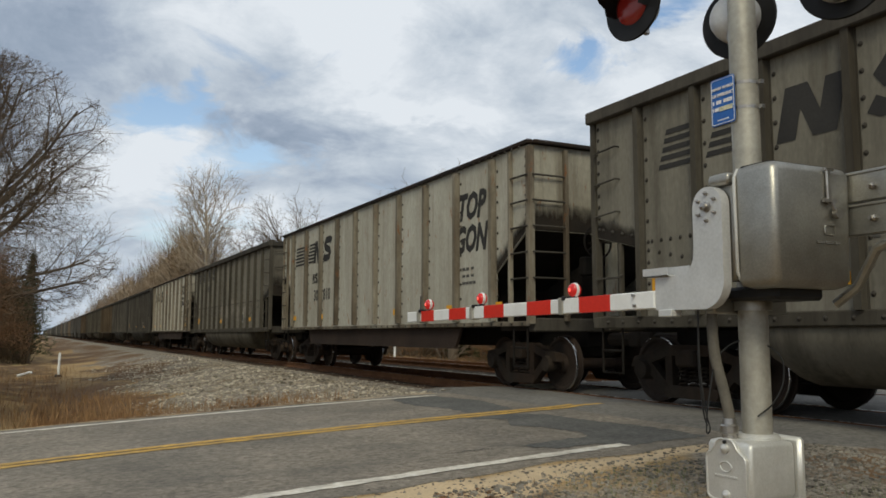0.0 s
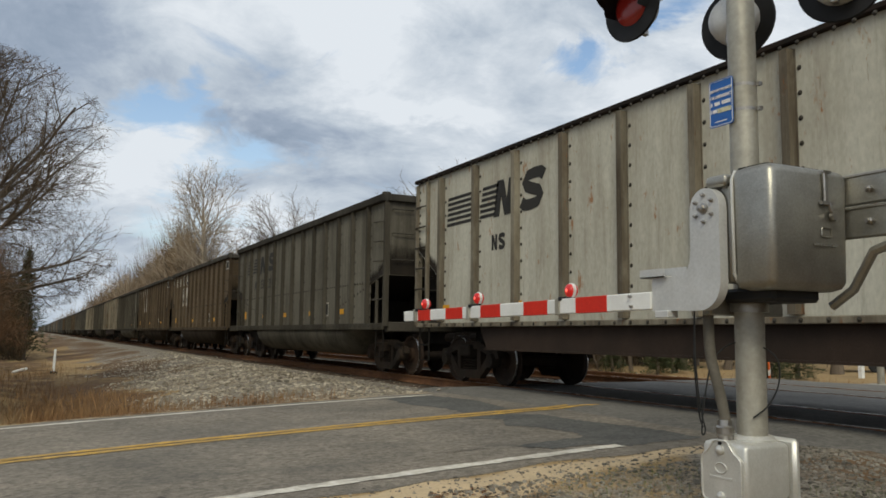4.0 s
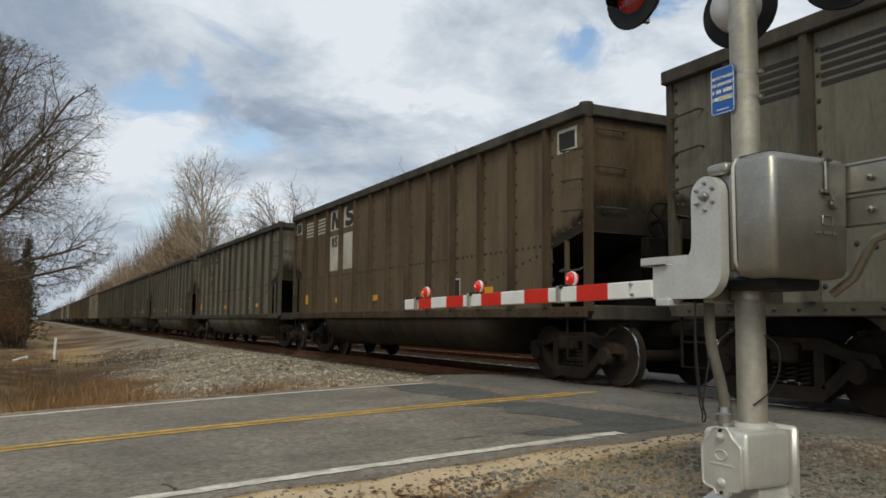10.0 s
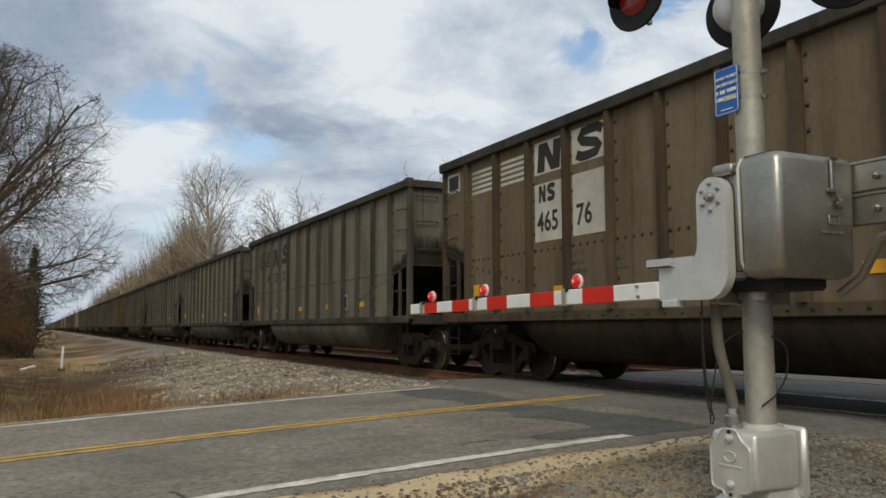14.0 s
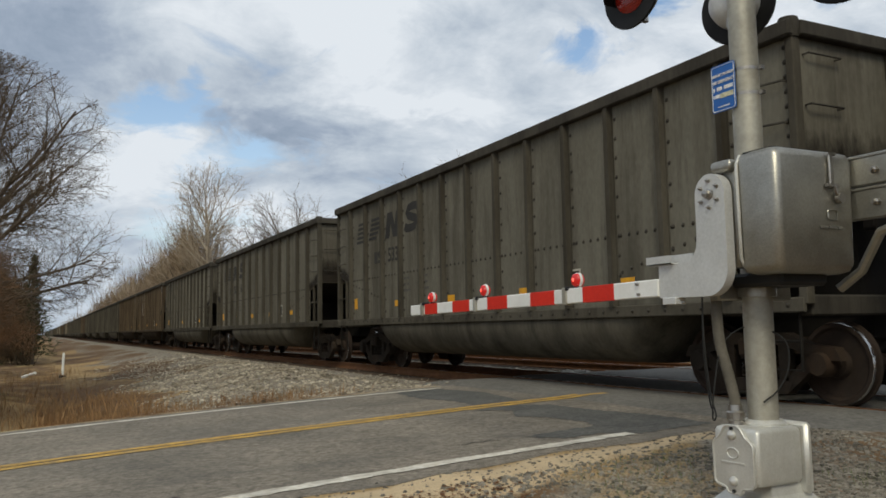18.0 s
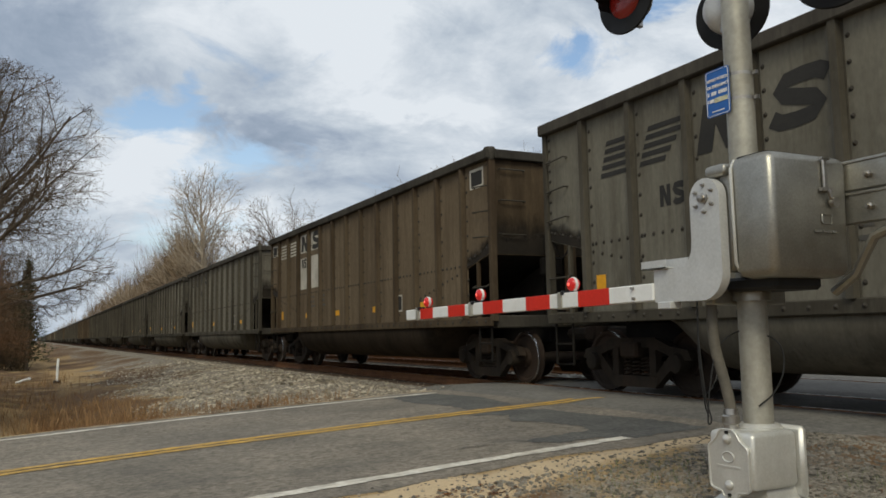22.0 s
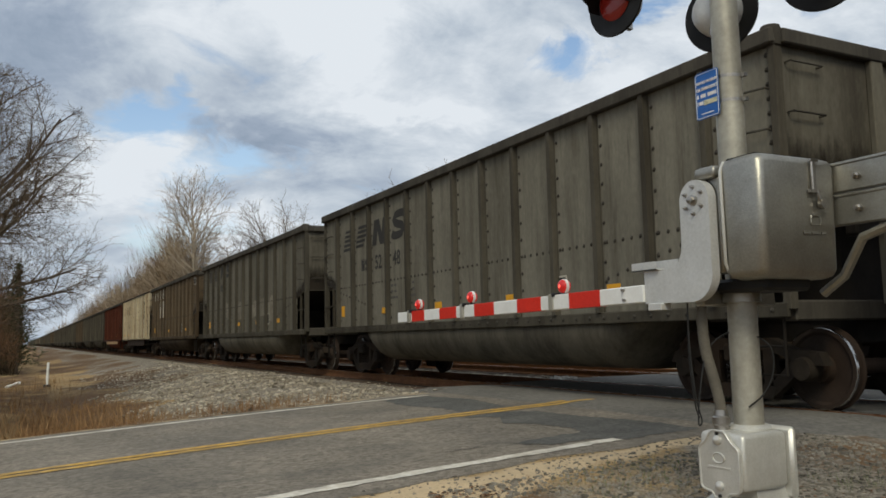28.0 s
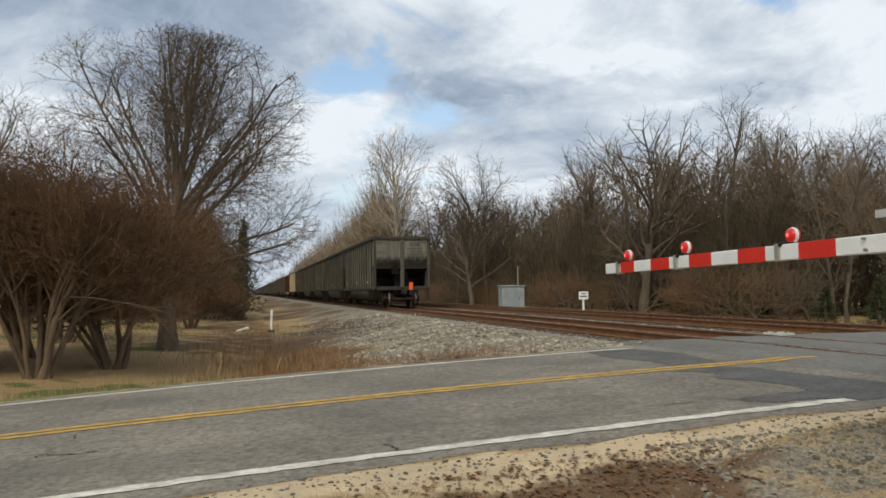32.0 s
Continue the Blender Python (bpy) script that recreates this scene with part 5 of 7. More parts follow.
        rim.box(*sorted((s * (SIDE - .04), s * (SIDE + over))), -HALF - .05, HALF + .05, TOP - deep, TOP, bevel=0.015)
        rim.box(-SIDE + .04, SIDE - .04, *sorted((s * (HALF - .06), s * (HALF + .10))), TOP - deep, TOP - .005, bevel=0.015)
    part("top_rim", rim, M["rim"] if tub else M["rim_black"], w, "coal-blackened top chord")
    for s in (-1, 1) if tub else ():
        caps = Build().turned([(.10, TOP - .18), (.12, TOP - .02), (.10, TOP + .04), (0, TOP + .05)], (s * (SIDE - .01), -HALF + .04, 0), "z", 10)
        part("corner_cap", caps, M["rim"], w, "", 40)
    # inside: a load-stained floor
    part("floor_pan", Build().box(-SIDE + .03, SIDE - .03, -HALF + (5.1 if tub else 2.8), HALF - (5.1 if tub else 2.8), SILL - .04, SILL + .02), M["coal"], w, "coal-dusted floor")
    # ribs
    n = 13 if tub else 10
    first, step = (1.0, (2 * HALF - 2.0) / 12) if tub else (1.14, (2 * HALF - 2.28) / 9)
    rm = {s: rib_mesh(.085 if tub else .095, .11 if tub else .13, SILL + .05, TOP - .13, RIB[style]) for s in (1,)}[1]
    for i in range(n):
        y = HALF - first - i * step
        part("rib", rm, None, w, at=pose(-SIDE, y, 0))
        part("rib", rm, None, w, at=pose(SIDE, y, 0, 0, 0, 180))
    rv = Build()
    pts = []
    for i in range(n):
        y = HALF - first - i * step - (.115 if tub else .125)
        pts += [(-SIDE - .002, y, z, -1) for z in np.arange(SILL + .2, TOP - .2, .27)]
    if tub:
        pts += [(-SIDE - .002, y, 2.13, -1) for y in np.arange(-HALF + 1.05, HALF - .95, .17)]
        for s in (-1, 1):
            pts += [(-SIDE - .002, s * (HALF - 1.12 - i * .2), 2.02 - i * .043, -1) for i in range(11)]
            pts += [(-SIDE - .004, s * (HALF - .2 - i * .2), 2.38 - i * .045, -1) for i in range(4)]
        pts += [(-SIDE - .052, y, SILL - .02, -1) for y in np.arange(-HALF + .2, HALF - .1, .31)]
    else:
        pts += [(-SIDE - .072, y, TOP - .10, -1) for y in np.arange(-HALF + .2, HALF - .1, .22)]
        pts += [(-SIDE - .031, y, SILL - .01, -1) for y in np.arange(-HALF + .2, HALF - .1, .33)]
    for s in (-1, 1):
        pts += [(-SIDE - .002, s * (HALF - .11), z, -1) for z in np.arange(2.4, TOP - .2, .16)]
    rivet_line(rv, pts)
    tagged(part("rivets", rv, M["rivet"], w), kind="stuff")
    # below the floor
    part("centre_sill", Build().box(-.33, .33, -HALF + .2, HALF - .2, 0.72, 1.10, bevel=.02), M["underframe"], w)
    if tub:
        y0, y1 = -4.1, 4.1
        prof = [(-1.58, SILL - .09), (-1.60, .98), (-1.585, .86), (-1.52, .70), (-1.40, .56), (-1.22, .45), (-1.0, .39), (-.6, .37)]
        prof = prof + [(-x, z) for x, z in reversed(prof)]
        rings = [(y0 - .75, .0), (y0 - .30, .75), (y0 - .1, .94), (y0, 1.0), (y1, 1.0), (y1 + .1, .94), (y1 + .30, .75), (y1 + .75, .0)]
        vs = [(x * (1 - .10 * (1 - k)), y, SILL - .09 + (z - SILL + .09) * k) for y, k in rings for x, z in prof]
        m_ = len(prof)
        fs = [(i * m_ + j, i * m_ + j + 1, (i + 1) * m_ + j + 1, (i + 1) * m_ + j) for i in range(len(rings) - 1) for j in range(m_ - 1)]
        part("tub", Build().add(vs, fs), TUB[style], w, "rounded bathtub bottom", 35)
    else:
        for s in (-1, 1):
            part("side_girder", Build().plate([(-4.5, .70), (4.5, .70), (4.75, 1.07), (-4.75, 1.07)], s * 1.53, s * 1.47).plate([(-4.5, .67), (4.5, .67), (4.5, .70), (-4.5, .70)], s * 1.57, s * 1.40), M["girder"], w, "rust-brown side girder")
        part("cross_bearers", Build().box(-1.3, 1.3, -.1, .1, .8, 1.04).box(-1.3, 1.3, -2.6, -2.4, .8, 1.04).box(-1.3, 1.3, 2.4, 2.6, .8, 1.04), M["underframe"], w)
    for s in (-1, 1):
        bogie(w, s * 6.02)
    # reflectors along the sill
    for i, y in enumerate((1.45, 4.0, 6.6, 9.2, 11.8, 13.6)):
        part("reflector", MARK["reflector_tall" if i in (0, 5) and tub else "reflector"], None, w, "yellow reflective patch", at=on_side(None, y, 1.42 if tub else 1.36))
    part("stencil_frame", MARK["tag_frame"], None, w, at=on_side(None, 10.6, 1.42))
    part("stencil_panel", MARK["tag_panel"], None, w, at=on_side(None, 10.6, 1.42, -SIDE - .007))
    tagged(part("stencil_block", MARK["small_fine"], None, w, at=on_side(None, 4.35 if tub else 12.45, 1.72 if tub else 1.85)), kind="stuff")
    if tub:
        tagged(part("stencil_block", MARK["small_fine"], None, w, at=on_side(None, 5.25, 1.72)), kind="stuff")
    return w


def dress(w, scheme, number=None):
    """Painted markings on the west side."""
    def put(name, mesh, back, z, lift=.004, label=""):
        return part(name, mesh, None, w, label, at=on_side(None, back, z, -SIDE - lift))
    k = M["marking_black"]
    if scheme == "emblem":
        put("stripe_emblem", MARK["bars_a"], 1.62, 3.02)
        put("stripe_emblem", MARK["bars_b"], 2.44, 3.03)
        put("emblem_letter", MARK["n"], 3.47, 2.97)
        put("emblem_letter", MARK["s"], 4.53, 3.0)
        put("reporting_letter", MARK["mark_n"], 2.80, 2.45)
        put("reporting_letter", MARK["mark_s"], 3.04, 2.45)
        z = 2.44
    elif scheme == "spaced":
        put("stripe_emblem", MARK["bars_k"], 1.44, 3.35)
        put("stripe_emblem", MARK["bars_k"], 2.46, 3.35)
        put("emblem_letter", MARK["n_up"], 3.62, 3.36)
        put("emblem_letter", MARK["s_up"], 4.60, 3.36)
        put("reporting_letter", MARK["mark_n"], 3.62, 2.85)
        put("reporting_letter", MARK["mark_s"], 3.86, 2.85)
        z = 2.42
    elif scheme == "boxed":
        put("window_mark", MARK["window"], 0.42, 3.49)
        put("window_mark", MARK["window_in"], 0.42, 3.49, .007)
        put("window_mark", MARK["window"], 14.0, 3.49)
        put("window_mark", MARK["window_in"], 14.0, 3.49, .007)
        put("stripe_emblem", MARK["bars_w"], 1.41, 3.33)
        put("stripe_emblem", MARK["bars_w"], 2.44, 3.33)
        for b_ in (3.50, 4.52):
            put("panel", MARK["panel_a"], b_, 3.33)
            put("panel", MARK["panel_b"], b_, 2.26)
        put("emblem_letter", MARK["n_up"], 3.58, 3.36, .007)
        put("emblem_letter", MARK["s_up"], 4.60, 3.36, .007)
        put("reporting_letter", MARK["mark_n"], 3.62, 2.88, .007)
        put("reporting_letter", MARK["mark_s"], 3.86, 2.88, .007)
        z = 2.42
    elif scheme == "cream":
        put("stripe_emblem", bars_shape(0.98, 0.55, 6, 0.05, k, 0.42), 1.60, 2.98)
        put("stripe_emblem", bars_shape(0.60, 0.55, 6, 0.12, k, 0.42, .06), 2.87, 2.98)
        put("emblem_letter", letter_n(.58, .62, .12, k), 3.36, 2.95)
        put("emblem_letter", letter_s(.66, .64, .12, k), 4.20, 2.95)
        put("reporting_letter", MARK["mark_n"], 3.30, 2.38)
        put("reporting_letter", MARK["mark_s"], 3.54, 2.38)
        put("lettering", lettering("TOP", .66, k, .80, .28, .045), 12.24, 3.06, label="black stencilled words")
        put("lettering", lettering("GON", .66, k, .76, .28, .045), 12.16, 2.46, label="black stencilled words")
        z = 1.88
    else:
        c = M["marking_white"]
        put("emblem", flat_shape([[(0, 0), (.95, 0), (.95, .12), (0, .12)], [(.12, .12), (.28, .12), (.28, .42), (.12, .42)]], c), .33, 2.98)
        ring = [(.55 + .42 * math.cos(a), .30 + .42 * math.sin(a)) for a in np.linspace(0, math.pi, 13)]
        inner = [(.55 + .28 * math.cos(a), .30 + .28 * math.sin(a)) for a in np.linspace(math.pi, 0, 13)]
        put("emblem", flat_shape([ring + inner], c), .33, 3.02)
        put("name_bar", flat_shape([[(0, 0), (.92, 0), (.92, .13), (0, .13)]], c), .36, 3.74)
        put("lettering_bar", flat_shape([[(0, 0), (.42, 0), (.42, .3), (0, .3)]], M["marking_grey"]), 2.56, 2.82)
        board = put("notice", flat_shape([[(0, 0), (.6, 0), (.6, .52), (0, .52)]], M["notice"]), 7.85, 3.40, label="tan stencilled panel")
        put("notice_bar", flat_shape([[(.05, .26), (.55, .26), (.55, .44), (.05, .44)]], PAINT["red"]), 7.85, 3.40, .007)
        put("notice_bar", flat_shape([[(.08, .06), (.52, .06), (.52, .16), (.08, .16)]], PAINT["red"]), 7.85, 3.40, .007)
        # tan strip painted for the sun glint on the tub's upper curve
        put("pale_band", Build().box(0, 9.6, 0, .24, -.002, .006).mesh("pale_band", M["notice"]), 2.75, .775, .012)
        z = 2.18
    if number:
        c = M["marking_white"] if scheme == "red" else k
        a, b_ = number
        size = .44
        if scheme == "red":
            put("number", lettering(a[:2], size, c), 1.55, z)
            put("number", lettering(a[2:], size, c), 2.58, z)
            put("number", lettering(b_, size, c), 3.50, z)
        elif scheme == "boxed":
            put("number", lettering(a, size, c, .9), 3.56, z, .007)
            put("number", lettering(b_, size, c, .9), 4.60, z, .007)
        elif scheme == "cream":
            put("number", lettering(a, size, c, .9), 3.42, z)
            put("number", lettering(b_, size, c, .9), 4.28, z)
        else:
            put("number", lettering(a, size, c, .9), 3.62, z)
            put("number", lettering(b_, size, c, .9), 4.62, z)
    return w


M["overpaint"] = wagon_paint("overpaint", (0.27, 0.245, 0.20), (0.17, 0.155, 0.125), (0.10, 0.088, 0.068), .7)
M["notice"] = material("notice", (0.50, 0.34, 0.20), (0.40, 0.26, 0.14), 2, 0.8, bump=0.05, stain=(0.2, 0.1, 0.05), stain_amount=0.5)

# the train, from the wagons ahead to the last one: style, markings, number
CONSIST = {
    -1: ("tan", "cream", ("30", "810")), -3: ("tan", "cream", None), 0: ("grey", "emblem", None),
    1: ("brown", "boxed", None), 2: ("brown", "boxed", ("466", "14")), 3: ("grey", "emblem", ("531", "29")), 4: ("tan", "cream", None),
    5: ("grey", "spaced", None), 6: ("grey", "emblem", ("530", "24")), 7: ("grey", "spaced", None), 8: ("grey", "emblem", ("531", "14")),
    9: ("grey", "spaced", ("483", "")), 10: ("brown", "boxed", None), 11: ("grey", "spaced", ("49", "75")), 12: ("grey", "spaced", None),
    13: ("grey", "spaced", None), 14: ("grey", "emblem", ("522", "27")), 15: ("brown", "boxed", ("465", "76")), 16: ("brown", "boxed", None),
    17: ("grey", "spaced", None), 18: ("grey", "emblem", ("509", "16")), 19: ("grey", "emblem", ("533", "")), 20: ("grey", "emblem", ("527", "41")),
    21: ("grey", "spaced", None), 22: ("grey", "spaced", None), 23: ("brown", "boxed", None), 24: ("grey", "emblem", None),
    25: ("grey", "emblem", ("508", "53")), 26: ("red", "red", ("5078", "40")), 27: ("cream", "cream", ("41", "449")), 28: ("brown", "boxed", None),
    29: ("grey", "spaced", None), 30: ("grey", "emblem", ("52", "48")), 31: ("grey", "spaced", ("480", "14")), 32: ("grey", "emblem", ("51", "122")),
    -2: ("grey", "spaced", None), -4: ("dark", None, None), -5: ("dark", None, None), -6: ("brown", None, None), -7: ("grey", None, None),
}
FRONT = 9.21   # leading edge of wagon 0 at the start
WAGONS = []


def train():
    templates = {}
    for key in ("grey", "dark", "brown", "cream", "tan", "red"):
        templates[key] = wagon(key, "flat" if key in ("cream", "tan") else "tub")
    used = set()
    for k in range(-9, 33):
        style, scheme, number = CONSIST.get(k, (("grey", "dark", "grey", "brown")[k % 4], None, None))
        if style in used:
            w = copy_thing(templates[style], Matrix())
            for o in [o for o in w.children if o.name.split(".")[0] in DRESS]:
                bpy.data.objects.remove(o)
        else:
            w = templates[style]
            used.add(style)
        WAGONS.append((k, w, scheme, number))
    for k, w, scheme, number in WAGONS:
        if scheme:
            dress(w, scheme, number)
    # faded pale overpaint between the ribs
    rnd = random.Random(2)
    for k, w, _, _ in WAGONS:
        if k in (-2, 29, 32):
            for i in range(3, 11):
                b0 = 1.27 + i * (2 * HALF - 2.0) / 12 + .14
                if rnd.random() < .8:
                    z0, hgt = rnd.uniform(1.45, 1.7), rnd.uniform(.35, .8)
                    o = [(0, 0), (.75, rnd.uniform(-.05, .1)), (.75, hgt), (.4, hgt + rnd.uniform(-.15, .1)), (0, hgt * rnd.uniform(.7, 1.1))]
                    part("overpaint", flat_shape([o], M["overpaint"]), None, w, "faded pale overpainted patch", at=on_side(None, b0, z0, -SIDE - .003))
    last = [w for k, w, _, _ in WAGONS if k == 32][0]
    eot = part("end_marker", Build().box(.30, .52, -HALF - .62, -HALF - .50, .98, 1.42, bevel=.02), M["orange_glow"], last, "orange end-of-train marker on the coupler")
    part("marker_case", Build().box(.32, .50, -HALF - .60, -HALF - .48, .70, .98, bevel=.02).tube([(.41, -HALF - .54, 1.42), (.41, -HALF - .54, 1.52)], .03, 8), M["steel_dark"], eot)
    # no wagon follows the last end, so it keeps the plain, unshaded paint
    for o in last.children:
        if o.name.split(".")[0] == "end_sheet":
            o.data = o.data.copy()
            o.data.materials[0] = PAINT["grey"]
    rear = Matrix(((1, 0, 0, .45), (0, 0, 1, -HALF - .004), (0, 1, 0, 3.55), (0, 0, 0, 1)))
    part("number", lettering("51122", .26, M["marking_black"], .9), None, last, at=rear)
    for i, wd in enumerate((.95, .7, 1.0, 1.1)):
        part("stencil_line", flat_shape([[(0, 0), (wd, 0), (wd, .06), (0, .06)]], M["marking_grey"]), None, last, at=rear @ pose(.35 - wd / 2, -.20 - .16 * i, 0))
    # wagons that stay far ahead: body, rim and trucks only
    far = {}
    for style in ("grey", "dark", "brown", "cream"):
        f = thing("coal_wagon", "distant %s coal gondola far ahead in the train" % {"grey": "grey", "dark": "dark-grey", "brown": "brown", "cream": "cream"}[style], "railway wagon", group="wagons of the coal train")
        part("body", Build().box(-SIDE, SIDE, -HALF, HALF, SILL, TOP - .1, bevel=.03).box(-1.5, 1.5, -4.4, 4.4, .45, SILL), PAINT[style], f)
        part("top_rim", Build().box(-SIDE - .1, SIDE + .1, -HALF - .05, HALF + .05, TOP - .1, TOP + .02, bevel=.02), M["rim"], f)
        for s in (-1, 1):
            part("bogie", Build().box(-1.1, 1.1, s * 6.02 - 1.1, s * 6.02 + 1.1, 0.0, .85, bevel=.15), M["bogie"], f)
        far[style] = f
    first = set()
    rnd = random.Random(5)
    for k in range(-58, -9):
        style = rnd.choice(("grey", "dark", "dark", "brown", "grey", "cream") if k % 7 == 0 else ("grey", "dark", "dark", "brown"))
        if style in first:
            w = copy_thing(far[style], Matrix())
        else:
            w, _ = far[style], first.add(style)
        WAGONS.append((k, w, None, None))
    for style, f in far.items():
        if style not in first:
            for o in list(f.children):
                bpy.data.objects.remove(o)
            bpy.data.objects.remove(f)


DRESS = {"stripe_emblem", "emblem_letter", "reporting_letter", "lettering_bar", "number", "panel", "window_mark", "lettering", "emblem", "name_bar", "notice", "notice_bar", "pale_band", "overpaint"}
train()


SPEED = 17.72


def motions():
    bird_motion()
    base = FRONT - 7.45
    for k, w, _, _ in WAGONS:
        y = base - PITCH * k
        walk(w, [(t, pose(TRACKS[0], y + d, 0)) for t, d in RUN])
    # all wheelsets turn alike, so they share two actions: leading and trailing axle of a truck
    sets = [[], []]
    for _, w, _, _ in WAGONS:
        for b in w.children:
            for o in b.children:
                if o.name.split(".")[0] == "wheelset":
                    sets[0 if o.matrix_basis.translation.y < 0 else 1].append(o)
    for group, y in zip(sets, (-0.89, 0.89)):
        rows = []
        for i in range(32 * FPS + 1):
            t = i / FPS
            rows.append((t, pose(0, y, 0.457) @ Matrix.Rotation(-run_at(t) / 0.457, 4, "X")))
        walk(group[0], rows)
        src = group[0].animation_data
        for o in group[1:]:
            o.rotation_mode = "QUATERNION"
            ad = o.animation_data_create()
            ad.action = src.action
            ad.action_slot = src.action_slot


RUN = [(t, SPEED * t + e) for t, e in ((0.0, .22), (1.0, .09), (2.0, -.02), (3.0, -.11), (6.0, -.08), (7.0, -.31), (8.0, -.58), (9.0, -.61), (10.0, -.60), (11.0, -.57), (12.0, -.41), (13.0, -.34),
                                       (14.0, -.33), (17.0, -.26), (19.0, -.30), (21.0, -.19), (22.0, -.20), (23.0, -.09), (24.0, .25), (25.0, .48), (28.0, .50), (29.0, .69), (30.0, 1.04), (31.0, 1.84), (32.0, 2.54))]


def run_at(t):
    return float(np.interp(t, [r[0] for r in RUN], [r[1] for r in RUN]))

# ---- crossing signal with its gate ----
MAST = (4.02, 3.66)


def rounded(outline, r, n=4):
    """Rounds the corners of a closed outline."""
    out = []
    m = len(outline)
    for i in range(m):
        p, a, b = Vector(outline[i]), Vector(outline[i - 1]), Vector(outline[(i + 1) % m])
        u, w = (a - p).normalized(), (b - p).normalized()
        k = min(r, (a - p).length * .48, (b - p).length * .48)
        s, e = p + u * k, p + w * k
        for j in range(n + 1):
            t = j / n
            q = s * (1 - t) ** 2 + p * 2 * t * (1 - t) + e * t * t
            out.append((q.x, q.y))
    return out


def case_mesh(x0, x1, y0, y1, z0, z1, r, mat, taper=0.0):
    """A cast case with generous radii."""
    rings = []
    for k, (z, g) in enumerate(((z0, r), (z0 + r * .3, r * .3), (z0 + r, 0), (z1 - r, 0), (z1 - r * .3, r * .3), (z1, r))):
        tt = taper * (1 - (z - z0) / (z1 - z0))
        o = rounded([(x0 + g + tt, y0 + g + tt), (x1 - g - tt, y0 + g + tt), (x1 - g - tt, y1 - g), (x0 + g + tt, y1 - g)], r)
        rings.append([(x, y, z) for x, y in o])
    n = len(rings[0])
    vs = [p for q in rings for p in q]
    fs = [(i * n + j, i * n + (j + 1) % n, (i + 1) * n + (j + 1) % n, (i + 1) * n + j) for i in range(5) for j in range(n)] + [tuple(range(n)), tuple(range(5 * n, 6 * n))]
    return Build().add(vs, fs)


def light_unit(parent, at, label, lit=False):
    """Flasher: round background, housing behind, lens and hood in front; faces its own -x."""
    b = part("signal_light", Build().turned([(0.0, .02), (.10, .02), (.255, .012), (.262, .0), (.255, -.012), (.10, -.012), (0.0, -.012)], (0, 0, 0), "x", 36), M["black"], parent, label, 40, at)
    part("housing", Build().turned([(.165, .02), (.165, .06), (.155, .12), (.11, .17), (.04, .19), (0, .19)], (0, 0, 0), "x", 28), M["aluminium_paint"], b, "silver lamp housing", 40)
    part("latch", Build().box(.10, .16, -.02, .02, -.19, -.12, bevel=.006), M["bolt"], b)
    part("lens", Build().turned([(.145, -.014), (.13, -.03), (.08, -.045), (0, -.05)], (0, 0, 0), "x", 28), M["lens_red"], b, "red lens", 60)
    hood = Build()
    n = 22
    vs, fs = [], []
    for i in range(n + 1):
        a = math.radians(-20 + 220 * i / n)
        ln = .12 + .20 * max(0.0, math.sin(a)) ** .7
        for r in (.158, .165):
            vs += [(-.012, r * math.cos(a), r * math.sin(a)), (-ln, r * 1.02 * math.cos(a), r * 1.02 * math.sin(a))]
        if i:
            p, q = 4 * (i - 1), 4 * i
            fs += [(p, q, q + 1, p + 1), (p + 2, p + 3, q + 3, q + 2), (p + 1, q + 1, q + 3, p + 3)]
    part("hood", hood.add(vs, fs), M["black"], b, "black lamp hood", 40)
    return b


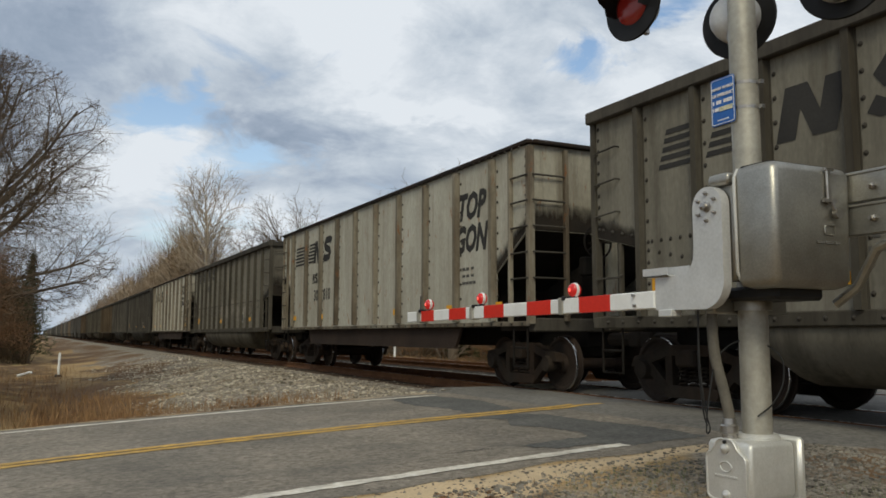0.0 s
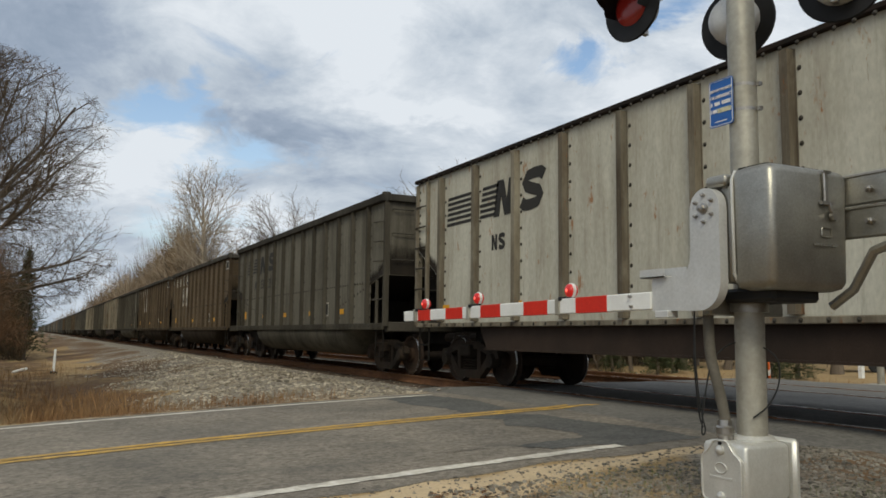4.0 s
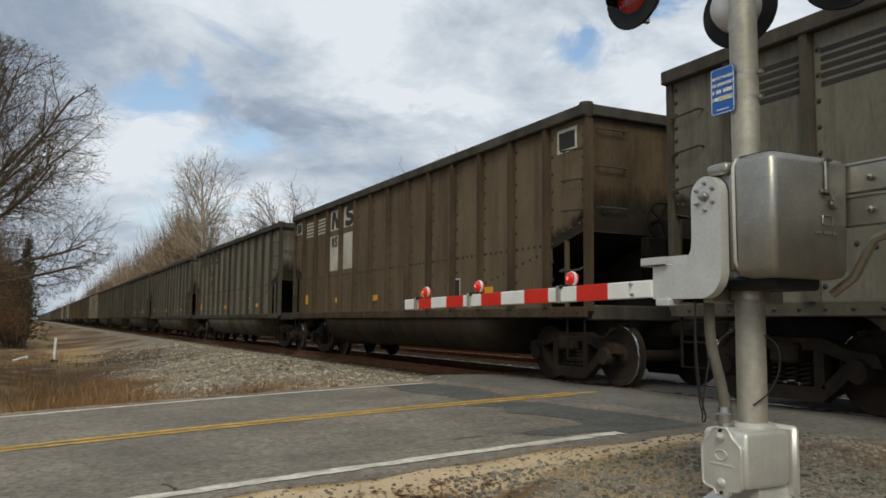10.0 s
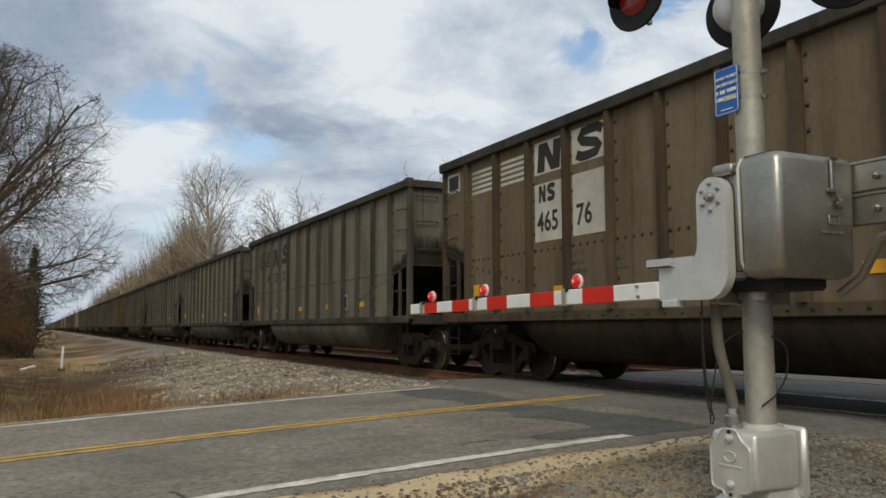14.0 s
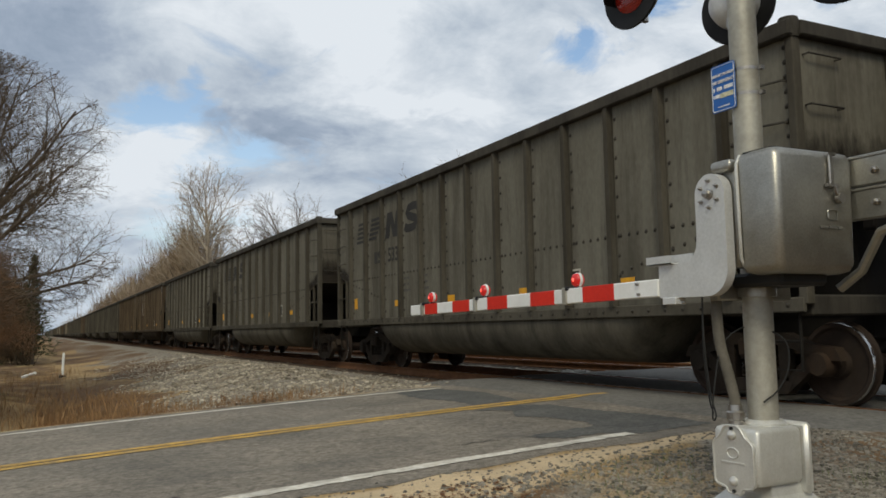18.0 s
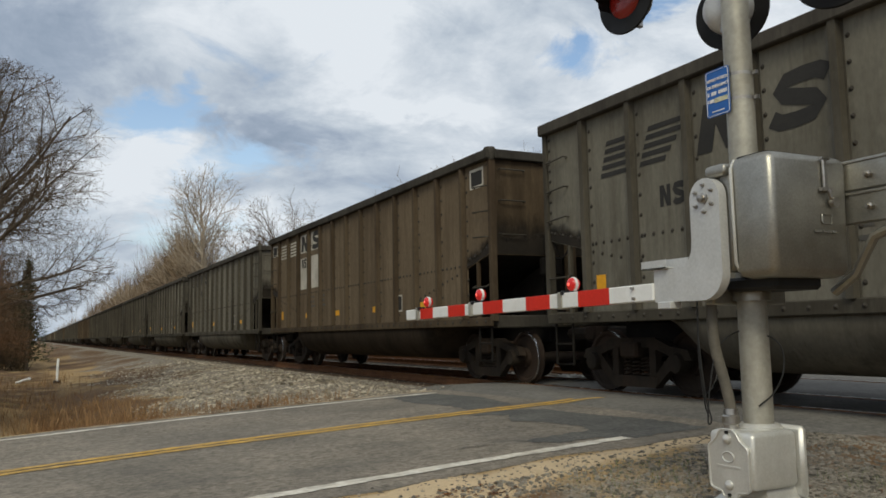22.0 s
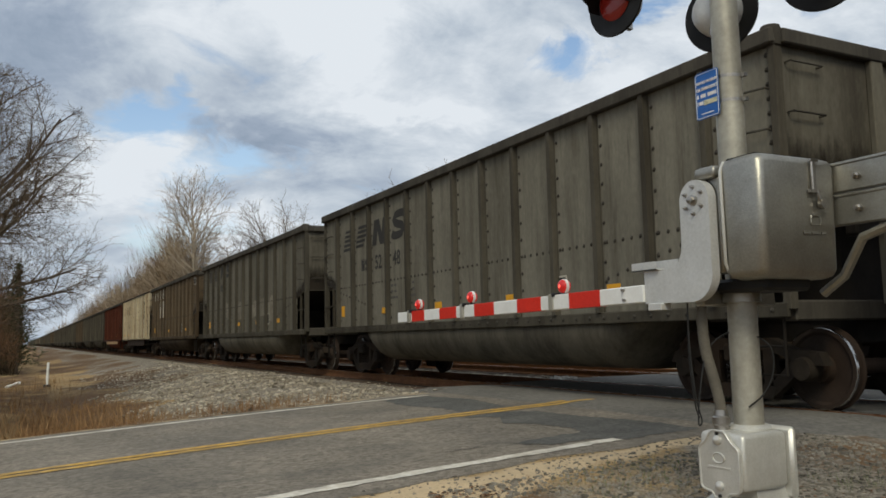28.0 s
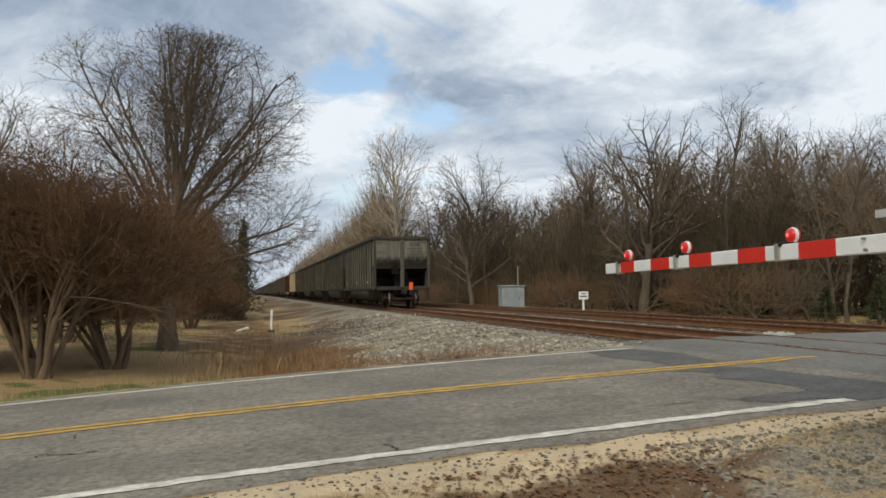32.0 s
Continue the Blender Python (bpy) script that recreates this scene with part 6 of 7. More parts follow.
def signal():
    mx, my = MAST
    s = thing("crossing_signal", "galvanised level-crossing signal mast with a lowered gate arm", "crossing signal", pose(0, 0, 0))
    g0 = float(ground_z(mx, my))
    part("mast", Build().tube([(mx, my, .02), (mx, my, 1.3), (mx, my, 4.6)], [.091, .089, .084], 32), M["galvanised"], s, "weathered galvanised mast", 40)
    # junction box at the foot
    z0, z1 = -.035, .30
    jb = part("junction_box", case_mesh(mx - .27, mx + .10, my - .19, my + .15, z0, z1, .03, M["cast_bright"]), M["cast_bright"], s, "cast-aluminium junction box at the foot", 45)
    cy = my - .02
    lid = rounded([(cy - .15, z0 - .005), (cy - .06, z0 - .02), (cy - .05, z0 - .05), (cy + .05, z0 - .05), (cy + .06, z0 - .02), (cy + .15, z0 - .005), (cy + .155, z1 - .09), (cy + .10, z1 - .06), (cy + .055, z1 + .01), (cy - .055, z1 + .01), (cy - .10, z1 - .06), (cy - .155, z1 - .09)], .03)
    part("cover", Build().plate(lid, mx - .268, mx - .292), M["cast_bright"], jb, "", 40)
    part("cover_rim", Build().tube([(mx - .292, y, z) for y, z in lid + lid[:1]], .007, 6), M["cast_bright"], jb, "", 40)
    for z in (z1 - .045, z0 + .02):
        part("cover_lug", Build().turned([(.030, 0), (.028, -.014), (.012, -.026), (0, -.028)], (mx - .292, cy, z), "x", 12), M["lug"], jb, "", 40)
    for z in (z1 - .005, z0 - .036):
        part("cover_bolt", Build().turned([(.011, 0), (.011, -.012), (0, -.012)], (mx - .292, cy, z), "x", 6), M["steel_dark"], jb)
    ring = [(mx - .294, cy + .045 * math.cos(a), .150 + .03 * math.sin(a)) for a in np.linspace(0, 2 * math.pi, 17)]
    part("emblem_boss", Build().tube(ring, .005, 5), M["cast_bright"], jb, "", 40)
    part("lettering_bar", Build().box(mx - .296, mx - .291, cy - .09, cy + .09, .085, .10, bevel=.002), M["cast_bright"], jb)
    part("back_flange", Build().box(mx + .102, mx + .16, my - .22, my + .19, -.10, .32, bevel=.02), M["cast_bright"], jb, "", 40)
    part("neck", Build().turned([(.135, .26), (.135, .31), (.115, .33)], (mx, my, 0), "z", 24), M["cast_bright"], jb, "", 40)
    foot = Build()
    for z, w in ((g0 - .02, .34), (g0 + .05, .30), (z0 - .06, .17), (z0 + .02, .15)):
        foot.v += [(mx - w + .02, my - w, z), (mx + w, my - w, z), (mx + w, my + w, z), (mx - w + .02, my + w, z)]
    for i in range(3):
        for j in range(4):
            foot.f.append((4 * i + j, 4 * i + (j + 1) % 4, 4 * i + 4 + (j + 1) % 4, 4 * i + 4 + j))
    part("foot_casting", foot, M["cast_bright"], jb, "flared cast base", 25)
    for dx in (-.26, .26):
        for dy in (-.26, .26):
            part("anchor_bolt", Build().turned([(.03, g0 + .05), (.03, g0 + .08), (.016, g0 + .08), (.016, g0 + .16), (0, g0 + .16)], (mx + dx, my + dy, 0), "z", 6), M["bolt"], jb)
    # foundation
    part("foundation", Build().box(mx - .42, mx + .4, my - .42, my + .42, g0 - .5, g0 - .02, bevel=.03), M["concrete"], s, "concrete foundation")
    # hose up to the gate machine
    hx, hy = mx - .16, my + .07
    hose = [(hx, hy, .31), (hx, hy, .44), (hx - .02, hy + .02, .60), (hx - .05, hy + .05, .80), (hx - .055, hy + .06, 1.0), (hx - .05, hy + .06, 1.2)]
    part("conduit", Build().tube(smooth_line(hose), .034, 14), M["hose"], s, "grey flexible conduit", 40)
    part("conduit_nut", Build().turned([(.045, .29), (.045, .325), (.055, .335), (.055, .375), (.045, .385), (.042, .42)], (hx, hy, 0), "z", 12), M["bolt"], s, "", 30)
    for k, pts in enumerate(([(mx - .32, my + .14, 1.12), (mx - .31, my + .15, .8), (mx - .29, my + .14, .5), (mx - .27, my + .12, .36), (mx - .27, my + .15, .34), (mx - .26, my + .13, .55), (mx - .2, my + .10, .80), (mx - .05, my + .02, .90), (mx + .05, my - .14, .82), (mx + .06, my - .16, .66), (mx + .0, my - .13, .52), (mx - .08, my - .08, .44)],
                              [(mx - .30, my + .16, 1.12), (mx - .30, my + .17, .75), (mx - .28, my + .16, .46), (mx - .27, my + .14, .37)])):
        part("cable", Build().tube(smooth_line(pts), .0055, 6), M["rubber"], s, "loose black cable", 60)
    # gate machine
    x0, x1, y0, y1 = 3.70, 4.37, 3.19, 3.50
    case = part("gate_machine", case_mesh(x0, x1, y0, y1, 1.20, 1.93, .055, None, .012), M["cast_aluminium"], s, "cast-aluminium gate machine case", 50)
    part("lid_seal", Build().plate(rounded([(x0 + .06, y0 + .07), (x1 - .14, y0 + .07), (x1 - .14, y1 - .01), (x0 + .06, y1 - .01)], .03), 1.924, 1.936, "xy"), M["black"], case)
    part("rear_case", case_mesh(x0 + .02, x1 - .02, y1 + .005, y1 + .125, 1.25, 1.86, .03, None), M["cast_aluminium"], case, "", 45)
    part("rear_lid", case_mesh(x0 - .02, x1 - .03, y1 + .005, y1 + .165, 1.83, 1.905, .02, None), M["cast_aluminium"], case, "", 45)
    part("hub_shaft", Build().turned([(.07, -.02), (.07, .12)], (3.70, 3.64, 1.705), "x", 20), M["steel_dark"], case, "dark crank shaft", 40)
    # paler bead that puts the lit edge's highlight into the case
    part("front_bead", Build().tube([(x0 + .03, y1 - .03, 1.25), (x0 + .002, y1 - .03, 1.30), (x0 - .002, y1 - .03, 1.86), (x0 + .03, y1 - .03, 1.915)], .010, 8), M["cast_bright"], case, "bright bead standing in for the lit edge of the case", 40)
    part("hasp", Build().box(4.13, 4.165, y0 - .02, y0 - .002, 1.70, 1.90, bevel=.006).box(4.10, 4.20, y0 - .025, y0 - .003, 1.705, 1.725).box(4.12, 4.19, y0 - .022, y0 - .002, 1.895, 1.91), M["bolt"], case, "steel hasp")
    part("padlock", Build().turned([(.03, 0), (.03, -.03), (0, -.03)], (4.20, y0 - .01, 1.64), "y", 12).tube([(4.165, y0 - .02, 1.72), (4.17, y0 - .025, 1.67), (4.19, y0 - .03, 1.65)], .01, 6), M["bolt"], case, "brass padlock", 40)
    boss = rounded([(4.115, 1.515), (4.20, 1.515), (4.20, 1.57), (4.115, 1.57)], .012)
    part("emblem_boss", Build().tube([(u, y0 - .001, v) for u, v in boss + boss[:1]], .004, 5), M["cast_aluminium"], case, "", 40)
    for k, wd in enumerate((.062, .068, .036)):
        u = 4.045 + (0, .075, .155)[k]
        part("lettering_bar", Build().box(u, u + wd, y0 - .0025, y0 + .004, 1.460, 1.475, bevel=.001), M["cast_dark"], case)
    dark = Build().box(3.84, 4.24, y0 + .12, y1 + .2, 1.135, 1.22, bevel=.02)
    part("machine_underside", dark, M["steel_dark"], case)
    part("bracket", Build().turned([(.118, 1.08), (.118, 1.18)], (mx, my, 0), "z", 24).box(3.76, 4.4, my + .06, my + .14, 1.06, 1.18, bevel=.01), M["cast_aluminium"], s, "mast clamp", 40)
    # channel arms that carry the counterweight behind
    for z0, z1, ln in ((1.72, 1.905, 1.0), (1.52, 1.71, 1.0)):
        part("counterweight_arm", Build().box(4.37, 4.42, 3.30 - ln, 3.40, z0, z1 - .012, bevel=.008).box(4.36, 4.50, 3.30 - ln, 3.40, z1 - .02, z1, bevel=.005), M["cast_aluminium"], s, "grey steel counterweight arm")
    part("counterweight_brace", Build().tube([(4.40, 3.36, 1.12), (4.42, 3.22, 1.22), (4.42, 3.08, 1.44), (4.42, 2.8, 1.52)], .030, 8), M["cast_aluminium"], s, "", 40)
    for y in (3.30, 3.05, 2.8):
        for z in (1.61, 1.80):
            part("bolt", Build().turned([(.022, 0), (.022, -.025), (.012, -.03), (.012, -.05), (0, -.05)], (4.37, y, z), "x", 6), M["bolt"], s)
    # crank plate and arm
    px = 3.64
    hub = (px * 1.0, 1.705)
    yh, zh = hub
    outline = [(yh + .120 * math.cos(a), zh + .125 * math.sin(a)) for a in np.linspace(math.pi, 0, 17)]
    outline = outline + [(yh + .120, 1.46), (yh + .128, 1.39), (yh + .155, 1.345), (yh + .20, 1.318), (yh + .26, 1.305), (yh + .475, 1.30), (yh + .475, 1.09)]
    outline = outline + [(yh + .05 - .17 * math.sin(a), 1.255 - .17 * math.cos(a)) for a in np.linspace(0, math.pi / 2, 9)]
    plate = part("crank_plate", Build().plate(outline, px, px + .065), M["aluminium_paint"], s, "pale grey crank plate of the gate arm", 30)
    part("hub_bolt", Build().turned([(.034, 0), (.034, -.012), (.022, -.014), (.022, -.04), (0, -.045)], (px, yh, zh), "x", 8), M["bolt"], plate, "", 30)
    for i in range(6):
        a = math.radians(30 + 60 * i)
        part("plate_bolt", Build().turned([(.013, 0), (.013, -.012), (.006, -.013), (.006, -.028), (0, -.028)], (px, yh + .075 * math.cos(a), zh + .083 * math.sin(a)), "x", 6), M["bolt"], plate)
    part("arm_clip", Build().box(px - .03, px + .05, yh + .33, yh + .56, 1.305, 1.312).box(px - .03, px - .024, yh + .33, yh + .56, 1.305, 1.36).box(px + .04, px + .046, yh + .2, yh + .56, 1.305, 1.365), M["aluminium_paint"], plate)
    part("arm_saddle", Build().box(px - .03, px + .06, yh + .30, yh + .42, 1.045, 1.09, bevel=.004), M["aluminium_paint"], plate)
    # the arm: three sections stepping down towards the tip, with a slight droop
    droop = Matrix.Translation((0, 4.16, 1.158)) @ Matrix.Rotation(radians(-0.62), 4, "X") @ Matrix.Translation((0, -4.16, -1.158))
    arm = part("gate_arm", arm_section(yh + .478, 5.20, 1.100, 1.216), M["arm_white"], s, "white gate arm with red bands", 30, droop)
    part("arm_section", arm_section(5.12, 6.66, 1.102, 1.214, .022), M["arm_white"], arm, "", 30)
    part("arm_section", arm_section(6.56, 8.09, 1.104, 1.212, .018), M["arm_white"], arm, "", 30)
    for y0_, y1_, z0, z1, w in ((4.57, 4.94, 1.1005, 1.2155, .0295), (5.32, 5.67, 1.1025, 1.2135, .0235), (6.04, 6.39, 1.1025, 1.2135, .0235), (6.74, 7.09, 1.1045, 1.2115, .0195), (7.43, 7.73, 1.1045, 1.2115, .0195)):
        part("red_band", Build().box(ARM_X - w, ARM_X + w, y0_, y1_, z0 - .001, z1 + .001, bevel=.002), M["arm_red"], arm, "red reflective band")
    for y in (5.17, 6.61, 7.78):
        part("arm_clamp", Build().box(ARM_X - .038, ARM_X + .038, y - .03, y + .03, 1.092, 1.224, bevel=.006), M["galvanised"], arm, "grey clamp")
        part("clamp_hook", Build().box(ARM_X - .042, ARM_X + .042, y - .055, y - .02, 1.20, 1.232, bevel=.006), M["black"], arm)
    for y, z in ((5.03, 1.275), (6.46, 1.282), (7.57, 1.275)):
        lamp = part("arm_lamp", Build().turned([(.050, -.014), (.055, -.010), (.056, 0), (.055, .010), (.050, .014)], (ARM_X, y, z), "x", 20), M["lamp_white"], arm, "white gate-arm lamp with red lenses", 40)
        for sgn in (-1, 1):
            part("lens", Build().turned([(.051, sgn * .013), (.047, sgn * .028), (.030, sgn * .040), (0, sgn * .046)], (ARM_X, y, z), "x", 18), M["lamp_red"], lamp, "glowing red lens", 50)
            part("filament_glow", Build().turned([(.014, sgn * .045), (0, sgn * .049)], (ARM_X, y, z), "x", 10), M["lamp_hot"], lamp)
        part("lamp_foot", Build().box(ARM_X - .015, ARM_X + .015, y - .02, y + .02, 1.20, z - .045), M["black"], lamp)
    for y, z in ((4.31, 1.195), (4.30, 1.125)):
        part("plate_bolt", Build().turned([(.011, 0), (.011, -.02), (0, -.02)], (ARM_X - .03, y, z), "x", 6), M["bolt"], arm)
    # blue notice on the mast
    sign = part("notice_plate", Build().plate(rounded([(-.10, -.155), (.10, -.155), (.10, .155), (-.10, .155)], .02), 0, .004, "xz"), M["sign_blue"], s, "blue emergency notice", None, NOTICE)
    rim = rounded([(-.093, -.147), (.093, -.147), (.093, .147), (-.093, .147)], .016)
    part("border", Build().tube([(x, -.001, z) for x, z in rim + rim[:1]], .0022, 4), M["sign_white"], sign)
    for text, z, size in (("REPORT PROBLEM", .078, .0255), ("OR EMERGENCY", .033, .0285)):
        part("lettering", lettering(text, size, M["sign_white"], .88), None, sign, "white words", at=Matrix(((1, 0, 0, -.086), (0, 0, 1, -.003), (0, 1, 0, z), (0, 0, 0, 1))))
    for k in range(11):
        if k not in (1, 5):
            part("line_bar", Build().box(-.083 + .0152 * k, -.072 + .0152 * k, -.003, 0, -.014, .010), M["sign_white"], sign)
    for x0_, x1_, z, hz, mt in ((-.083, -.078, -.06, .022, "sign_white"), (-.068, -.034, -.06, .022, "sign_white"), (-.028, .083, -.066, .030, "sticker"), (-.05, .05, -.125, .006, "sign_white")):
        part("line_bar", Build().box(x0_, x1_, -.003, 0, z, z + hz), M[mt], sign)
    for z in (2.37, 2.53):
        part("strap", Build().turned([(.0885, z - .010), (.0885, z + .010)], (mx, my, 0), "z", 28).box(mx + .02, mx + .05, my - .115, my - .09, z - .012, z + .012), M["bolt"], s, "steel strap", 40)
    # crossarm with four flashers
    part("crossarm", Build().tube([(mx, my - .85, 3.42), (mx, my + 1.05, 3.42)], .03, 12).turned([(.115, 3.36), (.115, 3.48)], (mx, my, 0), "z", 20), M["galvanised"], s, "", 40)
    light_unit(s, pose(3.85, 4.52, 3.35, 0, 0, 8), "crossing light with a red lens and black hood")
    light_unit(s, pose(3.85, 2.90, 3.50, 0, 0, 8), "crossing light with a red lens and black hood")
    light_unit(s, pose(4.22, 3.87, 3.07, 0, 0, 200), "crossing light seen from behind")
    light_unit(s, pose(4.22, 3.07, 3.06, 0, 0, 200), "crossing light seen from behind")
    return s


def smooth_line(pts, n=6):
    """Rounds a polyline by a Catmull-Rom curve."""
    P = [Vector(p) for p in pts]
    P = [P[0] * 2 - P[1]] + P + [P[-1] * 2 - P[-2]]
    out = []
    for i in range(1, len(P) - 2):
        a, b, c, d = P[i - 1:i + 3]
        for j in range(n):
            t = j / n
            out.append(0.5 * ((2 * b) + (c - a) * t + (2 * a - 5 * b + 4 * c - d) * t * t + (3 * b - a - 3 * c + d) * t ** 3))
    return out + [P[-2]]


ARM_X = 3.655
NOTICE = pose(3.915, 3.745, 2.435, 0, 0, -90)


def arm_section(y0, y1, z0, z1, half=.028):
    return Build().box(ARM_X - half, ARM_X + half, y0, y1, z0, z1, bevel=.006)


M["cast_dark"] = material("cast_dark", (0.17, 0.165, 0.15), (0.12, 0.115, 0.105), 4, 0.6, 0.4)
M["lug"] = material("lug", (0.62, 0.61, 0.58), (0.5, 0.49, 0.46), 5, 0.4, 0.5)
M["concrete"] = material("concrete", (0.40, 0.38, 0.34), (0.30, 0.285, 0.255), 2, 0.9, bump=0.3)
signal()


def far_signal():
    """The same kind of signal on the other side of the tracks, seen across them."""
    x, y = 20.2, 14.1
    g = float(ground_z(x, y))
    s = thing("crossing_signal", "second crossing signal across the tracks with red lights", "crossing signal")
    part("mast", Build().tube([(x, y, g), (x, y, 4.6)], .09, 16), M["galvanised"], s, "", 40)
    part("gate_machine", case_mesh(x - .3, x + .3, y + .1, y + .5, 1.1, 1.8, .05, None), M["cast_aluminium"], s, "", 45)
    for dy in (-.75, .75):
        light_unit(s, pose(x - .1, y + dy, 3.3, 0, 0, 8), "crossing light")
    part("crossarm", Build().tube([(x, y - .9, 3.3), (x, y + .9, 3.3)], .03, 8), M["galvanised"], s)
    part("gate_arm", Build().box(x - .2, x - .15, y - 5.2, y + .3, 1.36, 1.48, bevel=.005), M["arm_white"], s)
    part("counterweight_arm", Build().box(x - .3, x - .22, y + .3, y + 1.5, 1.25, 1.6, bevel=.01), M["aluminium_paint"], s)
    part("foundation", Build().box(x - .35, x + .35, y - .35, y + .35, g - .3, g + .05, bevel=.03), M["concrete"], s)


far_signal()

# ---- trees ----
def grow(seed, trunk_r, trunk_h, lengths, counts, angles, radii, start=0.5, wiggle=0.10, rise=0.06, leaders=2, segs=(6, 5, 4, 3, 2, 2), dome=None):
    """A bare tree, level by level: lengths, counts, angles and radii of limbs, branches and twigs. Returns a mesh build for trunk and limbs, and arrays for the rest."""
    rnd = random.Random(seed)
    wood, tw_a, tw_b = Build(), [], []

    def reach(p, d):
        """Metres from p along d to the crown's outline, an ellipsoid (centre height, half width, half height)."""
        cz, rw, rh = dome
        k = Vector((1 / rw, 1 / rw, 1 / rh))
        o, v = (p - Vector((0, 0, cz))) * k, d * k
        a, b, c = v.dot(v), o.dot(v), o.dot(o) - 1
        q = b * b - a * c
        return max(0.05, (-b + math.sqrt(q)) / a) if q > 0 else 0.05

    def limb(p, d, length, r, level):
        n = segs[level]
        if dome and level:
            gap = reach(p, d)
            length = gap * rnd.uniform(.80, .97) if level == 1 else min(length, gap * rnd.uniform(.7, 1.3))
        pts, rs, q, dd = [p.copy()], [r], p.copy(), d.copy()
        r1 = r * (0.55 if level == 0 else 0.35)
        for i in range(n):
            dd = (dd + Vector((rnd.gauss(0, wiggle), rnd.gauss(0, wiggle), rnd.gauss(0, wiggle) * .6 + (rise if level else 0)))).normalized()
            q = q + dd * (length / n)
            pts.append(q.copy())
            rs.append(r + (r1 - r) * (i + 1) / n)
        if level <= 1:
            if level == 0:
                rs[0] *= 1.35
            wood.tube(pts, rs, 8 if level == 0 else 5, False)
        else:
            for u, w, ra, rb in zip(pts, pts[1:], rs, rs[1:]):
                tw_a.append((*u, ra))
                tw_b.append((*w, rb))
        if level >= len(counts):
            return
        k = counts[level]
        lo = start if level == 0 else 0.22
        turn = rnd.uniform(0, 6.28)
        for j in range(k):
            t = min(lo + (1.0 - lo) * (j + rnd.random()) / k, .999)
            i = min(int(t * n), n - 1)
            base = pts[i].lerp(pts[i + 1], t * n - i)
            ax = (pts[i + 1] - pts[i]).normalized()
            turn += 2.4 + rnd.gauss(0, .4)
            ref = ax.orthogonal().normalized()
            side = ref * math.cos(turn) + ax.cross(ref) * math.sin(turn)
            ang = radians(rnd.uniform(*angles[level]))
            if dome and level == 0:   # low limbs spread wide, high ones stand steep
                k_ = (t - lo) / (1 - lo)
                ang = radians(angles[0][1] + (angles[0][0] - angles[0][1]) * k_ + rnd.gauss(0, 9))
            nd = (ax * math.cos(ang) + side * math.sin(ang)).normalized()
            here = rs[i]
            limb(base, nd, lengths[level] * rnd.uniform(.65, 1.2) * (1 - .3 * t * (level > 0)), min(here * .8, radii[level] * rnd.uniform(.8, 1.2)), level + 1)
        if level == 0:
            for _ in range(leaders):
                nd = (dd + Vector((rnd.gauss(0, .22), rnd.gauss(0, .22), .3))).normalized()
                limb(pts[-1], nd, lengths[0] * rnd.uniform(.85, 1.1), min(rs[-1] * .85, radii[0] * 1.1), 1)
    limb(Vector((0, 0, -0.15)), Vector((0, 0, 1)), trunk_h, trunk_r, 0)
    return wood, np.array(tw_a), np.array(tw_b)


def twigs_mesh(name, a, b, mat, sides=3):
    """Three-sided twigs from their ends (x, y, z, radius)."""
    A, B = a[:, :3], b[:, :3]
    d = B - A
    d /= np.maximum(np.linalg.norm(d, axis=1, keepdims=True), 1e-6)
    ref = np.where(np.abs(d[:, 2:3]) < .9, [[0, 0, 1.0]], [[1.0, 0, 0]])
    u = np.cross(d, ref)
    u /= np.linalg.norm(u, axis=1, keepdims=True)
    w = np.cross(d, u)
    rings = []
    for P, r in ((A, a[:, 3]), (B, b[:, 3])):
        for k in range(sides):
            q = 2 * math.pi * k / sides
            rings.append(P + (u * math.cos(q) + w * math.sin(q)) * r[:, None])
    V = np.stack(rings, 1)
    n = len(A)
    f = np.array([(k, (k + 1) % sides, sides + (k + 1) % sides, sides + k) for k in range(sides)])
    F = (f[None] + (np.arange(n) * 2 * sides)[:, None, None]).reshape(-1, 4)
    return fast_mesh(name, V.reshape(-1, 3), F, mat)


def tree(name, label, seed, bark, twig, **kw):
    wood, a, b = grow(seed, **kw)
    t = thing(name, label, "tree")
    part("trunk", wood, bark, t, "", 50)
    part("crown", twigs_mesh("crown", a, b, twig), None, t, "bare winter twigs")
    return t


def evergreen(name, label, seed, height, width, n, mat):
    """A trunk with many short needled sprays in an uneven cone."""
    rng = np.random.default_rng(seed)
    t = thing(name, label, "tree")
    part("trunk", Build().tube([(0, 0, -.2), (.05, .02, height * .5), (0, 0, height * .97)], [.16, .09, .02], 7), M["bark"], t, "", 50)
    z = height * (0.10 + 0.88 * rng.random(n) ** 1.15)
    a = rng.uniform(0, 2 * np.pi, n)
    tier = 0.72 + 0.28 * np.sin(z * 5.0 + 2 * np.sin(a * 2))
    reach = width * (1.03 - z / height) * tier * rng.uniform(.35, 1.05, n)
    c = np.stack([np.cos(a) * reach, np.sin(a) * reach, z + rng.normal(0, .05, n) - reach * .12], 1)
    d = np.stack([np.cos(a) + rng.normal(0, .5, n), np.sin(a) + rng.normal(0, .5, n), rng.normal(.15, .35, n)], 1)
    d /= np.linalg.norm(d, axis=1, keepdims=True)
    ln = rng.uniform(.12, .34, n)[:, None]
    part("crown", twigs_mesh("crown", np.hstack([c - d * ln * .4, np.full((n, 1), .035)]), np.hstack([c + d * ln, np.full((n, 1), .004)]), mat), None, t, "dark green needled sprays")
    return t


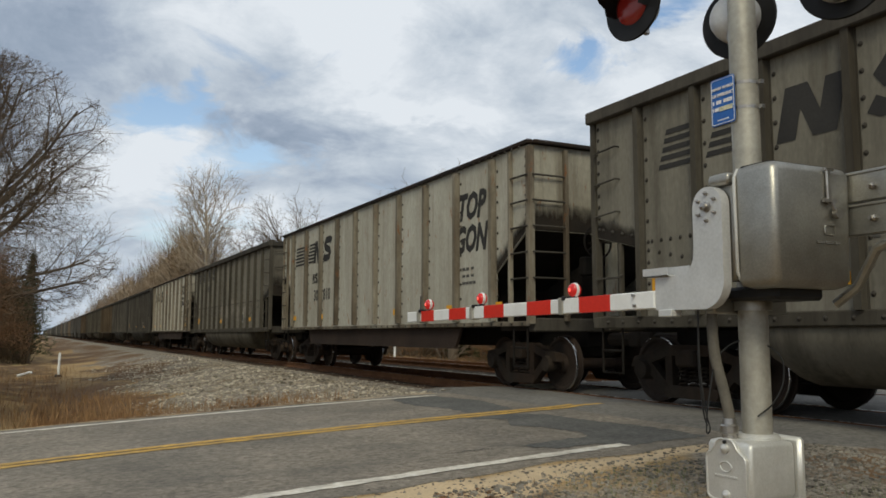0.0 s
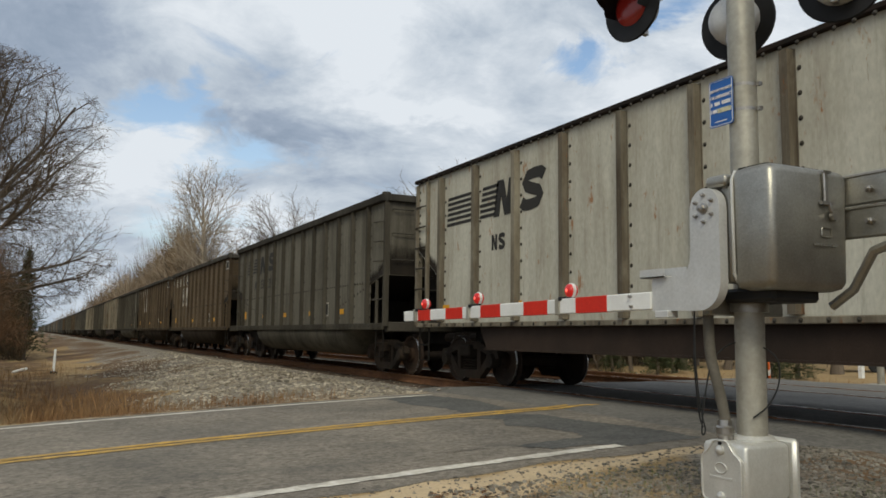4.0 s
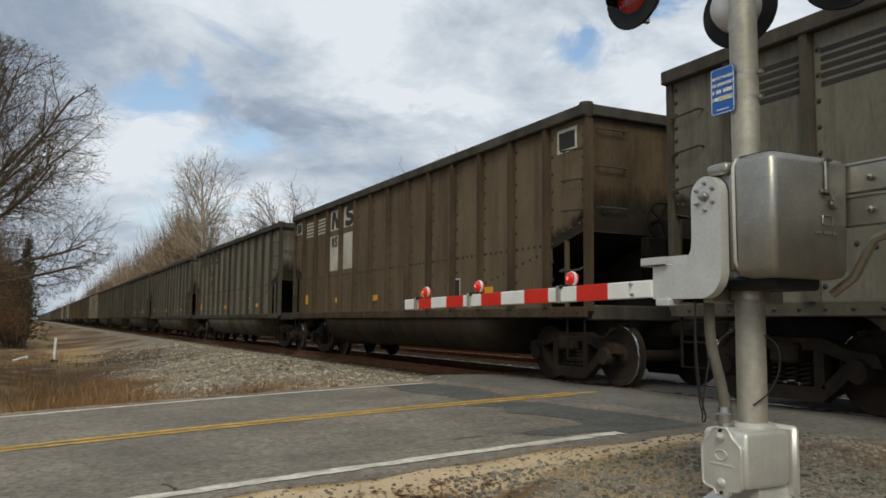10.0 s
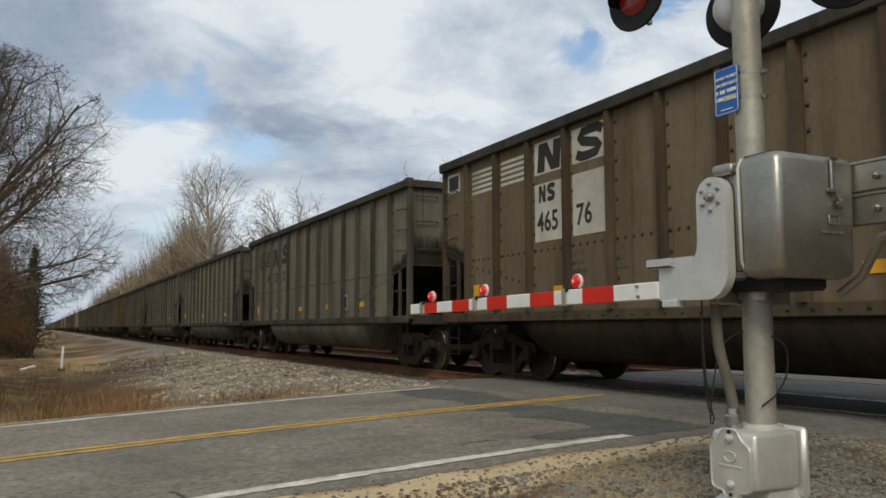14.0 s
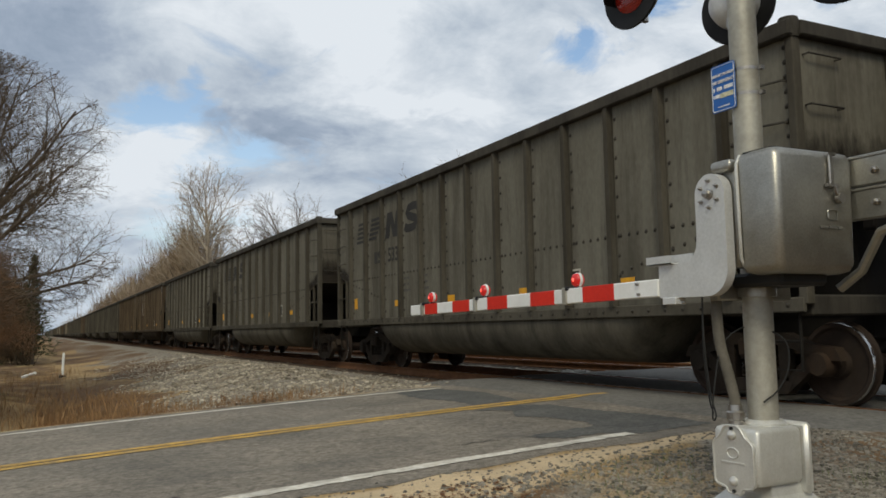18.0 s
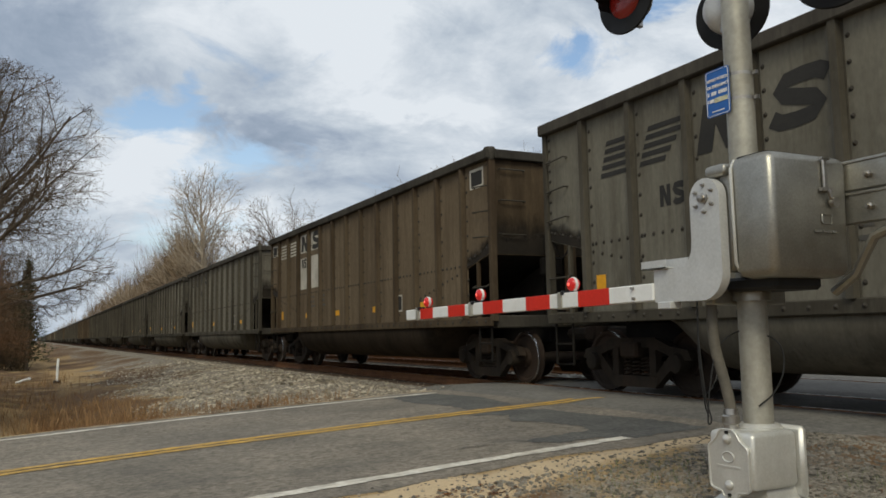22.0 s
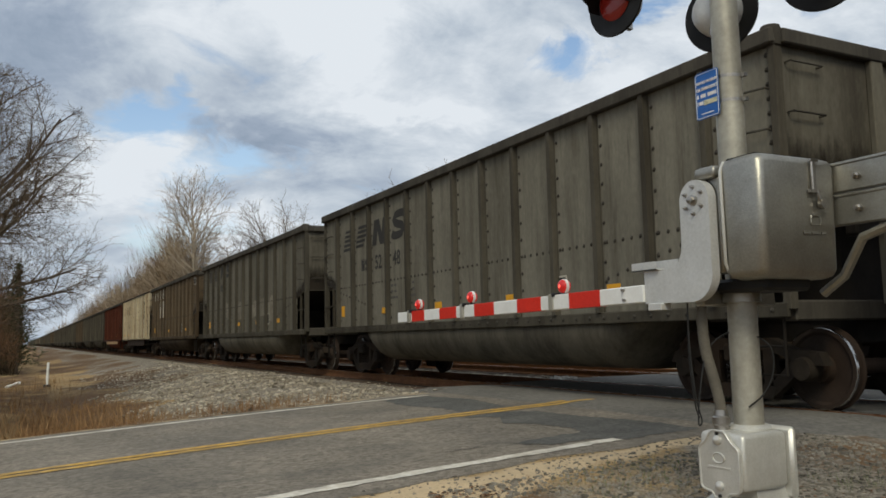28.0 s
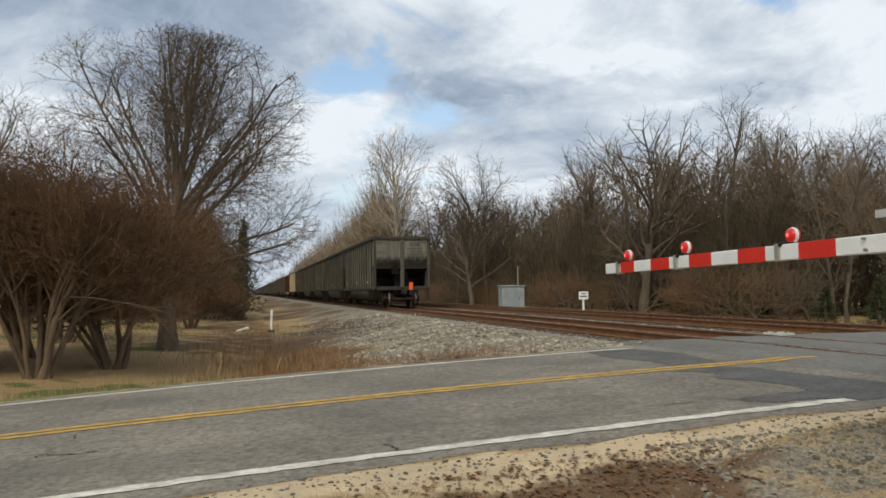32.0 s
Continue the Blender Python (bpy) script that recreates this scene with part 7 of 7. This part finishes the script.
def shrub(name, label, seed, n_stems, stem_h, lengths, counts, angles, radii, bark, twig, lean=.30, stem_r=.05, wiggle=.10, fork=.35):
    """Many stems from one foot."""
    rnd = random.Random(seed)
    t = thing(name, label, "shrub")
    A, B = [], []
    for i in range(n_stems):
        ang = 2 * math.pi * (i + rnd.random()) / n_stems
        w, a, b = grow(seed * 31 + i, stem_r * rnd.uniform(.7, 1.2), stem_h * rnd.uniform(.85, 1.15), lengths, counts, angles, radii, fork, wiggle, .05, 1, (5, 4, 2, 1, 1))
        k = lean * rnd.uniform(.35, 1.3)
        R = Matrix.Rotation(k, 4, Vector((-math.sin(ang), math.cos(ang), 0)))
        off = Matrix.Translation((math.cos(ang) * .16, math.sin(ang) * .16, 0)) @ R
        w.moved(off)
        part("stem", w, bark, t, "", 50)
        m = np.array(off)
        for src, dst in ((a, A), (b, B)):
            p = src.copy()
            p[:, :3] = src[:, :3] @ m[:3, :3].T + m[:3, 3]
            dst.append(p)
    part("crown", twigs_mesh("crown", np.concatenate(A), np.concatenate(B), twig), None, t, "dense fine twigs")
    return t


def stand(t, x, y, turn=0.0, size=1.0, sink=0.0):
    t.matrix_basis = pose(x, y, float(ground_z(x, y)) - sink, 0, 0, turn) @ Matrix.Diagonal((size, size, size, 1))
    return t


def copy_tree(t, x, y, turn, size, stretch=1.0):
    c = copy_thing(t, Matrix())
    c.matrix_basis = pose(x, y, float(ground_z(x, y)) - .05, 0, 0, turn) @ Matrix.Diagonal((size, size, size * stretch, 1))
    return c


def woods():
    rnd = random.Random(12)
    # the large tree by the road
    big = tree("tree", "large bare spreading tree with a dense fan of branches", 4, M["bark"], M["twig"], trunk_r=.30, trunk_h=4.7, lengths=(5.0, 2.0, 1.1, .60, .34), counts=(30, 10, 7, 4, 2),
               angles=((12, 96), (22, 50), (25, 58), (28, 62), (28, 65)), radii=(.072, .022, .010, .006, .0045), start=.46, wiggle=.055, rise=.012, leaders=6, segs=(6, 7, 4, 2, 1, 1), dome=(5.6, 5.2, 4.3))
    stand(big, -2.46, 26.1, 30, 1.0)
    # crepe myrtles
    kw = dict(stem_h=2.0, lengths=(1.7, 1.05, .62, .36), counts=(8, 7, 7, 4), angles=((20, 62), (22, 62), (25, 70), (25, 70)), radii=(.018, .008, .0052, .0044), bark=M["bark_tan"], twig=M["twig_red"], lean=.30, stem_r=.062, wiggle=.14, fork=.55)
    m1 = shrub("crepe_myrtle", "bare reddish-brown multi-stemmed shrub on the lawn", 3, 9, **kw)
    stand(m1, -4.12, 17.4, 0, 1.16)
    m2 = shrub("crepe_myrtle", "bare reddish-brown multi-stemmed shrub on the lawn", 8, 9, **kw)
    stand(m2, -3.04, 19.5, 0, 1.12)
    copy_tree(m1, -6.4, 18.2, 70, 1.2)
    copy_tree(m2, -2.75, 41.0, 120, 1.0)
    copy_tree(m1, -8.4, 21.5, 200, 1.25)
    copy_tree(m2, -5.4, 23.0, 20, 1.2)
    copy_tree(m2, -6.2, 30.0, 260, 1.2)
    # sycamore and other single trees
    syc = tree("tree", "tall bare pale-barked sycamore behind the tracks", 21, M["bark_pale"], M["twig_pale"], trunk_r=.36, trunk_h=16, lengths=(6.5, 3.2, 1.7, 1.0), counts=(20, 8, 6, 3),
               angles=((28, 55), (22, 55), (25, 60), (25, 60)), radii=(.11, .045, .024, .016), start=.30, wiggle=.10, rise=.06, leaders=3, segs=(7, 5, 4, 2, 2))
    stand(syc, 19.3, 107, 0, 1.0)
    up = tree("tree", "bare upright tree with a fan-shaped crown", 33, M["bark"], M["twig_grey"], trunk_r=.26, trunk_h=8.5, lengths=(5.2, 2.6, 1.4, .8), counts=(17, 8, 5, 3),
              angles=((22, 52), (20, 50), (22, 55), (25, 60)), radii=(.075, .030, .016, .011), start=.35, leaders=3, segs=(6, 5, 2, 1, 1))
    stand(up, 24.3, 80, 0, 1.08)
    thin = tree("tree", "slender bare tree at the wood's edge", 41, M["bark"], M["twig_grey"], trunk_r=.13, trunk_h=9.5, lengths=(2.6, 1.5, .9, .55), counts=(13, 5, 4, 2),
                angles=((20, 45), (22, 50), (25, 60), (25, 60)), radii=(.045, .020, .012, .008), start=.30, leaders=3, segs=(7, 4, 2, 1, 1))
    stand(thin, 27, 42)
    broad = tree("tree", "bare broad-crowned tree at the wood's edge", 52, M["bark"], M["twig"], trunk_r=.26, trunk_h=5.5, lengths=(4.6, 2.4, 1.3, .75), counts=(12, 6, 4, 2),
                 angles=((35, 70), (22, 55), (25, 60), (25, 60)), radii=(.10, .042, .020, .011), start=.35, wiggle=.15, leaders=3, segs=(6, 6, 3, 1, 1))
    stand(broad, 22.6, 43.6, 200, 1.12)
    far = tree("tree", "distant bare tree along the line", 61, M["bark"], M["twig_pale"], trunk_r=.24, trunk_h=9.0, lengths=(4.4, 2.2, 1.3), counts=(15, 6, 4),
               angles=((24, 60), (25, 55), (25, 60)), radii=(.09, .045, .030), start=.35, leaders=3, segs=(5, 3, 2, 1))
    stand(far, 26, 132)
    bkw = dict(stem_h=1.6, lengths=(1.5, 1.0, .65), counts=(6, 5, 4), angles=((20, 55), (25, 65), (25, 65)), radii=(.022, .013, .008), bark=M["bark"], twig=M["twig"], lean=.6, stem_r=.035, wiggle=.16)
    brush = shrub("bush", "tangled brown brush behind the tracks", 14, 4, **bkw)
    stand(brush, 22, 30)
    low = shrub("bush", "low brown thicket under the trees", 19, 4, **dict(bkw, stem_h=1.0, lean=.8, twig=M["twig_red"]))
    stand(low, 21.5, 36)
    green = evergreen("cedar", "dark green young cedar in the brush", 5, 4.6, 1.7, 1000, M["needle"])
    stand(green, 23.5, 33.5, 0, .8)
    pine = evergreen("pine", "dark evergreen at the edge of the thicket", 9, 7.5, 2.1, 1600, M["needle"])
    stand(pine, -0.35, 56, 0, .92)
    # the wood on the east side, thick along the line
    tops = {k.name: max(v.co.z for v in k.children[1].data.vertices) for k in (thin, broad, up)}
    for i in range(52):
        az = 13 + 34 * (i + rnd.random()) / 52
        x = rnd.choice((rnd.uniform(24, 28), rnd.uniform(27, 33), rnd.uniform(31, 42)))
        y = x / math.tan(radians(az))
        if y < 29:
            x, y = x + 14, (x + 14) / math.tan(radians(az))
        slope = np.interp(az, (18, 23, 26, 33, 40), (.112, .130, .178, .188, .175)) * rnd.uniform(.78, 1.04)
        kind = rnd.choice((thin, thin, thin, broad, up))
        copy_tree(kind, x, y, rnd.uniform(0, 360), (slope * math.hypot(x, y) + 1.2) / tops[kind.name])
    for i in range(16):
        az = 14.5 + 11 * (i + rnd.random()) / 16
        y = rnd.uniform(70, 105)
        kind = rnd.choice((thin, broad, thin))
        copy_tree(kind, y * math.tan(radians(az)), y, rnd.uniform(0, 360), (rnd.uniform(.100, .128) * y + 1.2) / tops[kind.name])
    for i in range(60):
        y = 29 + 100 * (i + rnd.random()) / 60
        copy_tree(rnd.choice((brush, low)), rnd.uniform(20.8, 25.5), y, rnd.uniform(0, 360), rnd.uniform(.8, 1.3))
    for i in range(9):
        copy_tree(green, rnd.uniform(22.5, 26), rnd.uniform(27, 44), rnd.uniform(0, 360), rnd.uniform(.35, .75))
    for x, y, k in ((24.5, 21.5, .62), (25.6, 22.6, .55), (26.6, 22.0, .6), (24.0, 27.0, .55), (22.8, 28.5, .5), (23.5, 37.5, .5), (22.6, 40.0, .45), (22.3, 33.0, .42), (23.5, 38.5, .72), (24.2, 42.0, .7), (23.2, 33.6, .62), (25.0, 36.0, .75), (24.6, 45.0, .7), (23.4, 41.0, .66), (25.6, 33.2, .7), (24.4, 39.4, .8), (23.0, 36.2, .55), (24.8, 47.5, .7)):
        copy_tree(green, x, y, rnd.uniform(0, 360), k * 1.15, .6)
    copy_tree(broad, 32.5, 24.8, 40, .95)
    for i in range(44):
        y = 112 + 420 * ((i + rnd.random()) / 44) ** 1.7
        copy_tree(far, rnd.uniform(19, min(32, max(19.5, .165 * y))), y, rnd.uniform(0, 360), rnd.uniform(.92, 1.2) if y < 220 else rnd.uniform(.9, 1.2))
    # west side, beyond the lawn: a dark thicket along the line
    for i in range(30):
        y = 40 + 330 * ((i + rnd.random()) / 30) ** 1.5
        copy_tree(rnd.choice((thin, broad) if y < 80 else (far,)), rnd.uniform(-17, -6.5), y, rnd.uniform(0, 360), rnd.uniform(.7, 1.0))
    for i in range(30):
        y = 38 + 90 * ((i + rnd.random()) / 30) ** 1.3
        copy_tree(rnd.choice((brush, low, brush)), rnd.uniform(-9, -2.6), y + 12, rnd.uniform(0, 360), rnd.uniform(1.0, 1.7))
    for x, y, k in ((-3.1, 62, .9), (-3.4, 75, 1.1), (-4.5, 49, .8), (-4.0, 96, 1.2), (-4.6, 120, 1.3)):
        copy_tree(pine, x, y, rnd.uniform(0, 360), k)
    for x, y, k in ((-3.3, 58, .62), (-4.4, 66, .75), (-3.6, 78, .72), (-6.5, 57, .8)):
        copy_tree(thin, x, y, rnd.uniform(0, 360), k)
    # depth of the wood: a mass of distant stems and twigs
    for name, n, x0, x1, y0, y1, top, seed in (("distant_wood", 24000, 0, 1, 116, 360, 17, 12), ("distant_wood", 34000, -12, -0.25, 54, 150, 9.4, 13), ("distant_wood", 17000, 27, 42, 29, 120, 8.6, 11), ("distant_wood", 9000, 30, 62, 30, 190, 8.0, 3), ("distant_wood", 5000, 46, 75, 2, 40, 7.0, 7), ("distant_wood", 34000, 24, 33, 34, 140, 7.6, 8), ("distant_wood", 6000, 17, 40, 150, 900, 13, 4), ("distant_wood", 9000, -40, -6, 55, 600, 8.5, 5), ("distant_wood", 5000, -70, -14, 22, 60, 7, 6)):
        rng = np.random.default_rng(seed)
        x, y = rng.uniform(x0, x1, n), y0 + (y1 - y0) * rng.random(n) ** 1.5
        if seed == 12:
            x = 19 + np.maximum(.162 * y - 19, .5) * x
        z = ground_z(x, y)
        far = np.clip(np.hypot(x, y) / 60, .6, 6)
        if seed == 13:   # an uneven top, and a drift towards the line
            top = 6.2 + 4.2 * (.5 + .5 * wave(x, y, .31, 4)) * smooth01(-.2, -3.5, x) + 1.2 * wave(x, y, 1.1, 6)
        foot = (rng.random(n) ** 1.3 if seed != 11 else .25 + .6 * rng.random(n)) * top * .75
        p = np.stack([x, y, z + foot - .1], 1)
        d = np.stack([rng.normal(0, .35, n), rng.normal(0, .35, n), np.abs(rng.normal(1, .4, n))], 1)
        ln = (rng.uniform(.12, .35, n) * (top if seed != 11 else 5.0) * (.7 if seed == 13 else 1))[:, None]
        q = p + d * ln
        r0 = ((.022 if seed != 11 else .011) * far * (1.2 - foot / top))[:, None]
        tagged(new(name, twigs_mesh(name, np.hstack([p, r0]), np.hstack([q, r0 * .3]), M["far_wood" if seed in (12, 4) else "underwood"])), "brown mass of distant bare woodland", "woodland", kind="stuff")


woods()

# ---- smaller things ----
def lineside():
    def zg(x, y):
        return float(ground_z(x, y))
    # signal cabinet with its aerial
    x, y = 17.8, 53.9
    g = zg(x, y)
    c = thing("signal_cabinet", "grey metal signal cabinet beside the far track", "cabinet", pose(x, y, g))
    part("body", Build().box(-.8, .8, -.45, .45, .08, 1.78, bevel=.03), M["cabinet"], c)
    part("roof", Build().box(-.86, .86, -.52, .52, 1.78, 1.87, bevel=.02), M["cabinet"], c)
    part("base", Build().box(-.85, .85, -.5, .5, -.3, .08, bevel=.02), M["concrete"], c)
    for sx in (-.42, .42):
        d = part("door", Build().box(sx - .38, sx + .38, -.475, -.45, .2, 1.68, bevel=.008), M["cabinet"], c)
        part("handle", Build().box(sx - .03, sx + .03, -.51, -.475, .85, 1.05, bevel=.008), M["bolt"], d)
    part("aerial", Build().tube([(.62, .3, .3), (.62, .3, 3.2)], .035, 8), M["galvanised"], c, "thin white aerial pole")
    # small white sign on a post
    x, y = 18.0, 41.9
    s = thing("trackside_sign", "small white metal sign on a white post", "sign", pose(x, y, zg(x, y)))
    part("post", Build().box(-.05, .05, -.04, .04, -.3, 1.05, bevel=.008), M["sign_white"], s)
    part("plate", Build().plate(rounded([(-.28, .98), (.28, .98), (.28, 1.42), (-.28, 1.42)], .05), -.06, -.045, "xz"), M["sign_white"], s)
    part("text_bar", Build().box(-.12, .12, -.066, -.061, 1.27, 1.33), M["marking_black"], s)
    part("text_bar", Build().box(-.20, .20, -.066, -.061, 1.12, 1.19), M["marking_black"], s)
    # white marker post on the bank
    x, y = .93, 37.2
    p = thing("marker_post", "slim white marker post on the bank", "post", pose(x, y, zg(x, y), 0, 2, 0))
    part("shaft", Build().tube([(0, 0, -.3), (0, 0, .95), (0, 0, 1.0)], [.05, .05, .03], 10), M["sign_white"], p, "", 40)
    part("foot", Build().box(-.12, .12, -.12, .12, -.2, .10, bevel=.03), M["steel_dark"], p)
    # litter
    x, y = -.3, 37.0
    part_ = thing("plastic_pipe", "length of white plastic pipe lying in the weeds", "pipe", pose(x, y, zg(x, y) + .22, 0, 0, -62))
    part("tube", Build().tube([(-.5, 0, -.08), (.5, 0, .10)], .055, 12), M["sign_white"], part_, "", 40)
    x, y = .50, 17.1
    r = thing("drain_pipe", "weathered grey concrete culvert end in the ditch", "culvert", pose(x, y, zg(x, y), 0, 0, 15))
    part("barrel", Build().turned([(.13, 0), (.13, .5), (.17, .5), (.17, 0), (.13, 0)], (0, 0, .06), "x", 18), M["old_concrete"], r, "", 40)
    part("headwall", Build().box(-.10, 0, -.26, .26, -.3, .16, bevel=.05), M["old_concrete"], r)
    # orange tractor far behind the shrubs
    x, y = -10.6, 84
    t = thing("tractor", "orange tractor parked on the far lawn", "tractor", pose(x, y, zg(x, y), 0, 0, 20))
    part("bonnet", Build().box(-1.5, .1, -.42, .42, .75, 1.35, bevel=.08), M["orange"], t)
    part("cab", Build().box(.1, 1.2, -.6, .6, .8, 1.25, bevel=.06), M["orange"], t)
    part("roof", Build().box(0, 1.35, -.7, .7, 2.05, 2.18, bevel=.05), M["orange"], t)
    for cx_ in (.1, 1.2):
        for cy in (-.6, .6):
            part("roof_post", Build().box(cx_ - .04, cx_ + .04, cy - .04, cy + .04, 1.2, 2.08), M["black"], t)
    for wx, r_, wy in ((.85, .62, .72), (-1.05, .4, .62)):
        for sy in (-1, 1):
            wl = part("wheel", Build().turned([(r_ * .55, -.14), (r_ * .95, -.16), (r_, -.1), (r_, .1), (r_ * .95, .16), (r_ * .55, .14)], (wx, sy * wy, r_), "y", 20), M["rubber"], t, "", 40)
            part("rim", Build().turned([(0, -.06), (r_ * .55, -.12), (r_ * .55, .12), (0, .06)], (wx, sy * wy, r_), "y", 16), M["lamp_white"], wl, "", 40)
    # pale shed far behind the lawn
    x, y = -26, 92
    h = thing("shed", "pale distant shed behind the lawn", "shed", pose(x, y, zg(x, y)))
    part("wall", Build().box(-4, 4, -2.5, 2.5, -.3, 2.3), M["sign_white"], h)
    part("roof", Build().plate([(-2.8, 2.25), (2.8, 2.25), (0, 3.4)], -4.3, 4.3, "yz"), M["cabinet"], h)
    # leaning orange board, white cross-topped post and trailer across the tracks
    x, y = 18.7, 16.4
    b = thing("warning_board", "orange-and-white striped board leaning by the far road edge", "barrier board", pose(x, y, zg(x, y), 0, -20, 35))
    part("board", Build().box(-.10, .10, -.02, .02, -.1, 1.0, bevel=.01), M["orange"], b)
    part("stripe", Build().box(-.101, .101, -.022, .022, .62, .78), M["sign_white"], b)
    x, y = 30.3, 22.0
    w = thing("white_post", "white wooden post with a short cross bar", "post", pose(x, y, zg(x, y)))
    part("upright", Build().box(-.09, .09, -.09, .09, -.3, 1.5, bevel=.01), M["sign_white"], w)
    part("cross_bar", Build().box(-.36, .36, -.06, .06, 1.22, 1.34, bevel=.01), M["sign_white"], w)
    x, y = 37.8, 25.8
    tr = thing("flat_trailer", "dark flat trailer parked in the far yard", "trailer", pose(x, y, zg(x, y), 0, 0, -40))
    part("deck", Build().box(-2.6, 2.6, -1.0, 1.0, .55, .72, bevel=.02), M["steel_dark"], tr)
    part("tarpaulin", Build().box(-.2, 2.5, -.95, .95, .72, 1.9, bevel=.15), M["black"], tr, "dark covered load")
    for wx in (-1.0, -.3):
        wl = part("wheel", Build().turned([(.16, -.1), (.30, -.1), (.32, 0), (.30, .1), (.16, .1)], (wx, -.98, .32), "y", 16), M["rubber"], tr, "", 40)
        part("rim", Build().turned([(0, -.05), (.17, -.10), (.17, .1), (0, .05)], (wx, -.98, .32), "y", 12), M["lamp_white"], wl, "", 40)
    # stones heaped beside the crossing between the two tracks
    rnd = random.Random(8)
    for i in range(7):
        x, y = 10.75 + rnd.uniform(-.35, .35), 14.4 + rnd.uniform(-.6, .6)
        st = Build().turned([(0, -.06), (.13, -.04), (.17, .04), (.10, .12), (0, .14)], (0, 0, 0), "z", 7)
        st.v = [(vx * rnd.uniform(.8, 1.3), vy * rnd.uniform(.8, 1.3), vz * rnd.uniform(.8, 1.2)) for vx, vy, vz in st.v]
        ob = new("rubble_stone", st.mesh("rubble_stone", M["concrete"]))
        ob.matrix_basis = pose(x, y, -.19, 0, 0, rnd.uniform(0, 360))
        tagged(ob, "broken grey lump of asphalt beside the crossing", "rubble", "rubble at the crossing")


M["old_concrete"] = material("old_concrete", (0.17, 0.16, 0.15), (0.10, 0.095, 0.09), 4, 0.95, bump=0.5)
M["cabinet"] = material("cabinet", (0.33, 0.36, 0.38), (0.26, 0.285, 0.30), 2, 0.6, bump=0.05, stain=(0.2, 0.2, 0.19), stain_amount=0.4)
lineside()


def bird():
    """A small dark bird that crosses the sky above the train."""
    b = thing("bird", "small dark bird flying above the train", "bird")
    part("body", Build().tube([(0, -.12, 0), (0, -.05, .01), (0, .04, .01), (0, .12, 0), (0, .20, -.01)], [.004, .04, .045, .03, .004], 8), M["feather"], b, "", 50)
    part("tail", Build().plate([(-.012, -.10), (.012, -.10), (.045, -.24), (-.045, -.24)], -.004, .004, "xy"), M["feather"], b)
    wing = [(0, .05), (.14, .07), (.30, -.02), (.15, -.05), (0, -.05)]
    for s in (-1, 1):
        part("wing", Build().plate([(u * s, w) for u, w in wing], -.005, .005, "xy"), M["feather"], b, "", None, pose(s * .03, 0, .01))
    return b


M["feather"] = material("feather", (0.03, 0.027, 0.025), (0.02, 0.018, 0.017), 5, 0.8)
BIRD = bird()


def bird_motion():
    rows = []
    for i in range(0, 97):
        t = i / 3
        u = t - 9.2
        x, z = 20.8 - 4.7 * u, 11.63 + 2.4 * u if u > -3 else 4.43
        z = max(min(z, 30.0), 9.0)
        rows.append((t, pose(x, 22.0, z, 12, 0, 90)))
    walk(BIRD, rows)
    for k, w in enumerate(o for o in BIRD.children if o.name.split(".")[0] == "wing"):
        s = -1 if k == 0 else 1
        walk(w, [(i / 15, pose(s * .03, 0, .01) @ Matrix.Rotation(-s * radians(12 + 38 * math.sin(2.3 * i)), 4, "Y")) for i in range(0, 32 * 15 + 1)])

motions()
